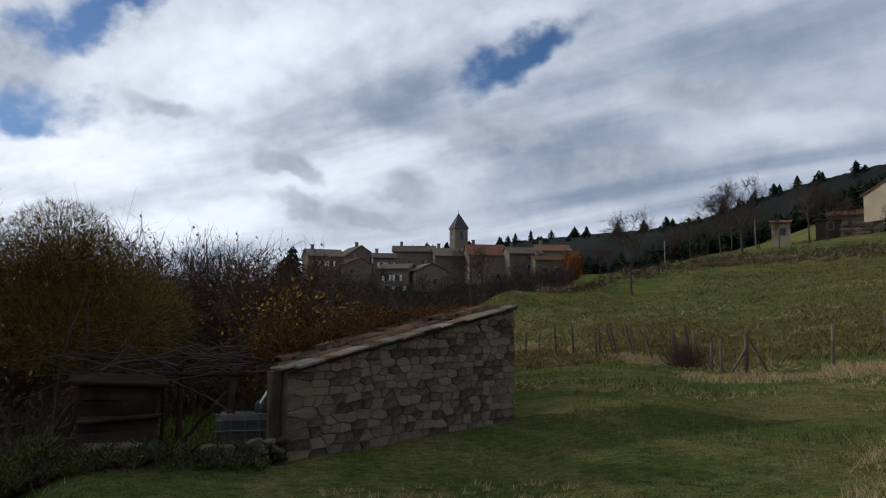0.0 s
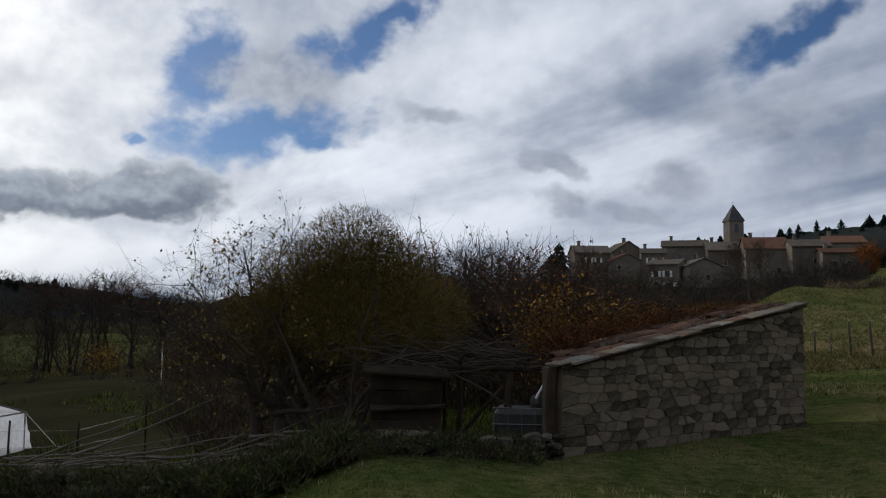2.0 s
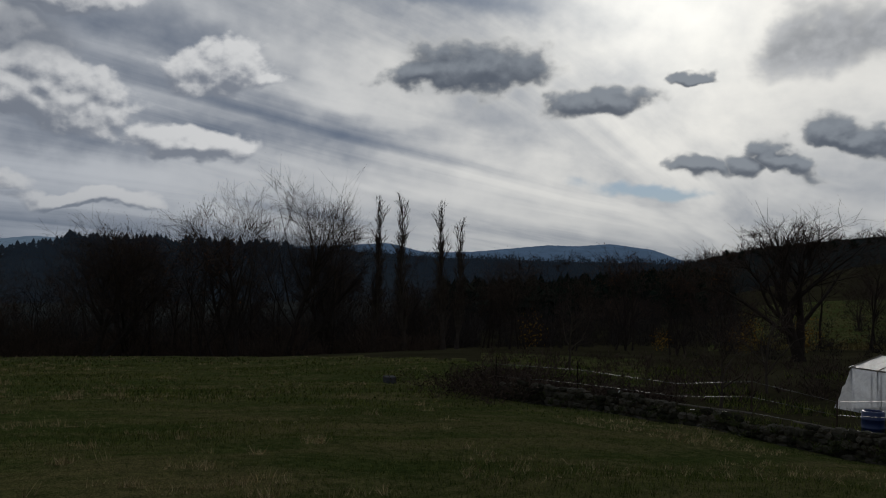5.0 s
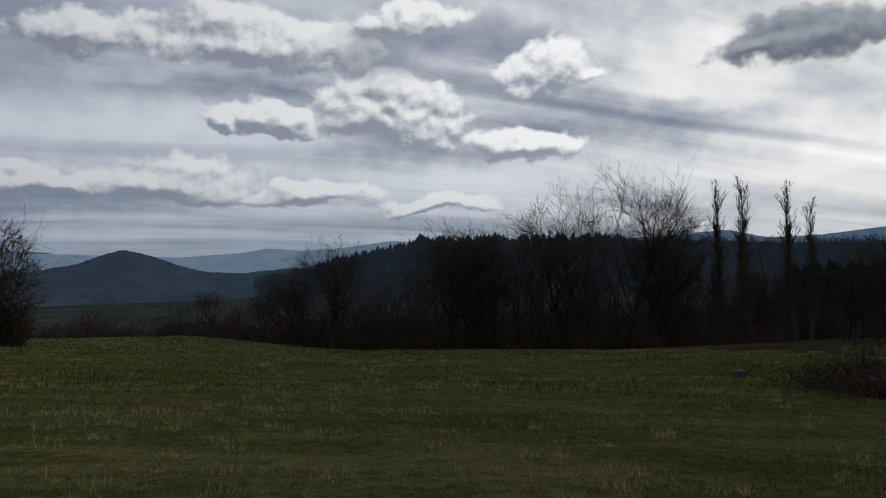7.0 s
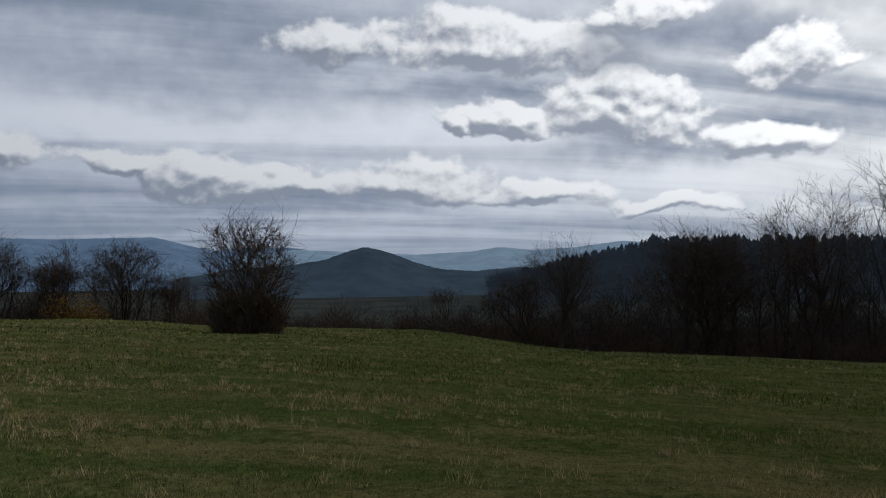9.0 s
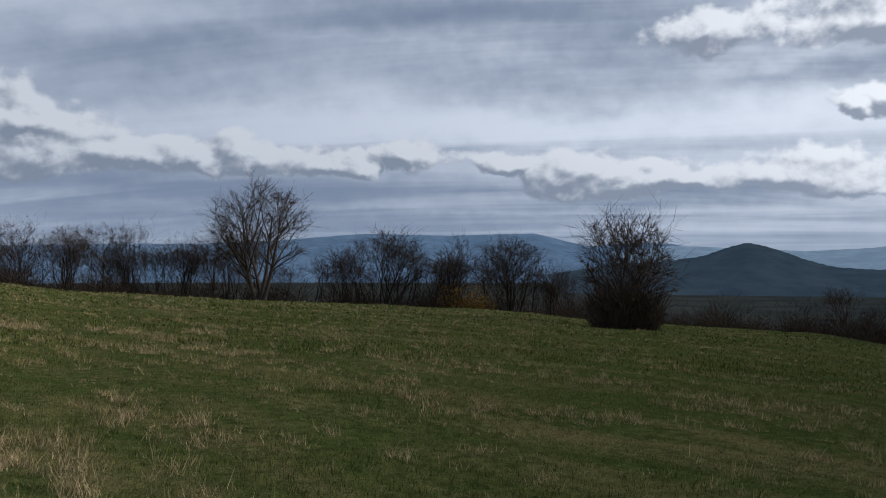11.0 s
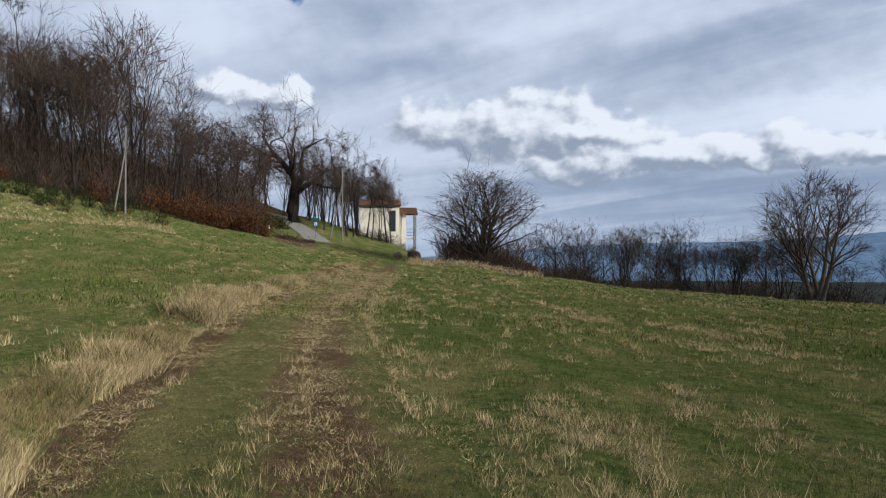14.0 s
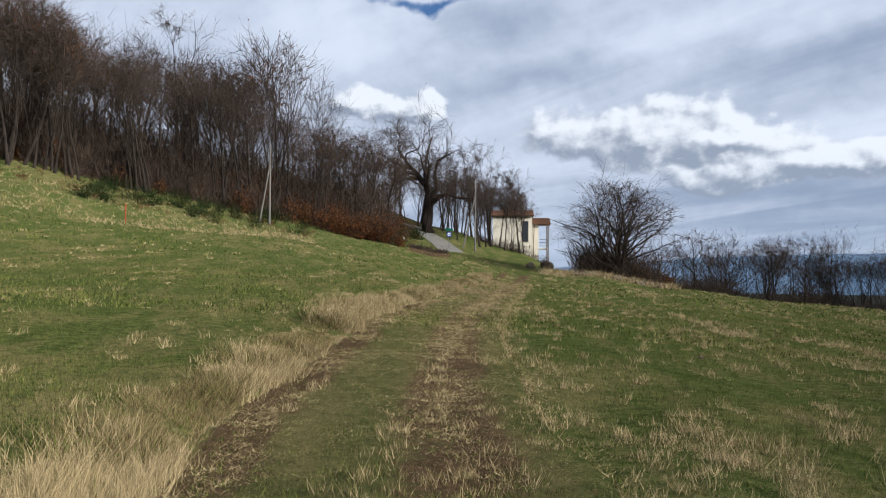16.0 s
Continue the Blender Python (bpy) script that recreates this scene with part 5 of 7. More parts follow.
def blades(name, x, y, height, width, count, lean, mat, label, seed, sink=0.02, category="grass"):
    """Tufts at x, y: each of `count` pointed blades."""
    rng = np.random.default_rng(seed)
    n = len(x)
    off = x - track_edge(y)
    z = ground_height(x, y) - sink + np.where((off < 0.1) & (off > -3.4) & (y < -2.7) & (y > -79), 0.02 + 0.0009 * -y, 0.0)
    px, py, pz = (np.repeat(v, count) for v in (x, y, z))
    h, w = np.repeat(height, count) * rng.uniform(0.55, 1.25, n * count), np.repeat(width, count) * rng.uniform(0.6, 1.3, n * count)
    spread = np.repeat(height, count) * 0.35
    px, py = px + rng.normal(0, 1, n * count) * spread, py + rng.normal(0, 1, n * count) * spread
    a, t = rng.uniform(0, 6.283, n * count), rng.uniform(0, 6.283, n * count)
    l = h * np.abs(rng.normal(lean, 0.25, n * count))
    base = np.stack([px, py, pz], -1)
    side = np.stack([np.cos(a), np.sin(a), np.zeros_like(a)], -1) * w[:, None]
    tip = base + np.stack([np.cos(t) * l, np.sin(t) * l, h], -1)
    ob = soup(name, np.stack([base - side, base + side, tip], 1), 3, mat)
    return tagged(ob, label, category, kind="stuff")


def meadow_points(rng, count, az0, az1, r0, r1, power=1.0):
    """Random places in a sector, outside the garden, the shed and the track's ruts; thinner further out."""
    u = rng.random(count)
    r = (r0 ** power + (r1 ** power - r0 ** power) * u) ** (1 / power)
    az = rng.uniform(az0, az1, count)
    limit = np.interp(az, [p[0] for p in WALL_LINE] + [62.5, 400], [p[1] for p in WALL_LINE] + [60, 200], left=200)
    edge = np.interp(az, EDGE_AZ, EDGE_R)
    ok = (r < limit - 0.2) & (r < edge - 1.0) & ~((az > -24) & (az < -4.5) & (r > np.interp(az, (-20.5, -5), (15.6, 11.2))) & (r < 22))
    x, y = -r * np.sin(np.radians(az)), r * np.cos(np.radians(az))
    off = x - track_edge(y)
    rut = (y < -3) & (((off > -0.6) & (off < 0.0)) | ((off > -2.75) & (off < -1.75)))
    ok &= ~(rut & (rng.random(count) < 0.62 + 0.4 * field_noise(x, y, 1.1, 41)))
    return x[ok], y[ok], r[ok]


def field_noise(x, y, s, seed):
    """A soft pattern in -1..1 made of a few waves."""
    g = np.random.default_rng(seed)
    v = np.zeros_like(x)
    for k in range(7):
        a, f, p = g.uniform(0, 6.283), s * g.uniform(0.5, 2.2), g.uniform(0, 6.283)
        v += np.sin((x * np.cos(a) + y * np.sin(a)) * f + p + 1.5 * np.sin((x * np.sin(a) - y * np.cos(a)) * f * 0.7))
    return v / 4.0


g = np.random.default_rng(1)
for label_part, (count, r0, r1, per, hh, ww) in (("near", (110000, 4.2, 20, 4, 0.06, 0.0035)), ("middle", (75000, 20, 48, 3, 0.10, 0.012)), ("far", (60000, 48, 118, 2, 0.13, 0.035))):
    x, y, r = meadow_points(g, count, -46, 206, r0, r1)
    s = 1 + 0.5 * field_noise(x, y, 0.6, 2)
    blades("meadow_grass", x, y, hh * np.clip(s, 0.45, 1.8), np.full(len(x), ww), per, 0.35, M_GRASS, "short green meadow grass", 10 + per)
# dry tufts in the meadow, in rows that follow the track
x, y, r = meadow_points(g, 120000, 64, 206, 4.5, 95)
along, across = -0.98 * y - 0.19 * x, 0.98 * x - 0.19 * y
rows_ = field_noise(across * 1.9, along * 0.24, 1.0, 5) + 0.5 * field_noise(across, along, 1.1, 6)
likely = np.clip(0.03 + 0.26 * np.clip(rows_ - 0.1, 0, 2), 0.0, 0.45) * np.interp(np.degrees(np.arctan2(-x, y)) % 360, (70, 100, 115, 135, 172, 178, 200), (0.25, 0.5, 0.7, 1.0, 1.5, 0.4, 0.35))
pick = g.random(len(x)) < likely
cx, cy, cr = x[pick], y[pick], r[pick]
many = g.integers(2, 9, len(cx))
cx, cy, cr = np.repeat(cx, many), np.repeat(cy, many), np.repeat(cr, many)
size = np.repeat(g.uniform(0.04, 0.13, len(many)), many)
u, v = g.normal(0, 1, len(cx)) * size, g.normal(0, 1, len(cx)) * size * 2.0
cx, cy = cx + 0.98 * u - 0.19 * v, cy - 0.19 * u - 0.98 * v
tall = np.repeat(g.uniform(0.045, 0.17, len(many)) ** 1.0, many)
for lo, hi, per, thin in ((0, 14, 12, 0.0011), (14, 34, 7, 0.0012), (34, 200, 4, 0.0014)):
    flag = (cr >= lo) & (cr < hi)
    blades("dry_tufts", cx[flag], cy[flag], (tall * g.uniform(0.6, 1.2, len(cx)))[flag], (thin + cr * 0.00026)[flag], per, 0.55, M_STRAW, "pale dry grass tufts scattered over the meadow", 21 + per)
# low straw between the green blades
x, y, r = meadow_points(g, 60000, 120, 206, 4.2, 45)
pick = g.random(len(x)) < np.clip(0.12 + 0.5 * field_noise((0.98 * x - 0.19 * y) * 1.9, (-0.98 * y - 0.19 * x) * 0.24, 1.0, 5), 0.04, 0.9)
blades("dry_blades", x[pick], y[pick], g.uniform(0.04, 0.10, pick.sum()), 0.0012 + r[pick] * 0.00022, 6, 0.8, M_DEAD, "short withered blades among the green", 61)
# brown withered patches on the slope
x, y, r = meadow_points(g, 60000, -46, -18, 32, 116)
pick = g.random(len(x)) < np.clip(0.45 + 0.35 * field_noise(x, y, 0.06, 9) + 0.2 * field_noise(x, y, 0.4, 3), 0.1, 1)
blades("withered_grass", x[pick], y[pick], g.uniform(0.08, 0.2, pick.sum()), np.full(pick.sum(), 0.025), 3, 0.9, M_WITHERED, "withered brown grass on the slope", 20)
x, y, r = meadow_points(g, 30000, -46, 64, 5, 75)
pick = (field_noise(x, y, 0.5, 8) > 0.45) & ((y < 30) | (g.random(len(x)) < 0.6))
blades("dry_tufts", x[pick], y[pick], g.uniform(0.05, 0.09, pick.sum()) + 0.0016 * r[pick], 0.0012 + r[pick] * 0.0004, 7, 0.7, M_STRAW, "pale dry grass tufts on the slope", 22)
# straw lying on the track
yy = -(3 + 60 * g.random(42000) ** 1.5)
xx = track_edge(yy) - g.uniform(-0.1, 3.6, 42000)
keep = g.random(42000) < 0.5 + 0.4 * field_noise(xx, yy, 1.4, 43)
xx, yy = xx[keep], yy[keep]
blades("track_straw", xx, yy, np.full(len(yy), 0.035) + 0.0005 * -yy, 0.0017 + 0.0003 * -yy, 6, 2.2, M_STRAW, "dry grass strewn over the track", 23)
blades("track_straw", xx[::2] + 0.1, yy[::2], np.full(len(yy[::2]), 0.04) + 0.0005 * -yy[::2], 0.0012 + 0.0003 * -yy[::2], 6, 1.6, M_DEAD, "brown trampled grass on the track", 44)
# tall dry grass on the step beside the track
yy = -np.concatenate([g.uniform(4, 26, 6500), g.uniform(26, 66, 3400)])
xx = track_edge(yy) + np.abs(g.normal(0.15, 0.33, len(yy))) - 0.02
clump = np.clip(0.6 + 0.75 * field_noise(xx, yy, 1.6, 11), 0.22, 1.3)
bushy = g.random(len(yy)) < 0.35 + 0.6 * field_noise(xx, yy, 1.1, 12)
blades("verge_grass", xx[~bushy] + 0.08, yy[~bushy], 0.24 * clump[~bushy], 0.0011 + 0.00024 * -yy[~bushy], 16, 0.9, M_DEAD, "brown and olive withered grass along the track", 45)
blades("verge_grass", xx[bushy], yy[bushy], 0.34 * clump[bushy], 0.0011 + 0.00024 * -yy[bushy], 20, 0.6, M_STRAW, "tall pale dry grass along the track's edge", 24)
blades("verge_grass", xx[::3] + 0.1, yy[::3], 0.2 * clump[::3], 0.003 + 0.0004 * -yy[::3], 12, 0.6, M_GRASS, "green grass among the dry verge", 25)
# dry grass along the fence and in the near corner
az = g.uniform(-45, -20, 4200)
rf = np.interp(az, (-45, -40, -34, -31, -28, -25.5, -21), (26.5, 27.5, 28.5, 29.5, 33, 40, 52)) + g.normal(0, 1.6, 4200)
blades("fence_grass", -rf * np.sin(np.radians(az)), rf * np.cos(np.radians(az)), g.uniform(0.08, 0.3, 4200) * np.clip(0.6 + field_noise(rf, az, 0.9, 3), 0.15, 1.4), np.full(4200, 0.008), 9, 0.7, M_STRAW, "tall dry grass along the fence", 26)
az, rf = -47 + np.abs(g.normal(0, 2.6, 420)), g.uniform(7.2, 11.5, 420)
blades("corner_tussocks", -rf * np.sin(np.radians(az)), rf * np.cos(np.radians(az)), g.uniform(0.08, 0.28, 420), np.full(420, 0.0022), 22, 0.6, M_STRAW, "pale dry tussocks in the near corner", 27)
az, rf = g.uniform(159.5, 168.5, 900), g.normal(86, 1.6, 900)
blades("mound_grass", -rf * np.sin(np.radians(az)), rf * np.cos(np.radians(az)), g.uniform(0.15, 0.75, 900), np.full(900, 0.03), 7, 0.7, M_STRAW, "dry grass on the stony mound", 28)
az, rf = g.uniform(184, 206, 1200), np.interp(g.uniform(184, 206, 1200), (187, 196, 203), (85, 76, 71)) + g.normal(0, 1.0, 1200)
blades("bank_grass", -rf * np.sin(np.radians(az)), rf * np.cos(np.radians(az)), g.uniform(0.15, 0.45, 1200), np.full(1200, 0.02), 5, 0.7, M_STRAW, "dry grass at the foot of the bank", 29)


# ---------- stone building helpers ----------
def stone_mesh(rng, w, h, d):
    """A rough stone w wide, h high, proud by d: an uneven outline and a cushioned face towards -y."""
    outline = []
    for sx, sz in ((-1, -0.6), (-0.5, -1), (0.4, -1), (1, -0.5), (1, 0.5), (0.45, 1), (-0.4, 1), (-1, 0.55)):
        outline.append((sx * w / 2 * rng.uniform(0.76, 1.02), sz * h / 2 * rng.uniform(0.74, 1.02)))
    verts = [(x, 0.05, z) for x, z in outline]
    verts += [(x, -d * 0.55, z) for x, z in outline]
    verts += [(x * 0.72, -d * rng.uniform(0.85, 1.15), z * 0.68) for x, z in outline]
    faces = []
    for k in range(8):
        j = (k + 1) % 8
        faces += [(k, j, 8 + j, 8 + k), (8 + k, 8 + j, 16 + j, 16 + k)]
    faces.append(tuple(range(16, 24)))
    me = bpy.data.meshes.new("stone")
    me.from_pydata(verts, [], faces)
    me.update()
    return me


def stone_kit(seed, mat, count=14):
    rng = random.Random(seed)
    kit = []
    for _ in range(count):
        me = stone_mesh(rng, 1.0, 1.0, 1.0)
        me.materials.append(mat)
        kit.append(me)
    return kit


def lay_stones(parent, kit, rng, length, top, course=0.17, proud=0.05, start=0.0, quoins=False):
    """Courses of uneven stones over the front (-y) of a wall that runs along +x; top(x): its height."""
    z = 0.0
    highest = max(top(0), top(length))
    while z < highest:
        h = course * rng.uniform(0.55, 1.5)
        x = rng.uniform(-0.05, 0.05)
        while x < length - 0.05:
            w = max(0.09, h * rng.uniform(0.7, 2.2))
            if quoins and (x < 0.2 or x > length - 0.6):
                w = rng.uniform(0.35, 0.6)
            w = min(w, length - x)
            hh = min(h, top(x + w / 2) - z)
            if hh > 0.05 and w > 0.05:
                ob = new("stone", rng.choice(kit))
                ob.parent = parent
                ob.location = (x + w / 2, 0, z + hh / 2 + start + rng.uniform(-0.03, 0.03))
                ob.scale = (w * rng.uniform(0.92, 1.25), proud * rng.uniform(0.5, 1.5), hh * rng.uniform(0.9, 1.35))
                ob.rotation_euler = (rng.uniform(-0.08, 0.08), rng.uniform(-0.16, 0.16), rng.uniform(-0.06, 0.06))
            x += w
        z += h


def masonry(parent, length, top, mat, seed=1, joint=0.001):
    """Random rubble over the front (-y) of a wall that runs along +x: uneven many-sided stones wedged together, larger at the corners."""
    rng = random.Random(seed)
    flat = 0.42
    seeds, z = [], 0.04
    while z < max(top(0), top(length)) + 0.2:
        step = rng.uniform(0.105, 0.165)
        x = rng.uniform(-0.05, 0.2)
        while x < length + 0.1:
            corner = x < 0.3 or x > length - 0.55
            w = rng.uniform(0.36, 0.52) if corner else rng.choice((rng.uniform(0.12, 0.22), rng.uniform(0.22, 0.46)))
            seeds.append(((x + w / 2) * flat, z + rng.uniform(-0.03, 0.03)))
            x += w
        z += step

    def clip(poly, px, pz, nx, nz):
        """Keeps what lies on the near side of the line through (px, pz) with the normal (nx, nz)."""
        out = []
        for k, p in enumerate(poly):
            q = poly[(k + 1) % len(poly)]
            dp, dq = (p[0] - px) * nx + (p[1] - pz) * nz, (q[0] - px) * nx + (q[1] - pz) * nz
            if dp <= 0:
                out.append(p)
            if dp * dq < 0:
                f = dp / (dp - dq)
                out.append((p[0] + (q[0] - p[0]) * f, p[1] + (q[1] - p[1]) * f))
        return out

    rise = (top(length) - top(0)) / length
    for sx, sz in seeds:
        poly = [(sx - 0.4, sz - 0.4), (sx + 0.4, sz - 0.4), (sx + 0.4, sz + 0.4), (sx - 0.4, sz + 0.4)]
        for ox, oz in seeds:
            if 0 < abs(ox - sx) + abs(oz - sz) and (ox - sx) ** 2 + (oz - sz) ** 2 < 0.5 and poly:
                poly = clip(poly, (ox + sx) / 2, (oz + sz) / 2, ox - sx, oz - sz)
        for px, pz, nx, nz in ((0, 0, -1, 0), (length * flat, 0, 1, 0), (0, 0, 0, -1), (0, top(0) - 0.012, -rise / flat, 1)):
            poly = clip(poly, px, pz, nx, nz) if poly else poly
        poly = [(x / flat, z2) for x, z2 in poly]
        if len(poly) < 3:
            continue
        cx, cz = sum(p[0] for p in poly) / len(poly), sum(p[1] for p in poly) / len(poly)
        if max(p[1] for p in poly) - min(p[1] for p in poly) < 0.045 or max(p[0] for p in poly) - min(p[0] for p in poly) < 0.06:
            continue
        ring = []
        for k, p in enumerate(poly):
            o, q = poly[k - 1], poly[(k + 1) % len(poly)]
            for other, f in ((o, rng.uniform(0.04, 0.16)), (q, rng.uniform(0.04, 0.16))):
                x, z2 = p[0] + (other[0] - p[0]) * f - cx, p[1] + (other[1] - p[1]) * f - cz
                d = math.hypot(x, z2) + 1e-6
                pull = 1 - (joint + rng.uniform(0, 0.004)) / d
                ring.append((x * pull, z2 * pull))
        out, tilt, lean = rng.uniform(0.008, 0.032), rng.uniform(-0.07, 0.07), rng.uniform(-0.07, 0.07)
        verts = [(x, 0.03, z2) for x, z2 in ring] + [(x, -out * 0.45 + tilt * x, z2) for x, z2 in ring]
        verts += [(x * 0.92, -out - rng.uniform(0, 0.008) + tilt * x + lean * z2, z2 * 0.9) for x, z2 in ring] + [(0, -out - rng.uniform(-0.002, 0.016), 0)]
        n = len(ring)
        faces = []
        for k in range(n):
            j = (k + 1) % n
            faces += [(k, j, n + j, n + k), (n + k, n + j, 2 * n + j, 2 * n + k), (2 * n + k, 2 * n + j, 3 * n)]
        ob = mesh_object("stone", verts, faces, mat, parent)
        ob.location = (cx, 0, cz)


def prism(name, outline, y0, y1, mat, parent=None, label=""):
    """An outline in x, z drawn out from y0 to y1."""
    n = len(outline)
    verts = [(x, y0, z) for x, z in outline] + [(x, y1, z) for x, z in outline]
    faces = [tuple(range(n)), tuple(range(2 * n - 1, n - 1, -1))] + [(k, k + n, (k + 1) % n + n, (k + 1) % n) for k in range(n)]
    return mesh_object(name, verts, faces, mat, parent, label)


def rod(name, a, b, r, mat, parent=None, label="", sides=6, bend=0.0, seed=1, taper=1.0):
    rng = random.Random(seed)
    a, b = Vector(a), Vector(b)
    pts = [a.lerp(b, k / 4) + Vector((rng.uniform(-1, 1), rng.uniform(-1, 1), rng.uniform(-1, 1))) * bend * (1 if 0 < k < 4 else 0) for k in range(5)]
    v, f = [], []
    tube(v, f, pts, [r * (1 + (taper - 1) * k / 4) for k in range(5)], sides)
    return mesh_object(name, v, f, mat, parent, label, smooth=True)


# ---------- stone shed ----------
M_VERGE = varied("lichened_slab", (0.07, 0.063, 0.052), (0.24, 0.22, 0.19), 3.0, 25.0, 0.95, 0.6, by_object=0.4)
M_CLAY = varied("old_roof_tile", (0.06, 0.04, 0.03), (0.18, 0.105, 0.07), 2.0, 25.0, 0.9, 0.5, by_object=0.6, stain=(0.22, 0.20, 0.17))


def stone_shed():
    a, b = on_ground(-5.1, 11.5), on_ground(-20.1, 15.9)
    length = (b - a).to_2d().length
    turn = math.atan2(b.y - a.y, b.x - a.x)
    base = -0.45
    root = thing("stone_shed", Matrix.Translation((a.x, a.y, base)) @ Matrix.Rotation(turn, 4, "Z"), "low rubble-stone shed with a sloping tiled roof", "shed")
    h0, h1, depth, t = 0.97 - base, 1.88 - base, 2.2, 0.4
    front = prism("wall_front", [(0, 0), (length, 0), (length, h1), (0, h0)], 0.0, t, M_MORTAR, root, "uneven rubble masonry wall")
    skew = 0.76
    prism("wall_back", [(skew * depth, 0), (length, 0), (length, h1), (skew * depth, h0 + (h1 - h0) * skew * depth / length)], depth - t, depth, M_MORTAR, root)
    box("wall_high", (t, depth - 2 * t, h1), Matrix.Translation((length - t / 2, depth / 2, h1 / 2 - 0.01)), M_MORTAR, root)
    masonry(front, length, lambda x: h0 + (h1 - h0) * x / length, M_STONE, 4)
    slope = (h1 - h0) / length
    deck = []
    for lift in (0.005, 0.035):
        for x, y in ((-0.08, -0.06), (length + 0.05, -0.06), (length + 0.05, depth + 0.15), (skew * depth, depth + 0.15)):
            deck.append((x, y, h0 + (h1 - h0) * x / length + lift))
    mesh_object("roof_deck", deck, [(3, 2, 1, 0), (4, 5, 6, 7), (0, 1, 5, 4), (1, 2, 6, 5), (2, 3, 7, 6), (3, 0, 4, 7)], M_DARK_WOOD, root, "sagging dark roof boards")
    rng = random.Random(9)
    arc = [(0.095 * math.cos(k * math.pi / 5), 0.075 * math.sin(k * math.pi / 5)) for k in range(6)]
    v = [(0.22 * s, x, z) for s in (-1, 1) for x, z in arc] + [(0.22 * s, x * 0.8, z * 0.75) for s in (-1, 1) for x, z in arc]
    f = [(k, k + 1, k + 7, k + 6) for k in range(5)] + [(12 + k, 18 + k, 19 + k, 13 + k) for k in range(5)] + [(k, 12 + k, 13 + k, k + 1) for k in range(5)] + [(6 + k, 7 + k, 19 + k, 18 + k) for k in range(5)]
    tile = bpy.data.meshes.new("roof_tile")
    tile.from_pydata(v, [], f)
    tile.materials.append(M_CLAY)
    for row in range(1, 5):
        x = -0.05 + row * 0.17
        while x < length - 0.2:
            if rng.random() < 0.75:
                ob = new("roof_tile", tile)
                ob.parent = root
                ob.location = (x + 0.2, 0.12 + row * 0.2, h0 + slope * (x + 0.2) + 0.01 + rng.uniform(-0.01, 0.02))
                ob.rotation_euler = (rng.uniform(-0.15, 0.15), -math.atan(slope) + rng.uniform(-0.05, 0.05), rng.uniform(-0.1, 0.1))
            x += 0.36
    # thin flat stones and broken tiles along the verge
    x, k = -0.12, 0
    while x < length - 0.25:
        w = rng.uniform(0.2, 0.5)
        box("verge_stone", (w, rng.uniform(0.26, 0.36), rng.uniform(0.022, 0.04)), Matrix.Translation((x + w / 2, 0.06 + rng.uniform(-0.03, 0.03), h0 + slope * (x + w / 2) + 0.055 + rng.uniform(-0.008, 0.016)))
            @ Matrix.Rotation(-math.atan(slope) + rng.uniform(-0.035, 0.035), 4, "Y") @ Matrix.Rotation(rng.uniform(-0.06, 0.06), 4, "Z"), (M_STONE, M_VERGE, M_CLAY, M_STONE, M_VERGE)[k % 5], root, bevel=0.008)
        x += w * rng.uniform(0.85, 1.02)
        k += 1
    rod("post", (-0.12, 0.1, 0.2), (-0.05, 0.12, h0 + 0.02), 0.07, M_DARK_WOOD, root, seed=3, bend=0.02)
    return root


stone_shed()


# ---------- garden wall ----------
def garden_wall():
    pts = [on_ground(az, r) for az, r in WALL_LINE]
    root = thing("dry_stone_wall", Matrix.Translation(pts[0]), "low dry-stone garden wall, mossy and partly overgrown", "wall")
    kit = stone_kit(33, M_WALL_STONE, 12)
    rng = random.Random(6)
    core_v, core_f = [], []
    for a, b in zip(pts, pts[1:]):
        n = max(2, int((b - a).length / 0.9))
        for k in range(n):
            p, q = a.lerp(b, k / n), a.lerp(b, (k + 1) / n)
            p.z, q.z = float(ground_height(p.x, p.y)) - 0.1, float(ground_height(q.x, q.y)) - 0.1
            d = q - p
            seg_len = d.to_2d().length
            side = Vector((-d.y, d.x, 0)).normalized()
            if side.dot(p) < 0:
                side = -side
            low = math.degrees(math.atan2(-p.x, p.y))
            h = (0.55 if low > 9 else 0.3) + 0.12 * math.sin(k * 2.1 + p.x)
            i = len(core_v)
            for c in (p, q):
                for off, z in ((0.02, 0.0), (0.05, h - 0.08), (0.42, h - 0.08), (0.45, -0.6)):
                    core_v.append(c + side * off + Vector((0, 0, z)) - pts[0])
            core_f += [(i, i + 4, i + 5, i + 1), (i + 1, i + 5, i + 6, i + 2), (i + 2, i + 6, i + 7, i + 3)]
            z = 0.0
            while z < h - 0.05:
                hh = rng.uniform(0.10, 0.22) * (0.75 if low < 9 else 1)
                x = rng.uniform(-0.08, 0)
                while x < seg_len:
                    w = rng.uniform(0.14, 0.38) * (0.75 if low < 9 else 1)
                    ob = new("stone", rng.choice(kit))
                    ob.parent = root
                    ob.matrix_basis = (Matrix.Translation(p + d * ((x + w / 2) / seg_len) + side * 0.02 + Vector((0, 0, z + hh / 2)) - pts[0])
                                       @ Matrix.Rotation(math.atan2(side.y, side.x) - math.pi / 2 + rng.uniform(-0.15, 0.15), 4, "Z")
                                       @ Matrix.Rotation(rng.uniform(-0.3, 0.3), 4, "Y") @ Matrix.Diagonal((w, rng.uniform(0.07, 0.15), hh, 1)))
                    x += w
                z += hh
    mesh_object("rubble_core", core_v, core_f, M_MORTAR, root)


garden_wall()


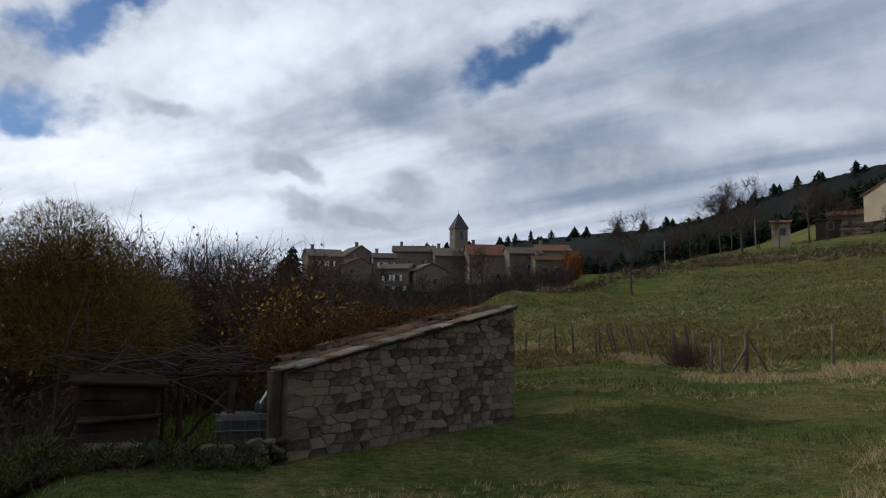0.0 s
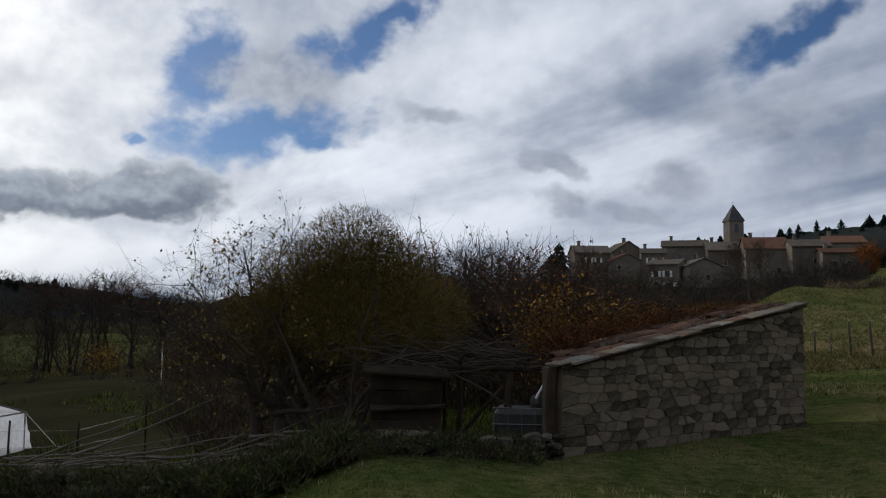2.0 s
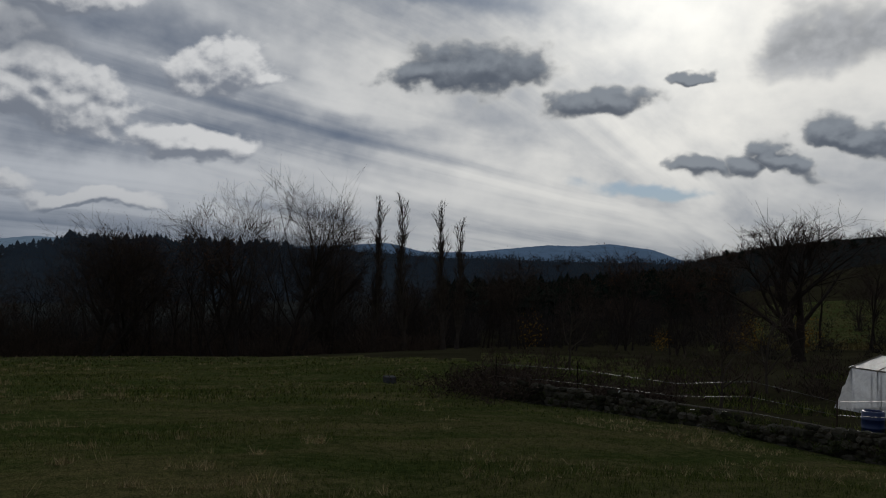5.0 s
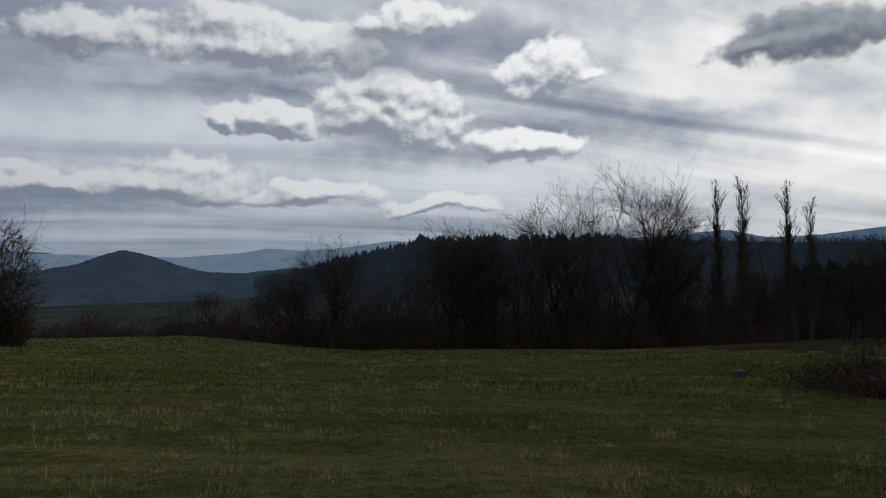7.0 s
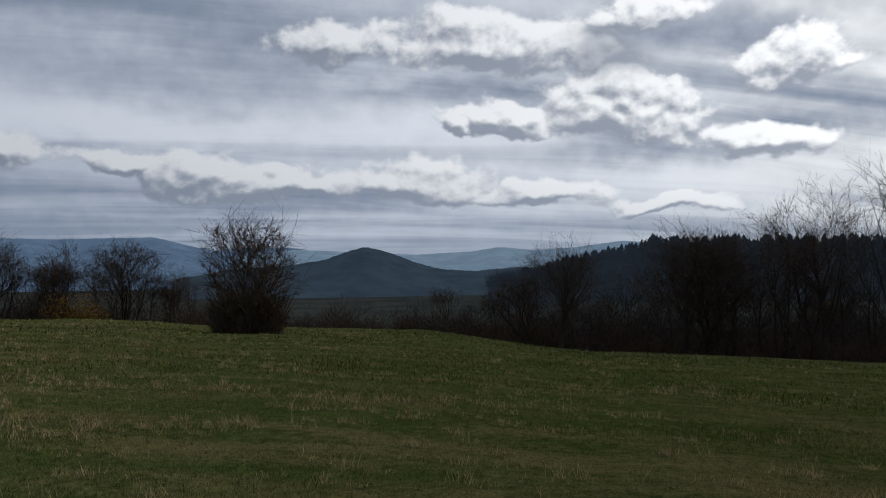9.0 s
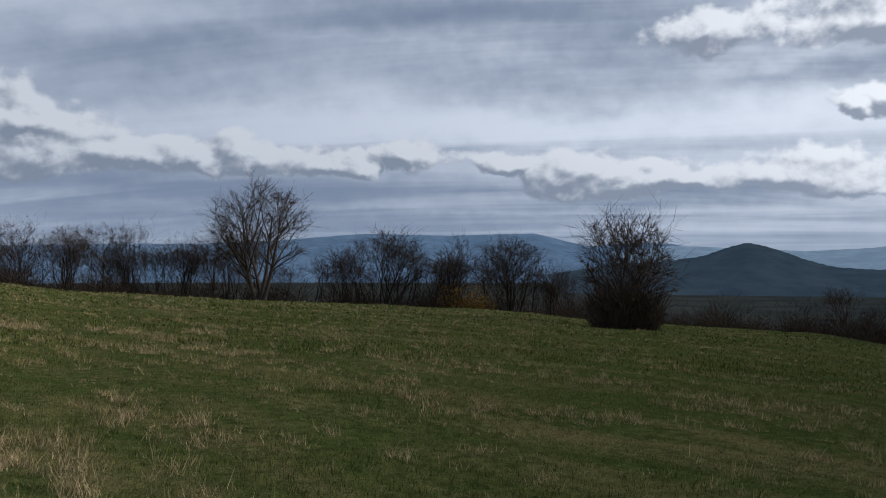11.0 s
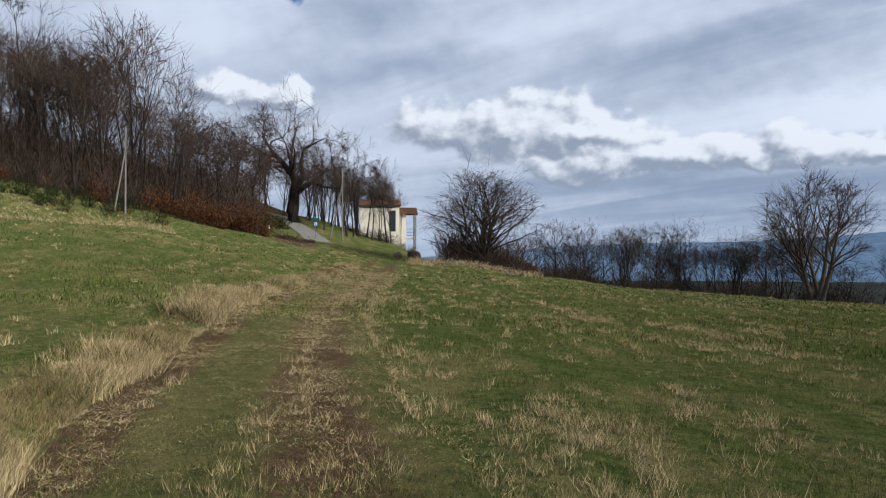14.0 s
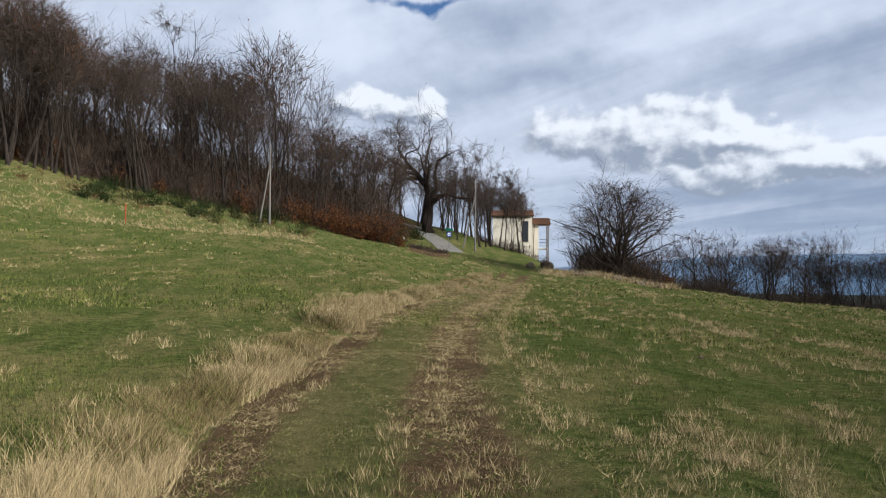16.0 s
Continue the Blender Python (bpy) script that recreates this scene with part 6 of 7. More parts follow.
# ---------- garden trees and thicket ----------
apple = bare_tree("apple_tree", 46, 3.5, 0.78, 0.17, stems=3, fork=0.35, limbs=11, density=0.95, wander=0.2, lift=0.02, rise=0.6, leaves=M_LEAF_OLIVE, leaf_count=6500, leaf_size=0.04, twig_r=0.004, slim=0.5,
                  rounded=False, label="old apple tree with its last withered leaves", category="tree")
stand(apple, 13.2, 14.6, 1.0, 1.0, 1.0, True)


def feathery_bush():
    """A shrub of very fine olive and tawny foliage: stems and a cloud of thin sprays."""
    c = on_ground(9.6, 13.7)
    root = thing("tamarisk_bush", Matrix.Translation(c), "feathery olive and tawny tamarisk bush beside the garden hut", "bush")
    rng = random.Random(8)
    for k in range(11):
        v, f = [], []
        w = k * 2.4
        pts, rad = limb(rng, Vector((0.15 * math.cos(w), 0.15 * math.sin(w), -0.2)), Vector((0.45 * math.cos(w), 0.45 * math.sin(w), 1)), 2.9, 0.05, 0.01, 6, 0.12, 0.02)
        tube(v, f, pts, rad, 5)
        mesh_object("stem", v, f, M_BARK, root)
    g2 = np.random.default_rng(12)
    n = 60000
    d = g2.normal(0, 1, (n, 3))
    d /= np.linalg.norm(d, axis=1, keepdims=True)
    lobes = np.array([[-0.6, 0, 2.6], [0.6, 0.1, 2.7], [0.0, -0.2, 2.0], [-1.2, 0.2, 2.0], [1.25, 0.2, 2.1], [0.1, 0.2, 3.15]])
    p = lobes[g2.integers(0, 6, n)] + d * (g2.random(n) ** 0.45)[:, None] * np.array([0.85, 0.75, 0.72])
    up = d * 0.7 + np.array([0, 0, 0.35]) + g2.normal(0, 0.5, (n, 3))
    up /= np.linalg.norm(up, axis=1, keepdims=True)
    q = p + up * g2.uniform(0.05, 0.17, (n, 1))
    s = np.cross(up, g2.normal(0, 1, (n, 3)))
    s = s / np.linalg.norm(s, axis=1, keepdims=True) * 0.004
    soup("foliage", np.stack([p - s, p + s, q], 1), 3, M_LEAF_OLIVE, root, "fine olive and tawny sprays")


feathery_bush()
thicket = bare_tree("elder_shrub", 42, 4.0, 0.4, 0.028, stems=7, fork=0.08, limbs=6, density=0.62, wander=0.16, lift=0.05, rise=1.0, twig_r=0.006, slim=0.5, leaves=M_LEAF_RUST, leaf_count=420, leaf_size=0.04,
                    label="tangled leafless garden shrub", category="shrub", group="garden shrubs")
golden = bare_tree("golden_shrub", 43, 3.0, 0.5, 0.04, stems=7, fork=0.08, limbs=7, density=0.7, wander=0.16, lift=0.05, rise=1.0, twig_r=0.004, slim=0.4, leaves=M_LEAF_GOLD, leaf_count=3200, leaf_size=0.05,
                   label="garden shrub in golden autumn leaf", category="shrub")
for k, (az, r, h) in enumerate(((2.5, 25, 5.0), (0.0, 26, 4.8), (-2.0, 25, 4.8), (5.4, 27, 5.2), (-4.6, 22, 4.2), (-6.0, 25, 4.4), (-8.2, 26, 3.6), (-10.5, 27, 3.2), (-12.5, 28, 3.0), (1.2, 27, 5.2), (-1.2, 24, 4.8), (7.5, 21, 4.6),
                                (10.5, 22, 4.4), (17.5, 26, 3.6), (-4.4, 17, 3.2), (8.0, 25, 4.8), (-9.4, 20, 2.6), (-14.5, 30, 2.6), (20.5, 30, 2.6))):
    stand(thicket, az, r, h / 4.0, az, 1.25, k == 0)
stand(golden, -5.4, 16.5, 0.9, 0.0, 1.15, True)
stand(golden, -1.0, 27, 0.9, 2.0, 1.0)
small_fruit = bare_tree("fruit_tree", 44, 3.2, 0.42, 0.07, stems=1, fork=0.3, limbs=9, density=0.7, wander=0.18, lift=0.06, twig_r=0.005, slim=0.5, label="small bare fruit tree in the vegetable garden", category="tree", group="garden fruit trees")
stand(small_fruit, 47.3, 27, 1.0, 0.0, 1.0, True)
stand(small_fruit, 57.0, 44, 1.25, 1.0, 1.0)
stand(small_fruit, 44.5, 36, 1.2, 2.0, 1.0)


M_LEAF_BRAMBLE = varied("bramble_leaf", (0.035, 0.018, 0.01), (0.14, 0.075, 0.022), 0.9, 9.0, 0.75, 0.1, by_island=0.8)


def roof_brambles():
    """Arching bramble stems over the shed's roof and the pergola beside it."""
    g2 = random.Random(15)
    v, f = [], []
    for _ in range(240):
        u = g2.random()
        a = on_ground(-4.0 - 14.5 * u, 11.9 + 4.2 * u + g2.uniform(0.2, 2.2))
        a.z = 0.95 + 0.9 * u + g2.uniform(-0.1, 0.1)
        d = Vector((g2.gauss(0, 1), g2.gauss(0, 1), g2.uniform(0.1, 0.75)))
        pts, rad = limb(g2, a, d, g2.uniform(0.5, 1.3), 0.006, 0.003, 6, 0.25, -0.16)
        tube(v, f, pts, rad, 3)
    ob = mesh_object("bramble", v, f, M_HEDGE_RUST)
    tagged(ob, "reddish brambles arching over the shed roof", "bramble", kind="stuff")
    spots = []
    for _ in range(380):
        u = g2.random() ** 1.2
        a = on_ground(-4.5 - 12.5 * u, 12.2 + 4.2 * u + g2.uniform(0.3, 1.8))
        spots.append((a.x, a.y, 0.95 + 0.9 * u, g2.uniform(0.25, 0.6) * (1.2 - 0.7 * u), g2.uniform(0.2, 0.5)))
    scrub("bramble", spots, "brambles and dead stems on the shed roof", M_HEDGE_RUST, 60, 0.008, 16, 0.5)
    v, f = [], []
    for _ in range(110):
        a = on_ground(g2.uniform(-4.5, 5.5), g2.uniform(12.4, 14.6))
        a.z = 0.95 + g2.uniform(-0.12, 0.22)
        pts, rad = limb(g2, a, Vector((g2.choice((-1, 1)), g2.gauss(0, 0.4), g2.gauss(0, 0.12))), g2.uniform(0.7, 2.0), g2.uniform(0.008, 0.022), 0.005, 6, 0.16, -0.01)
        tube(v, f, pts, rad, 4)
    tagged(mesh_object("vine", v, f, M_BARK), "bare tangled vine on the pergola", "vine", kind="stuff")
    leaves = []
    for _ in range(46):
        u = g2.random() ** 1.6
        a = on_ground(-3.8 - 11 * u, 12.6 + 3.6 * u + g2.uniform(0.3, 2.2))
        leaves.append((a.x, a.y, 1.0 + 0.75 * u + g2.uniform(-0.1, 0.35) * (1 - u), g2.uniform(0.3, 0.8) * (1.1 - 0.8 * u), g2.uniform(0.25, 0.55)))
    leafy("bramble", leaves, "golden and rusty bramble leaves over the shed roof", M_LEAF_BRAMBLE, 130, 0.032, 17)


roof_brambles()


# ---------- hut, gate and tank by the shed ----------
def garden_hut():
    c = on_ground(5.3, 12.0, 0.28)
    root = thing("garden_hut", Matrix.Translation(c) @ Matrix.Rotation(radians(6), 4, "Z") @ Matrix.Diagonal((0.84, 0.9, 1, 1)), "small dark weathered plank hut with an overhanging roof", "hut")
    rng = random.Random(2)
    for side, (sx, sy, ln, turn) in enumerate(((0, -0.42, 1.12, 0), (0, 0.42, 1.12, 0), (-0.56, 0, 0.84, 90), (0.56, 0, 0.84, 90))):
        for k in range(6):
            box("plank", (ln + rng.uniform(-0.02, 0.03), 0.022, 0.185), Matrix.Translation((sx, sy, 0.22 + k * 0.19)) @ Matrix.Rotation(radians(turn), 4, "Z") @ Matrix.Rotation(rng.uniform(-0.03, 0.03), 4, "Y")
                @ Matrix.Rotation(rng.uniform(0.02, 0.12), 4, "X"), M_DARK_WOOD, root, bevel=0.004)
    for x in (-0.52, 0.52):
        for y in (-0.38, 0.38):
            box("leg", (0.07, 0.07, 1.35), Matrix.Translation((x, y, 0.55)), M_DARK_WOOD, root)
    box("roof", (1.42, 1.1, 0.04), Matrix.Translation((0, -0.05, 1.32)) @ Matrix.Rotation(0.05, 4, "Y") @ Matrix.Rotation(0.06, 4, "X"), M_DARK_WOOD, root, "overhanging board roof", 0.008)
    box("shelf", (1.2, 0.25, 0.03), Matrix.Translation((0.02, -0.55, 0.86)) @ Matrix.Rotation(-0.05, 4, "Y"), M_DARK_WOOD, root)


garden_hut()


def wooden_gate():
    a, b = on_ground(1.75, 12.5), on_ground(-1.1, 12.7)
    mid = (a + b) / 2
    root = thing("garden_gate", Matrix.Translation(mid), "rough pole gate frame with a diagonal brace", "gate")
    for k, (p, top, lean, r) in enumerate(((a, 1.25, 0.02, 0.045), (b, 1.2, 0.16, 0.06), (a.lerp(b, -0.33), 1.05, 0.0, 0.025))):
        foot = p - mid - Vector((0, 0, 0.25))
        rod("post", foot, foot + Vector((lean, 0, top + 0.25)), r, M_DARK_WOOD, root, bend=0.015, seed=k)
    rod("brace", a - mid + Vector((0.02, -0.03, 0.1)), b - mid + Vector((0.02, -0.03, 0.85)), 0.03, M_DARK_WOOD, root, bend=0.01, seed=5)
    rod("rail", a - mid + Vector((-0.3, -0.02, 1.1)), b - mid + Vector((0.3, -0.02, 1.08)), 0.035, M_DARK_WOOD, root, bend=0.02, seed=6)


wooden_gate()
M_TANK = varied("grimy_plastic", (0.03, 0.028, 0.025), (0.075, 0.07, 0.062), 2.0, 10.0, 0.5, 0.1, spec=0.3)
M_STEEL = varied("dull_steel", (0.08, 0.08, 0.085), (0.18, 0.18, 0.18), 3.0, 30.0, 0.55, 0.2, metal=0.6, spec=0.4)
M_WHITE_PAINT = varied("white_paint", (0.62, 0.61, 0.58), (0.80, 0.79, 0.76), 3.0, 30.0, 0.6, 0.1)


def water_tank():
    c = on_ground(-2.9, 12.9)
    root = thing("water_tank", Matrix.Translation(c) @ Matrix.Rotation(radians(-3), 4, "Z"), "grimy grey plastic water tank in a dark wire cage", "water tank")
    box("tank", (1.0, 0.8, 0.42), Matrix.Translation((0, 0, 0.34)), M_TANK, root, bevel=0.06)
    for k in range(6):
        rod("cage_bar", (-0.5 + k * 0.2, -0.43, 0.1), (-0.5 + k * 0.2, -0.43, 0.6), 0.009, M_STEEL, root)
    for z in (0.12, 0.35, 0.58):
        rod("cage_bar", (-0.53, -0.44, z), (0.53, -0.44, z), 0.011, M_STEEL, root)
    box("pallet", (1.1, 0.9, 0.12), Matrix.Translation((0, 0, 0.05)), M_WEATHERED, root, bevel=0.01)
    p = on_ground(-4.1, 12.3)
    pipe = rod("white_pipe", (p.x - 0.16, p.y, 0.50), (p.x + 0.10, p.y + 0.1, 0.93), 0.02, M_WHITE_PAINT)
    tagged(pipe, "short white pipe leaning on the tank", "pipe")
    bm = bmesh.new()
    bmesh.ops.create_uvsphere(bm, u_segments=14, v_segments=8, radius=0.11)
    bucket = part("plastic_bucket", bm, M_TANK)
    for vert in bucket.data.vertices:
        vert.co.z = max(vert.co.z, -0.07) * 1.2
    bucket.location = c + Vector((0.12, -0.1, 0.63))
    tagged(bucket, "pale upturned plastic bucket on the tank", "bucket")


water_tank()


# ---------- vegetable garden ----------
def film_material():
    mat, n, shader, where = material("greenhouse_film", 0.32, 0.0, 0.5)
    crease = n.noise(where, 3.0, 6.0, 0.7, 1.5)
    n.link(shader.inputs["Base Color"], n.mix(n.step(crease, 0.3, 0.7), (0.22, 0.24, 0.27), (0.72, 0.74, 0.77)))
    bump(n, shader, crease, 0.8, 0.05)
    out = n.tree.nodes["Material Output"] if "Material Output" in n.tree.nodes else [k for k in n.tree.nodes if k.type == "OUTPUT_MATERIAL"][0]
    glow = n.add("ShaderNodeBsdfTranslucent")
    glow.inputs["Color"].default_value = (0.72, 0.75, 0.8, 1)
    clear = n.add("ShaderNodeBsdfTransparent")
    one, two = n.add("ShaderNodeMixShader"), n.add("ShaderNodeMixShader")
    one.inputs[0].default_value = 0.6
    n.tree.links.new(shader.outputs[0], one.inputs[1])
    n.tree.links.new(glow.outputs[0], one.inputs[2])
    two.inputs[0].default_value = 0.42
    n.tree.links.new(one.outputs[0], two.inputs[1])
    n.tree.links.new(clear.outputs[0], two.inputs[2])
    n.tree.links.new(two.outputs[0], out.inputs["Surface"])
    return mat


M_FILM = film_material()


def sheet_between(name, a, b, c, d, mat, parent, label="", nu=40, nv=10, wave=0.03, slant=1.2):
    """A creased sheet spanned by the corners a b (bottom) and c d (top)."""
    a, b, c, d = (Vector(p) for p in (a, b, c, d))
    normal = (b - a).cross(c - a).normalized()
    verts, faces = [], []
    for j in range(nv + 1):
        for i in range(nu + 1):
            u, v = i / nu, j / nv
            p = a.lerp(b, u).lerp(c.lerp(d, u), v)
            edge = min(1.0, 4 * v, 4 * (1 - v))
            w = math.sin((u * 9 + v * slant + 0.4 * math.sin(u * 17)) * 6.283) * 0.6 + math.sin((u * 23 + v * slant * 1.7 + 0.3 * math.sin(u * 31)) * 6.283 + 1) * 0.4
            verts.append(p + normal * w * wave * edge)
    for j in range(nv):
        for i in range(nu):
            k = j * (nu + 1) + i
            faces.append((k, k + 1, k + nu + 2, k + nu + 1))
    return mesh_object(name, verts, faces, mat, parent, label, smooth=True)


def greenhouse():
    z0 = float(ground_height(-16.5, 24.2)) - 0.05
    root = thing("polythene_greenhouse", Matrix.Translation((-16.7, 24.35, z0)) @ Matrix.Rotation(radians(-4), 4, "Z"), "home-made greenhouse of poles and creased clear plastic film", "greenhouse")
    l, w, e, h, flare = 2.5, 1.3, 1.34, 1.70, 0.35
    sheet_between("side_film", (-l - 0.35, -w - flare, 0), (l, -w - 0.12, 0), (-l, -w, e), (l, -w, e), M_FILM, root, "creased plastic side", 60, 10, 0.05, 2.6)
    sheet_between("side_film", (l + 0.1, w + flare, 0), (-l - 0.3, w + flare, 0), (l, w, e), (-l, w, e), M_FILM, root, "creased plastic side", 60, 10, 0.05, 2.6)
    sheet_between("roof_film", (-l - 0.1, -w - 0.03, e), (l + 0.05, -w - 0.03, e), (-l, 0, h), (l, 0, h), M_FILM, root, "bright stretched plastic roof", 36, 6, 0.012)
    sheet_between("roof_film", (l + 0.05, w + 0.03, e), (-l - 0.1, w + 0.03, e), (l, 0, h), (-l, 0, h), M_FILM, root, "bright stretched plastic roof", 36, 6, 0.012)
    for x, s in ((l, 1), (-l - 0.02, -1)):
        sheet_between("end_film", (x + 0.06 * s, -w, 0), (x + 0.06 * s, w, 0), (x, -w, e), (x, w, e), M_FILM, root, "plastic end wall", 14, 6, 0.012)
        mesh_object("gable_film", [(x, -w, e), (x, w, e), (x, 0, h)], [(0, 1, 2)], M_FILM, root)
        for y, top in ((-w, e), (0, h), (w, e), (-0.42, e + 0.1)):
            rod("frame_post", (x, y, -0.1), (x, y, top), 0.028, M_WEATHERED, root)
        rod("rafter", (x, -w, e), (x, 0, h), 0.025, M_WEATHERED, root)
        rod("rafter", (x, w, e), (x, 0, h), 0.025, M_WEATHERED, root)
        rod("tie_beam", (x, -w, e), (x, w, e), 0.022, M_WEATHERED, root)
    for y, z in ((0, h - 0.02), (-w, e), (w, e)):
        rod("purlin", (-l, y, z), (l, y, z), 0.025, M_WEATHERED, root)
    for k in range(1, 5):
        x = -l + k * 1.0
        for y in (-w, w):
            rod("frame_post", (x, y, -0.1), (x, y, e), 0.025, M_WEATHERED, root)
        rod("rafter", (x, -w, e), (x, 0, h), 0.02, M_WEATHERED, root)
    rod("guy_rope", (l, w, e), (l + 0.9, w + 0.6, 0.05), 0.012, M_WHITE_PAINT, root, "pale taut rope")


greenhouse()
M_BLUE = varied("blue_plastic", (0.006, 0.016, 0.06), (0.014, 0.035, 0.12), 2.0, 20.0, 0.45, 0.1, spec=0.4)


def water_drum(x, y):
    z = float(ground_height(x, y))
    root = thing("blue_drum", Matrix.Translation((x, y, z)) @ Matrix.Diagonal((1, 1, 0.75, 1)), "blue plastic rainwater drum", "drum", "blue drums by the greenhouse")
    rings = ((0.26, -0.03), (0.28, 0.03), (0.285, 0.27), (0.30, 0.29), (0.285, 0.31), (0.285, 0.57), (0.30, 0.59), (0.285, 0.61), (0.28, 0.84), (0.25, 0.88), (0.24, 0.88), (0.24, 0.80))
    v = [(r * math.cos(k * math.pi / 10), r * math.sin(k * math.pi / 10), h) for r, h in rings for k in range(20)]
    f = [(j * 20 + k, j * 20 + (k + 1) % 20, (j + 1) * 20 + (k + 1) % 20, (j + 1) * 20 + k) for j in range(len(rings) - 1) for k in range(20)]
    mesh_object("barrel", v, f, M_BLUE, root, smooth=True)
    top = [(0.24 * math.cos(k * math.pi / 10), 0.24 * math.sin(k * math.pi / 10), 0.8) for k in range(20)]
    mesh_object("lid", top, [tuple(range(20))], M_BLUE, root)


water_drum(-15.75, 19.75)
water_drum(-15.1, 20.05)


def garden_fence():
    """Thin posts and sagging wires behind the wall."""
    spots = ((62, 27), (56.5, 25.5), (50.1, 25.1), (45.5, 24.6), (40.6, 24.3), (36.4, 22.8), (35.2, 24.1), (33.2, 23.8), (29.8, 22.8), (26.0, 22.0), (22.0, 21.0))
    a = on_ground(*spots[0])
    root = thing("garden_fence", Matrix.Translation(a), "sagging wire fence on thin dark posts round the garden", "fence")
    tops = []
    for k, (az, r) in enumerate(spots):
        p = on_ground(az, r, 0.3) - a
        h = 1.55 + 0.15 * math.sin(k * 2.7)
        rod("post", p, p + Vector((0.03 * math.sin(k * 5), 0.02, h)), 0.024, M_DARK_WOOD, root, seed=k, bend=0.008)
        tops.append((p, h))
    for (p, h), (q2, h2) in zip(tops, tops[1:]):
        for f2 in (0.35, 0.6, 0.85):
            rod("wire", p + Vector((0, 0, h * f2)), q2 + Vector((0, 0, h2 * f2)), 0.004, M_STEEL, root, sides=3)
    # diagonal netting in front of the greenhouse
    v, f = [], []
    (p, h), (q2, h2) = tops[6], tops[8]
    for k in range(-14, 46):
        for s in (1, -1):
            u0, u1 = k / 46, (k + 14 * s) / 46
            if s < 0:
                u0, u1 = (k + 14) / 46, k / 46
            if min(u0, u1) < 0 or max(u0, u1) > 1:
                continue
            tube(v, f, [p.lerp(q2, u0) + Vector((0, 0, 0.35)), p.lerp(q2, u1) + Vector((0, 0, 1.35))], [0.003, 0.003], 3)
    mesh_object("netting", v, f, M_STEEL, root, "diamond wire netting")


garden_fence()


def brush_pile():
    c = on_ground(23, 15.0)
    root = thing("brush_pile", Matrix.Translation(c), "long pruned branches piled behind the garden wall", "branches")
    rng = random.Random(20)
    for k in range(46):
        az = rng.uniform(13, 32)
        r = float(np.interp(az, (13, 20, 28, 34), (12.6, 13.6, 15.6, 17.6))) + rng.uniform(-0.3, 1.2)
        a = on_ground(az, r) + Vector((0, 0, rng.uniform(0.35, 0.75)))
        d = Vector((math.cos(radians(24)) + rng.gauss(0, 0.15), 0.35 + rng.gauss(0, 0.2), rng.uniform(-0.05, 0.25)))
        pts, rad = limb(rng, a - c, d, rng.uniform(1.2, 3.0), rng.uniform(0.012, 0.03), 0.006, 6, 0.07, 0.0)
        v, f = [], []
        tube(v, f, pts, rad, 4)
        mesh_object("branch", v, f, M_PALE_BARK, root, smooth=True)


brush_pile()
for k, (az0, r0, az1, r1) in enumerate(((50, 21.6, 45.5, 21.2), (43, 20.6, 38, 19.2), (36.5, 18.6, 31, 19.0), (60, 26.4, 56, 25.0))):
    a, b = on_ground(az0, r0) + Vector((0, 0, 0.5)), on_ground(az1, r1) + Vector((0, 0, 0.5))
    tagged(rod("wall_pole", a, b, 0.025, M_PALE_BARK, bend=0.05, seed=k), "long pale pole lying on the garden wall", "pole", "poles on the wall")
# rank growth over the wall, garden beds
g3 = np.random.default_rng(30)
M_WEED = varied("weed_leaf", (0.022, 0.03, 0.012), (0.085, 0.095, 0.035), 0.8, 9.0, 0.8, 0.1, by_island=0.6)
az = np.concatenate([g3.uniform(-3.5, 30, 2600), g3.uniform(30, 63, 900)])
rr = np.interp(az, [p[0] for p in WALL_LINE], [p[1] for p in WALL_LINE]) + g3.normal(0.15, 0.35, len(az))
rx, ry = -rr * np.sin(np.radians(az)), rr * np.cos(np.radians(az))
spots = np.stack([rx, ry, ground_height(rx, ry) + g3.uniform(0, 0.35, len(az)) * np.where(az < 9, 0.5, 1.0), g3.uniform(0.12, 0.42, len(az)) * np.where(az < 9, 0.5, np.where(az < 30, 1.2, 0.7)), g3.uniform(0.1, 0.3, len(az))], -1)
scrub("wall_weeds", spots[::2], "rank green weeds and ivy over the wall", M_WEED, 40, 0.010, 31, 0.7)
scrub("wall_weeds", spots[1::2], "dead brown stalks along the wall", M_HEDGE, 22, 0.008, 32, 0.9)
gaz, gr2 = g3.uniform(-3, 62, 9000), None
gr2 = np.interp(gaz, [p[0] for p in WALL_LINE], [p[1] for p in WALL_LINE]) + 0.8 + g3.random(9000) ** 0.8 * 30
bx, by = -gr2 * np.sin(np.radians(gaz)), gr2 * np.cos(np.radians(gaz))
keep = (field_noise(bx, by, 0.5, 33) > 0.0) & ~((bx > -20) & (bx < -13.5) & (by > 22.5) & (by < 26.5))
blades("garden_grass", bx[keep], by[keep], g3.uniform(0.1, 0.35, keep.sum()), np.full(keep.sum(), 0.02), 6, 0.4, M_GRASS, "rough grass between the garden beds", 34)
lawn_az, lawn_r = g3.uniform(-4, 4, 2500), g3.uniform(13.5, 26, 2500)
blades("garden_grass", -lawn_r * np.sin(np.radians(lawn_az)), lawn_r * np.cos(np.radians(lawn_az)), g3.uniform(0.06, 0.16, 2500), np.full(2500, 0.016), 7, 0.35, M_GRASS, "bright lawn behind the gate", 35)
paz, pr = g3.uniform(12, 47, 14000), 85 + 170 * g3.random(14000) ** 1.3
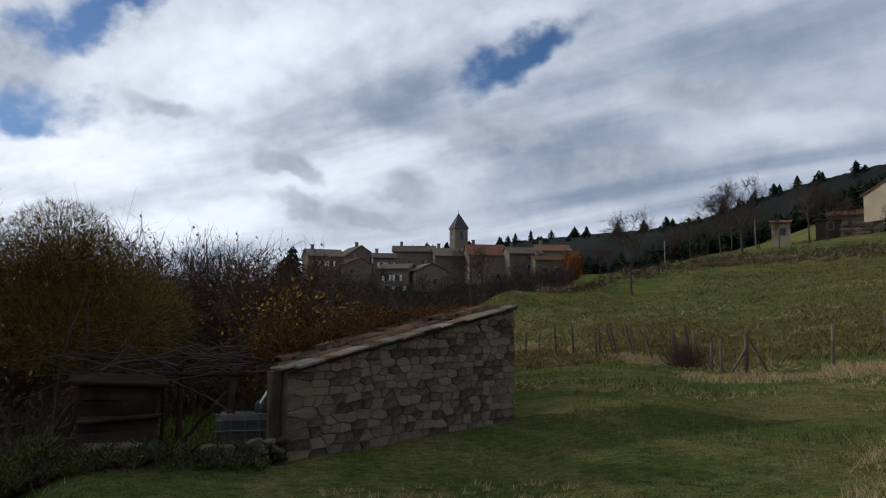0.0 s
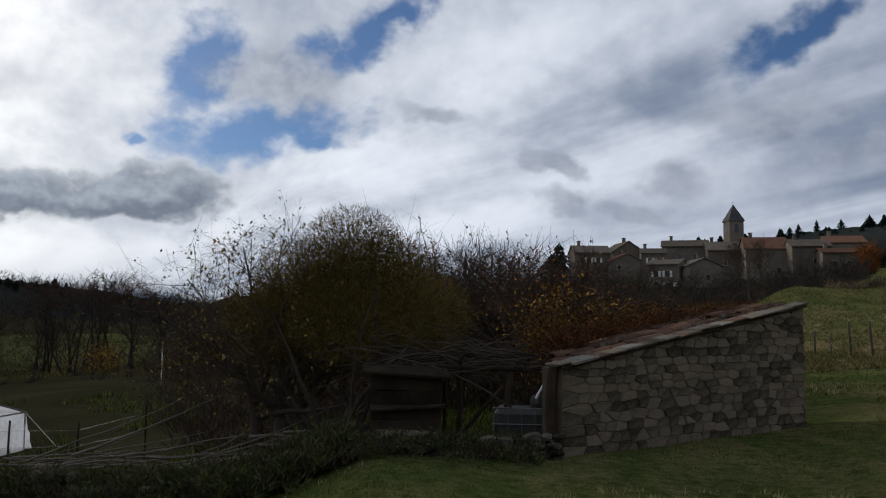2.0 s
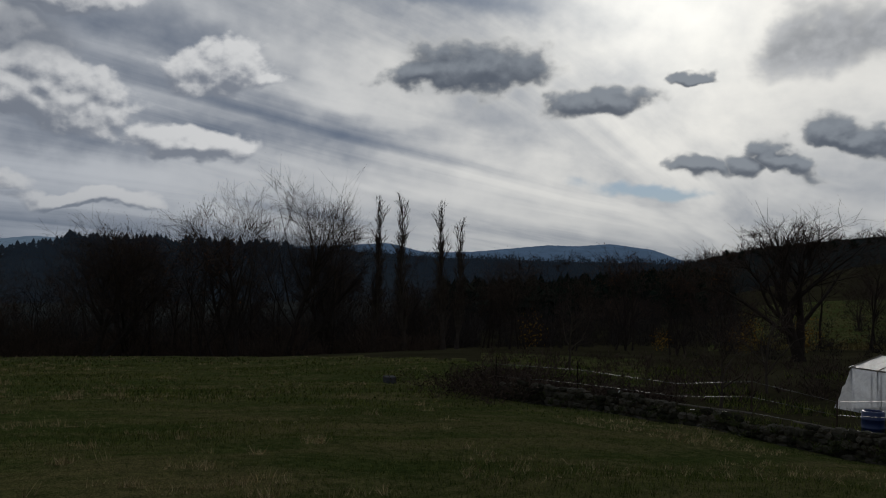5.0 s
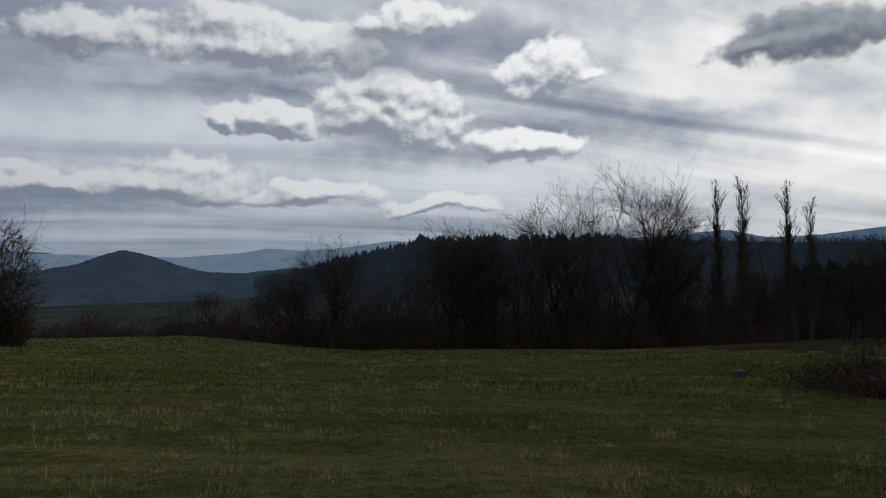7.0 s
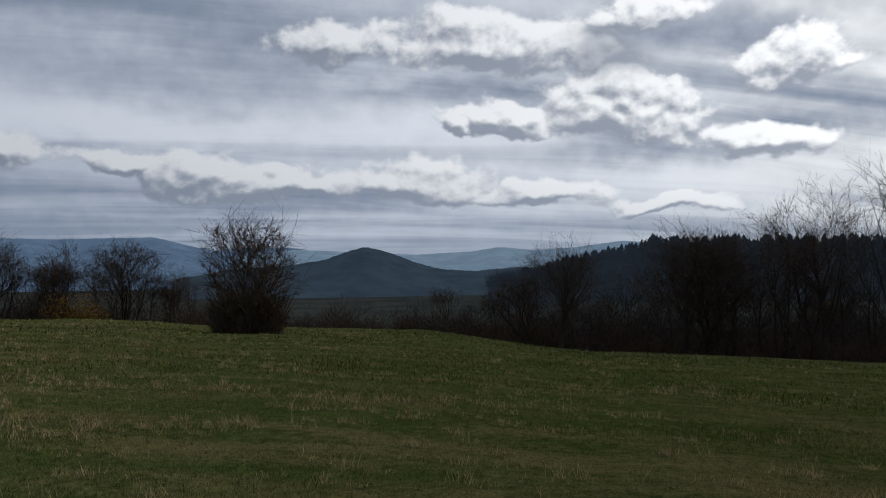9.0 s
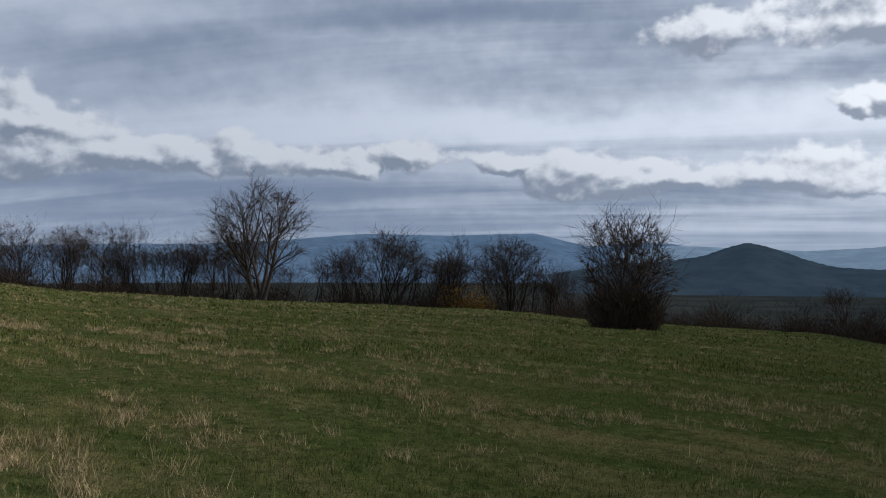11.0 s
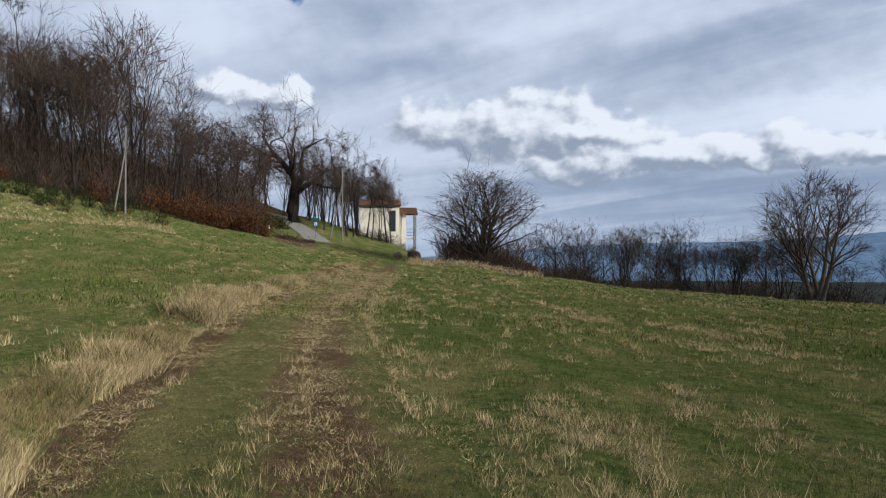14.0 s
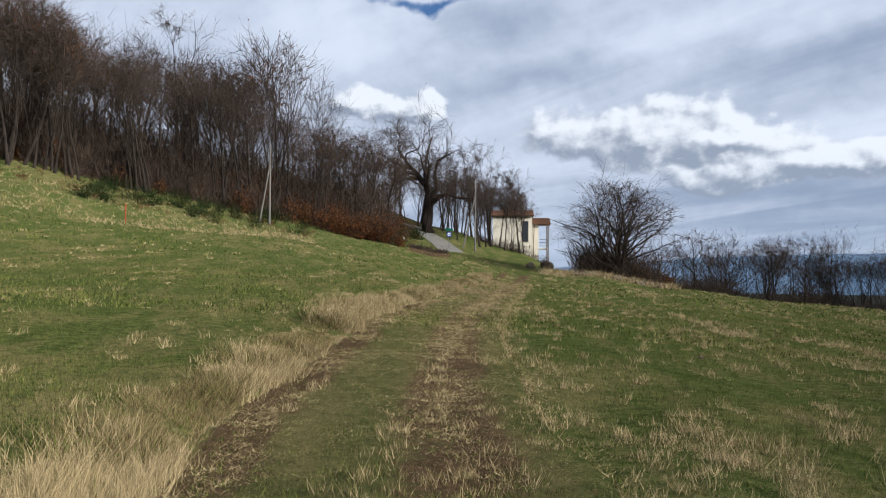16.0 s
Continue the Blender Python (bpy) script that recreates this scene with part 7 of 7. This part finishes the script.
blades("terrace_grass", -pr * np.sin(np.radians(paz)), pr * np.cos(np.radians(paz)), g3.uniform(0.15, 0.4, 14000), np.full(14000, 0.06), 4, 0.6, M_WITHERED, "withered pasture on the terraces behind the garden", 64)
mound = []
for k in range(150):
    p = on_ground(61.5 + g3.normal(0, 2.2), 27.5 + g3.normal(0, 1.6))
    mound.append((p.x, p.y, p.z + 0.1, g3.uniform(0.5, 1.2), g3.uniform(0.5, 0.9)))
for k in range(90):
    p = on_ground(g3.uniform(50, 58), 30 + g3.normal(0, 1.2))
    mound.append((p.x, p.y, p.z, g3.uniform(0.4, 0.9), g3.uniform(0.4, 0.8)))
scrub("bramble_mound", mound, "dark bramble mounds at the end of the wall", M_HEDGE, 60, 0.014, 36, 0.5)


def feeding_trough():
    p = on_ground(69.2, 31)
    root = thing("black_trough", Matrix.Translation(p) @ Matrix.Rotation(radians(80), 4, "Z"), "small black trough lying in the meadow", "trough")
    bm = bmesh.new()
    box_into(bm, (0.42, 0.5, 0.26), Matrix.Translation((0, 0, 0.13)), 0.03)
    part("body", bm, M_SLATE, root)
    box("bar", (0.05, 0.85, 0.04), Matrix.Translation((0.1, 0.5, 0.1)), M_WEATHERED, root)


feeding_trough()
p = on_ground(53.8, 28)
tagged(box("white_board", (0.12, 0.05, 0.42), Matrix.Translation(p + Vector((0, 0, 0.25))) @ Matrix.Rotation(0.5, 4, "Y"), M_WHITE_PAINT, bevel=0.01), "small white board leaning in the garden", "board")
p = on_ground(21.3, 52)
tagged(rod("white_post", p, p + Vector((0, 0, 2.4)), 0.04, M_WHITE_PAINT), "thin white post in the far paddock", "post")


# ---------- pasture fence on the slope ----------
M_POST = varied("old_post", (0.05, 0.042, 0.034), (0.17, 0.145, 0.115), 3.0, 45.0, 0.95, 0.5, by_object=0.3)


def fence_post(az, r, h, lean, thick=0.06, brace=0):
    p = on_ground(az, r, 0.2)
    root = thing("fence_post", Matrix.Translation(p), "weathered grey split-wood fence post" + (", leaning" if abs(lean) > 0.15 else ", upright"), "fence post", "pasture fence posts")
    rod("post", (0, 0, 0), (lean * h, 0.05 * lean, h + 0.2), thick, M_POST, root, sides=5, bend=0.012, seed=int(az * 10), taper=0.75)
    for s in range(brace):
        rod("brace", ((-0.6, 0.95)[s], 0.1, 0.1), (0, 0, (0.75, 1.15)[s] * h), 0.045, M_POST, root, bend=0.015, seed=s)


for az, r, h, lean, *more in ((-21.0, 46, 1.3, 0.0), (-21.9, 45, 1.1, 0.02), (-23.0, 42, 1.5, -0.05), (-24.2, 40, 1.5, -0.08), (-25.7, 38, 1.3, -0.1), (-25.95, 38, 1.3, -0.05), (-26.9, 36, 1.2, -0.35), (-27.1, 36, 1.2, -0.3),
                              (-28.2, 34, 1.35, -0.35), (-28.4, 34, 1.35, -0.3), (-29.4, 32.5, 1.3, -0.35), (-30.9, 31.5, 1.25, -0.2), (-31.1, 31.5, 1.3, -0.25), (-31.8, 30.8, 1.5, -0.2), (-32.0, 30.8, 1.3, -0.05),
                              (-33.0, 29.5, 1.25, 0.0), (-33.6, 29.2, 1.1, -0.03), (-35.1, 28.5, 1.35, 0.02, 0.075, 2), (-40.1, 28, 1.4, 0.02), (-43.2, 27.0, 1.7, -0.06, 0.07)):
    fence_post(az, r, h, lean, *more)
shrub_spots = []
for k in range(60):
    p = on_ground(-31.5 + g3.normal(0, 0.5), 31 + g3.normal(0, 0.4))
    shrub_spots.append((p.x, p.y, p.z, g3.uniform(0.6, 1.3), 0.4))
scrub("fence_shrub", shrub_spots, "bare brown shrub growing through the fence", M_HEDGE, 40, 0.006, 37, 0.8)

# ---------- the slope above: bank, farm, trees ----------
bank = []
for k in range(420):
    az0 = g3.uniform(-46, -22)
    p = on_ground(az0, float(np.interp(az0, (-46, -34, -28, -22), (112, 117, 112, 98))) + g3.normal(0, 2.5))
    bank.append((p.x, p.y, p.z, g3.uniform(0.5, 1.8), g3.uniform(0.6, 1.4)))
scrub("bank_scrub", bank, "brown scrub and dead grass on the terrace bank", M_HEDGE, 46, 0.03, 38, 0.8)
scrub("bank_grass", [(x0, y0, z0, h0 * 0.7, r0) for x0, y0, z0, h0, r0 in bank[::2]], "dry grass on the terrace bank", M_STRAW, 40, 0.03, 39, 0.9)
for k, (az0, r0, h0) in enumerate(((-35.2, 120, 10.5), (-33.9, 124, 8.5), (-39.2, 140, 9.6), (-40.2, 142, 8.0), (-37.4, 128, 4.5), (-30.5, 150, 6.5), (-32.0, 155, 7.5), (-31.4, 140, 6.5), (-26.0, 190, 6.5), (-24.5, 195, 6.5), (-17.3, 84, 6.5), (-20.5, 150, 6),
                                   (-11, 165, 6), (-14, 160, 5.5), (-18, 170, 8), (-43.8, 146, 5), (-41.5, 150, 6.0), (-36.2, 150, 7.0), (-34.5, 165, 8.0), (-33, 170, 8.0))):
    stand((hill_tree, wood_b, hill_tree, wood_a)[k % 4] if k > 3 else hill_tree, az0, r0, h0 / ((9.4, 13, 9.4, 14)[k % 4] if k > 3 else 9.4), k * 1.3, 1.1)
scrub("russet_tree", [(*(on_ground(-24.1, 170)), 7.5, 1.6), (*(on_ground(-24.4, 171)), 6.5, 1.4)], "small tree in orange-brown leaf by the village", M_LEAF_RUST, 420, 0.08, 40, 0.9, "tree")
conifers("hedge_bush", [(*on_ground(-43.9, 148), 4.5), (*on_ground(-44.6, 147), 4.2)], "dark evergreen bushes beside the cream house", seed=9)


def farm_building(az1, az2, r, base, h, roof_h, wall, roof, label):
    house("farm_building", az1, az2, r, base, base + h, base + h + roof_h, 6, 0, wall, roof, ((0.1, h * 0.5, 0.9, 1.2),), label, False, False)


farm_building(-37.0, -38.1, 150, 15.6, 2.8, 0.6, CREAM, M_ROOF_TILE, "small cream shed among the trees on the slope")
farm_building(-40.3, -42.4, 175, 18.6, 3.6, 1.0, GREY, M_ROOF_TILE, "long stone barn with a tiled roof")
farm_building(-39.6, -41.0, 152, 17.0, 1.8, 0.3, M_STONE, M_ROOF_GREY, "low rubble-stone outbuilding on the terrace")


def rubble_wall(az1, az2, r, h, label):
    a, b = on_ground(az1, r), on_ground(az2, r)
    root = thing("terrace_wall", Matrix.Translation(a) @ Matrix.Rotation(math.atan2(b.y - a.y, b.x - a.x), 4, "Z"), label, "wall")
    length = (b - a).to_2d().length
    core = prism("core", [(0, -0.6), (length, -0.6 + b.z - a.z), (length, h + b.z - a.z), (0, h)], 0, 0.5, M_MORTAR, root)
    lay_stones(core, stone_kit(35, M_STONE, 6), random.Random(3), length, lambda x: h + (b.z - a.z) * x / length, 0.5, 0.1)


rubble_wall(-41.0, -43.4, 147, 1.9, "pale rubble terrace wall below the cream house")
for az0, r0 in ((-29.5, 116), (-30.0, 115), (-36.9, 117), (-38.5, 116), (-42.1, 113)):
    q2 = on_ground(az0, r0)
    bm = bmesh.new()
    bmesh.ops.create_icosphere(bm, subdivisions=2, radius=0.55)
    for vert in bm.verts:
        vert.co *= 1 + 0.35 * noise.noise(vert.co * 2.2 + Vector((az0, 0, 0)))
        vert.co.z *= 0.65
    ob = part("boulder", bm, M_STONE)
    ob.location = q2 + Vector((0, 0, 0.2))
    tagged(ob, "pale grey boulder on the terrace bank", "boulder", "boulders on the bank")


# ---------- poles, sign, house by the lane ----------
M_POLE = varied("grey_pole", (0.11, 0.10, 0.09), (0.24, 0.225, 0.20), 1.0, 12.0, 0.85, 0.2)


def utility_pole(az, r, h, strut, thick=0.11, label="grey wooden utility pole with a leaning strut"):
    p = on_ground(az, r, 0.3)
    root = thing("utility_pole", Matrix.Translation(p) @ Matrix.Rotation(radians(az), 4, "Z"), label, "utility pole", "utility poles")
    rod("pole", (0, 0, 0), (0, 0, h + 0.3), thick, M_POLE, root, taper=0.7, sides=8)
    if strut:
        rod("strut", (strut, 0.2, 0.0), (0, 0, h * 0.8), thick * 0.85, M_POLE, root, sides=7, taper=0.8)
    for s in (-1, 1):
        box("insulator", (0.08, 0.08, 0.14), Matrix.Translation((0.14 * s, 0, h + 0.1)), M_SLATE, root, bevel=0.015)


utility_pole(187.0, 88, 8.4, -1.1)
utility_pole(173.0, 105, 9.2, -1.7)
utility_pole(-36.0, 122, 4.6, 0, 0.1, "plain grey wooden pole on the slope")
utility_pole(-30.3, 118, 3.6, 0, 0.09, "short grey pole beside the terrace")


def village_sign():
    p = on_ground(174.8, 103)
    root = thing("road_sign", Matrix.Translation(p) @ Matrix.Rotation(radians(174.8), 4, "Z"), "small green place board above a blue square road sign", "road sign")
    green, blue2 = varied("green_sign", (0.01, 0.09, 0.06), (0.015, 0.13, 0.09), 2, 10, 0.5), varied("blue_sign", (0.015, 0.05, 0.22), (0.025, 0.08, 0.32), 2, 10, 0.5)
    rod("post", (0, 0, -0.2), (0, 0, 2.45), 0.035, M_STEEL, root)
    box("board", (0.95, 0.04, 0.26), Matrix.Translation((0, -0.05, 2.35)), green, root, "green board", 0.01)
    panel = box("panel", (0.55, 0.04, 0.6), Matrix.Translation((0, -0.05, 1.75)), blue2, root, "blue square panel", 0.01)
    box("bar", (0.34, 0.02, 0.36), Matrix.Translation((0, -0.075, 1.75)), M_WHITE_PAINT, panel)
    box("bar", (0.14, 0.02, 0.2), Matrix.Translation((0, -0.09, 1.73)), blue2, panel)


village_sign()


def marker_post(az, r, h, mat, label):
    p = on_ground(az, r, 0.2)
    root = thing("marker_post", Matrix.Translation(p), label, "marker post")
    rod("post", (0, 0, 0), (0, 0, h + 0.2), 0.05, mat, root)
    rod("cap", (0, 0, h + 0.2), (0, 0, h + 0.28), 0.06, mat, root)


M_RED = varied("faded_red_paint", (0.30, 0.05, 0.03), (0.45, 0.09, 0.05), 2.0, 20.0, 0.7, 0.1)
marker_post(196.1, 75, 1.5, M_RED, "thin faded red marker post at the field's edge")
marker_post(180.4, 97, 2.6, M_RED, "thin red marker post by the lane")
marker_post(177.9, 99, 0.8, M_WHITE_PAINT, "short white kerb post beside the lane")


def lane_house():
    root = house("lane_house", 171.75, 169.15, 135, 4.4, 10.5, 11.5, 8, 0, WHITE, M_ROOF_TILE, ((0.33, 3.7, 0.85, 3.2),), "white rendered house half hidden behind bare trees", False, False)
    p = bearing(168.6, 134.5, 5.0)
    porch = thing("covered_terrace", Matrix.Translation(p) @ Matrix.Rotation(radians(168.6), 4, "Z"), "tiled terrace roof on thin columns beside the white house", "terrace")
    prism("roof", [(-1.7, 4.3), (1.75, 4.3), (1.75, 4.5), (1.5, 5.3), (-1.7, 5.3)], -2.2, 2.0, M_ROOF_TILE, porch, "brown tiled roof")
    box("wall", (1.5, 3.6, 6.3), Matrix.Translation((-0.9, 0.3, 1.15)), WHITE, porch)
    for x, y in ((1.1, -1.9), (1.45, -1.9), (1.3, 1.6)):
        rod("column", (x, y, -2.0), (x, y, 4.3), 0.07, M_POLE, porch)
    for z in (0.9, 1.4, 1.9):
        box("rail", (1.4, 0.05, 0.07), Matrix.Translation((0.75, -1.85, z)), M_WEATHERED, porch)
    box("floor_slab", (1.5, 3.6, 0.2), Matrix.Translation((0.75, 0, 0.5)), WHITE, porch)
    pipe = rod("drain_pipe", (-1.0, -1.65, -2.0), (-0.85, -1.62, 4.2), 0.06, M_WEATHERED, porch)


lane_house()
# bushes and stones by the house and on the mound
scrub("house_shrubs", band(168.2, 172.5, 119, 127, 40, 0.8, 2.2, 0.7, 51), "low brown shrubs below the white house", M_HEDGE, 60, 0.03, 52)
scrub("thicket_foot", band(160.6, 166.0, 86.5, 91, 130, 1.5, 5.5, 0.45, 53) + band(115.4, 119.2, 62, 65, 150, 1.0, 5.0, 0.35, 54), "dense stems round the foot of the bushes", M_HEDGE, 60, 0.03, 55)
scrub("lane_bank", band(175.0, 177.4, 93, 98, 90, 0.3, 0.9, 0.8, 56), "bare brown earth bank with dead grass below the lane", M_HEDGE, 40, 0.03, 57)
for k in range(26):
    q2 = on_ground(g3.uniform(160.5, 166.2), g3.uniform(83.5, 86.5))
    bm = bmesh.new()
    bmesh.ops.create_icosphere(bm, subdivisions=1, radius=0.35 + 0.25 * g3.random())
    for vert in bm.verts:
        vert.co *= 1 + 0.4 * noise.noise(vert.co * 2.5 + Vector((k, 0, 0)))
        vert.co.z *= 0.7
    ob = part("field_stone", bm, M_STONE)
    ob.location = q2 + Vector((0, 0, 0.1))
    tagged(ob, "lichened field stone on the mound", "stone", "stones of the mound")
for az0, r0, s in ((168.1, 96, 0.75), (169.2, 93, 0.5), (193.9, 6.75, 0.09), (158.2, 17.0, 0.05)):
    q2 = on_ground(az0, r0)
    bm = bmesh.new()
    bmesh.ops.create_icosphere(bm, subdivisions=2, radius=s)
    for vert in bm.verts:
        vert.co *= 1 + 0.3 * noise.noise(vert.co * (1.5 / s) + Vector((az0, 0, 0)))
    ob = part("loose_stone", bm, M_STONE)
    ob.location = q2 + Vector((0, 0, s * 0.3))
    tagged(ob, "pale loose stone lying in the grass", "stone")
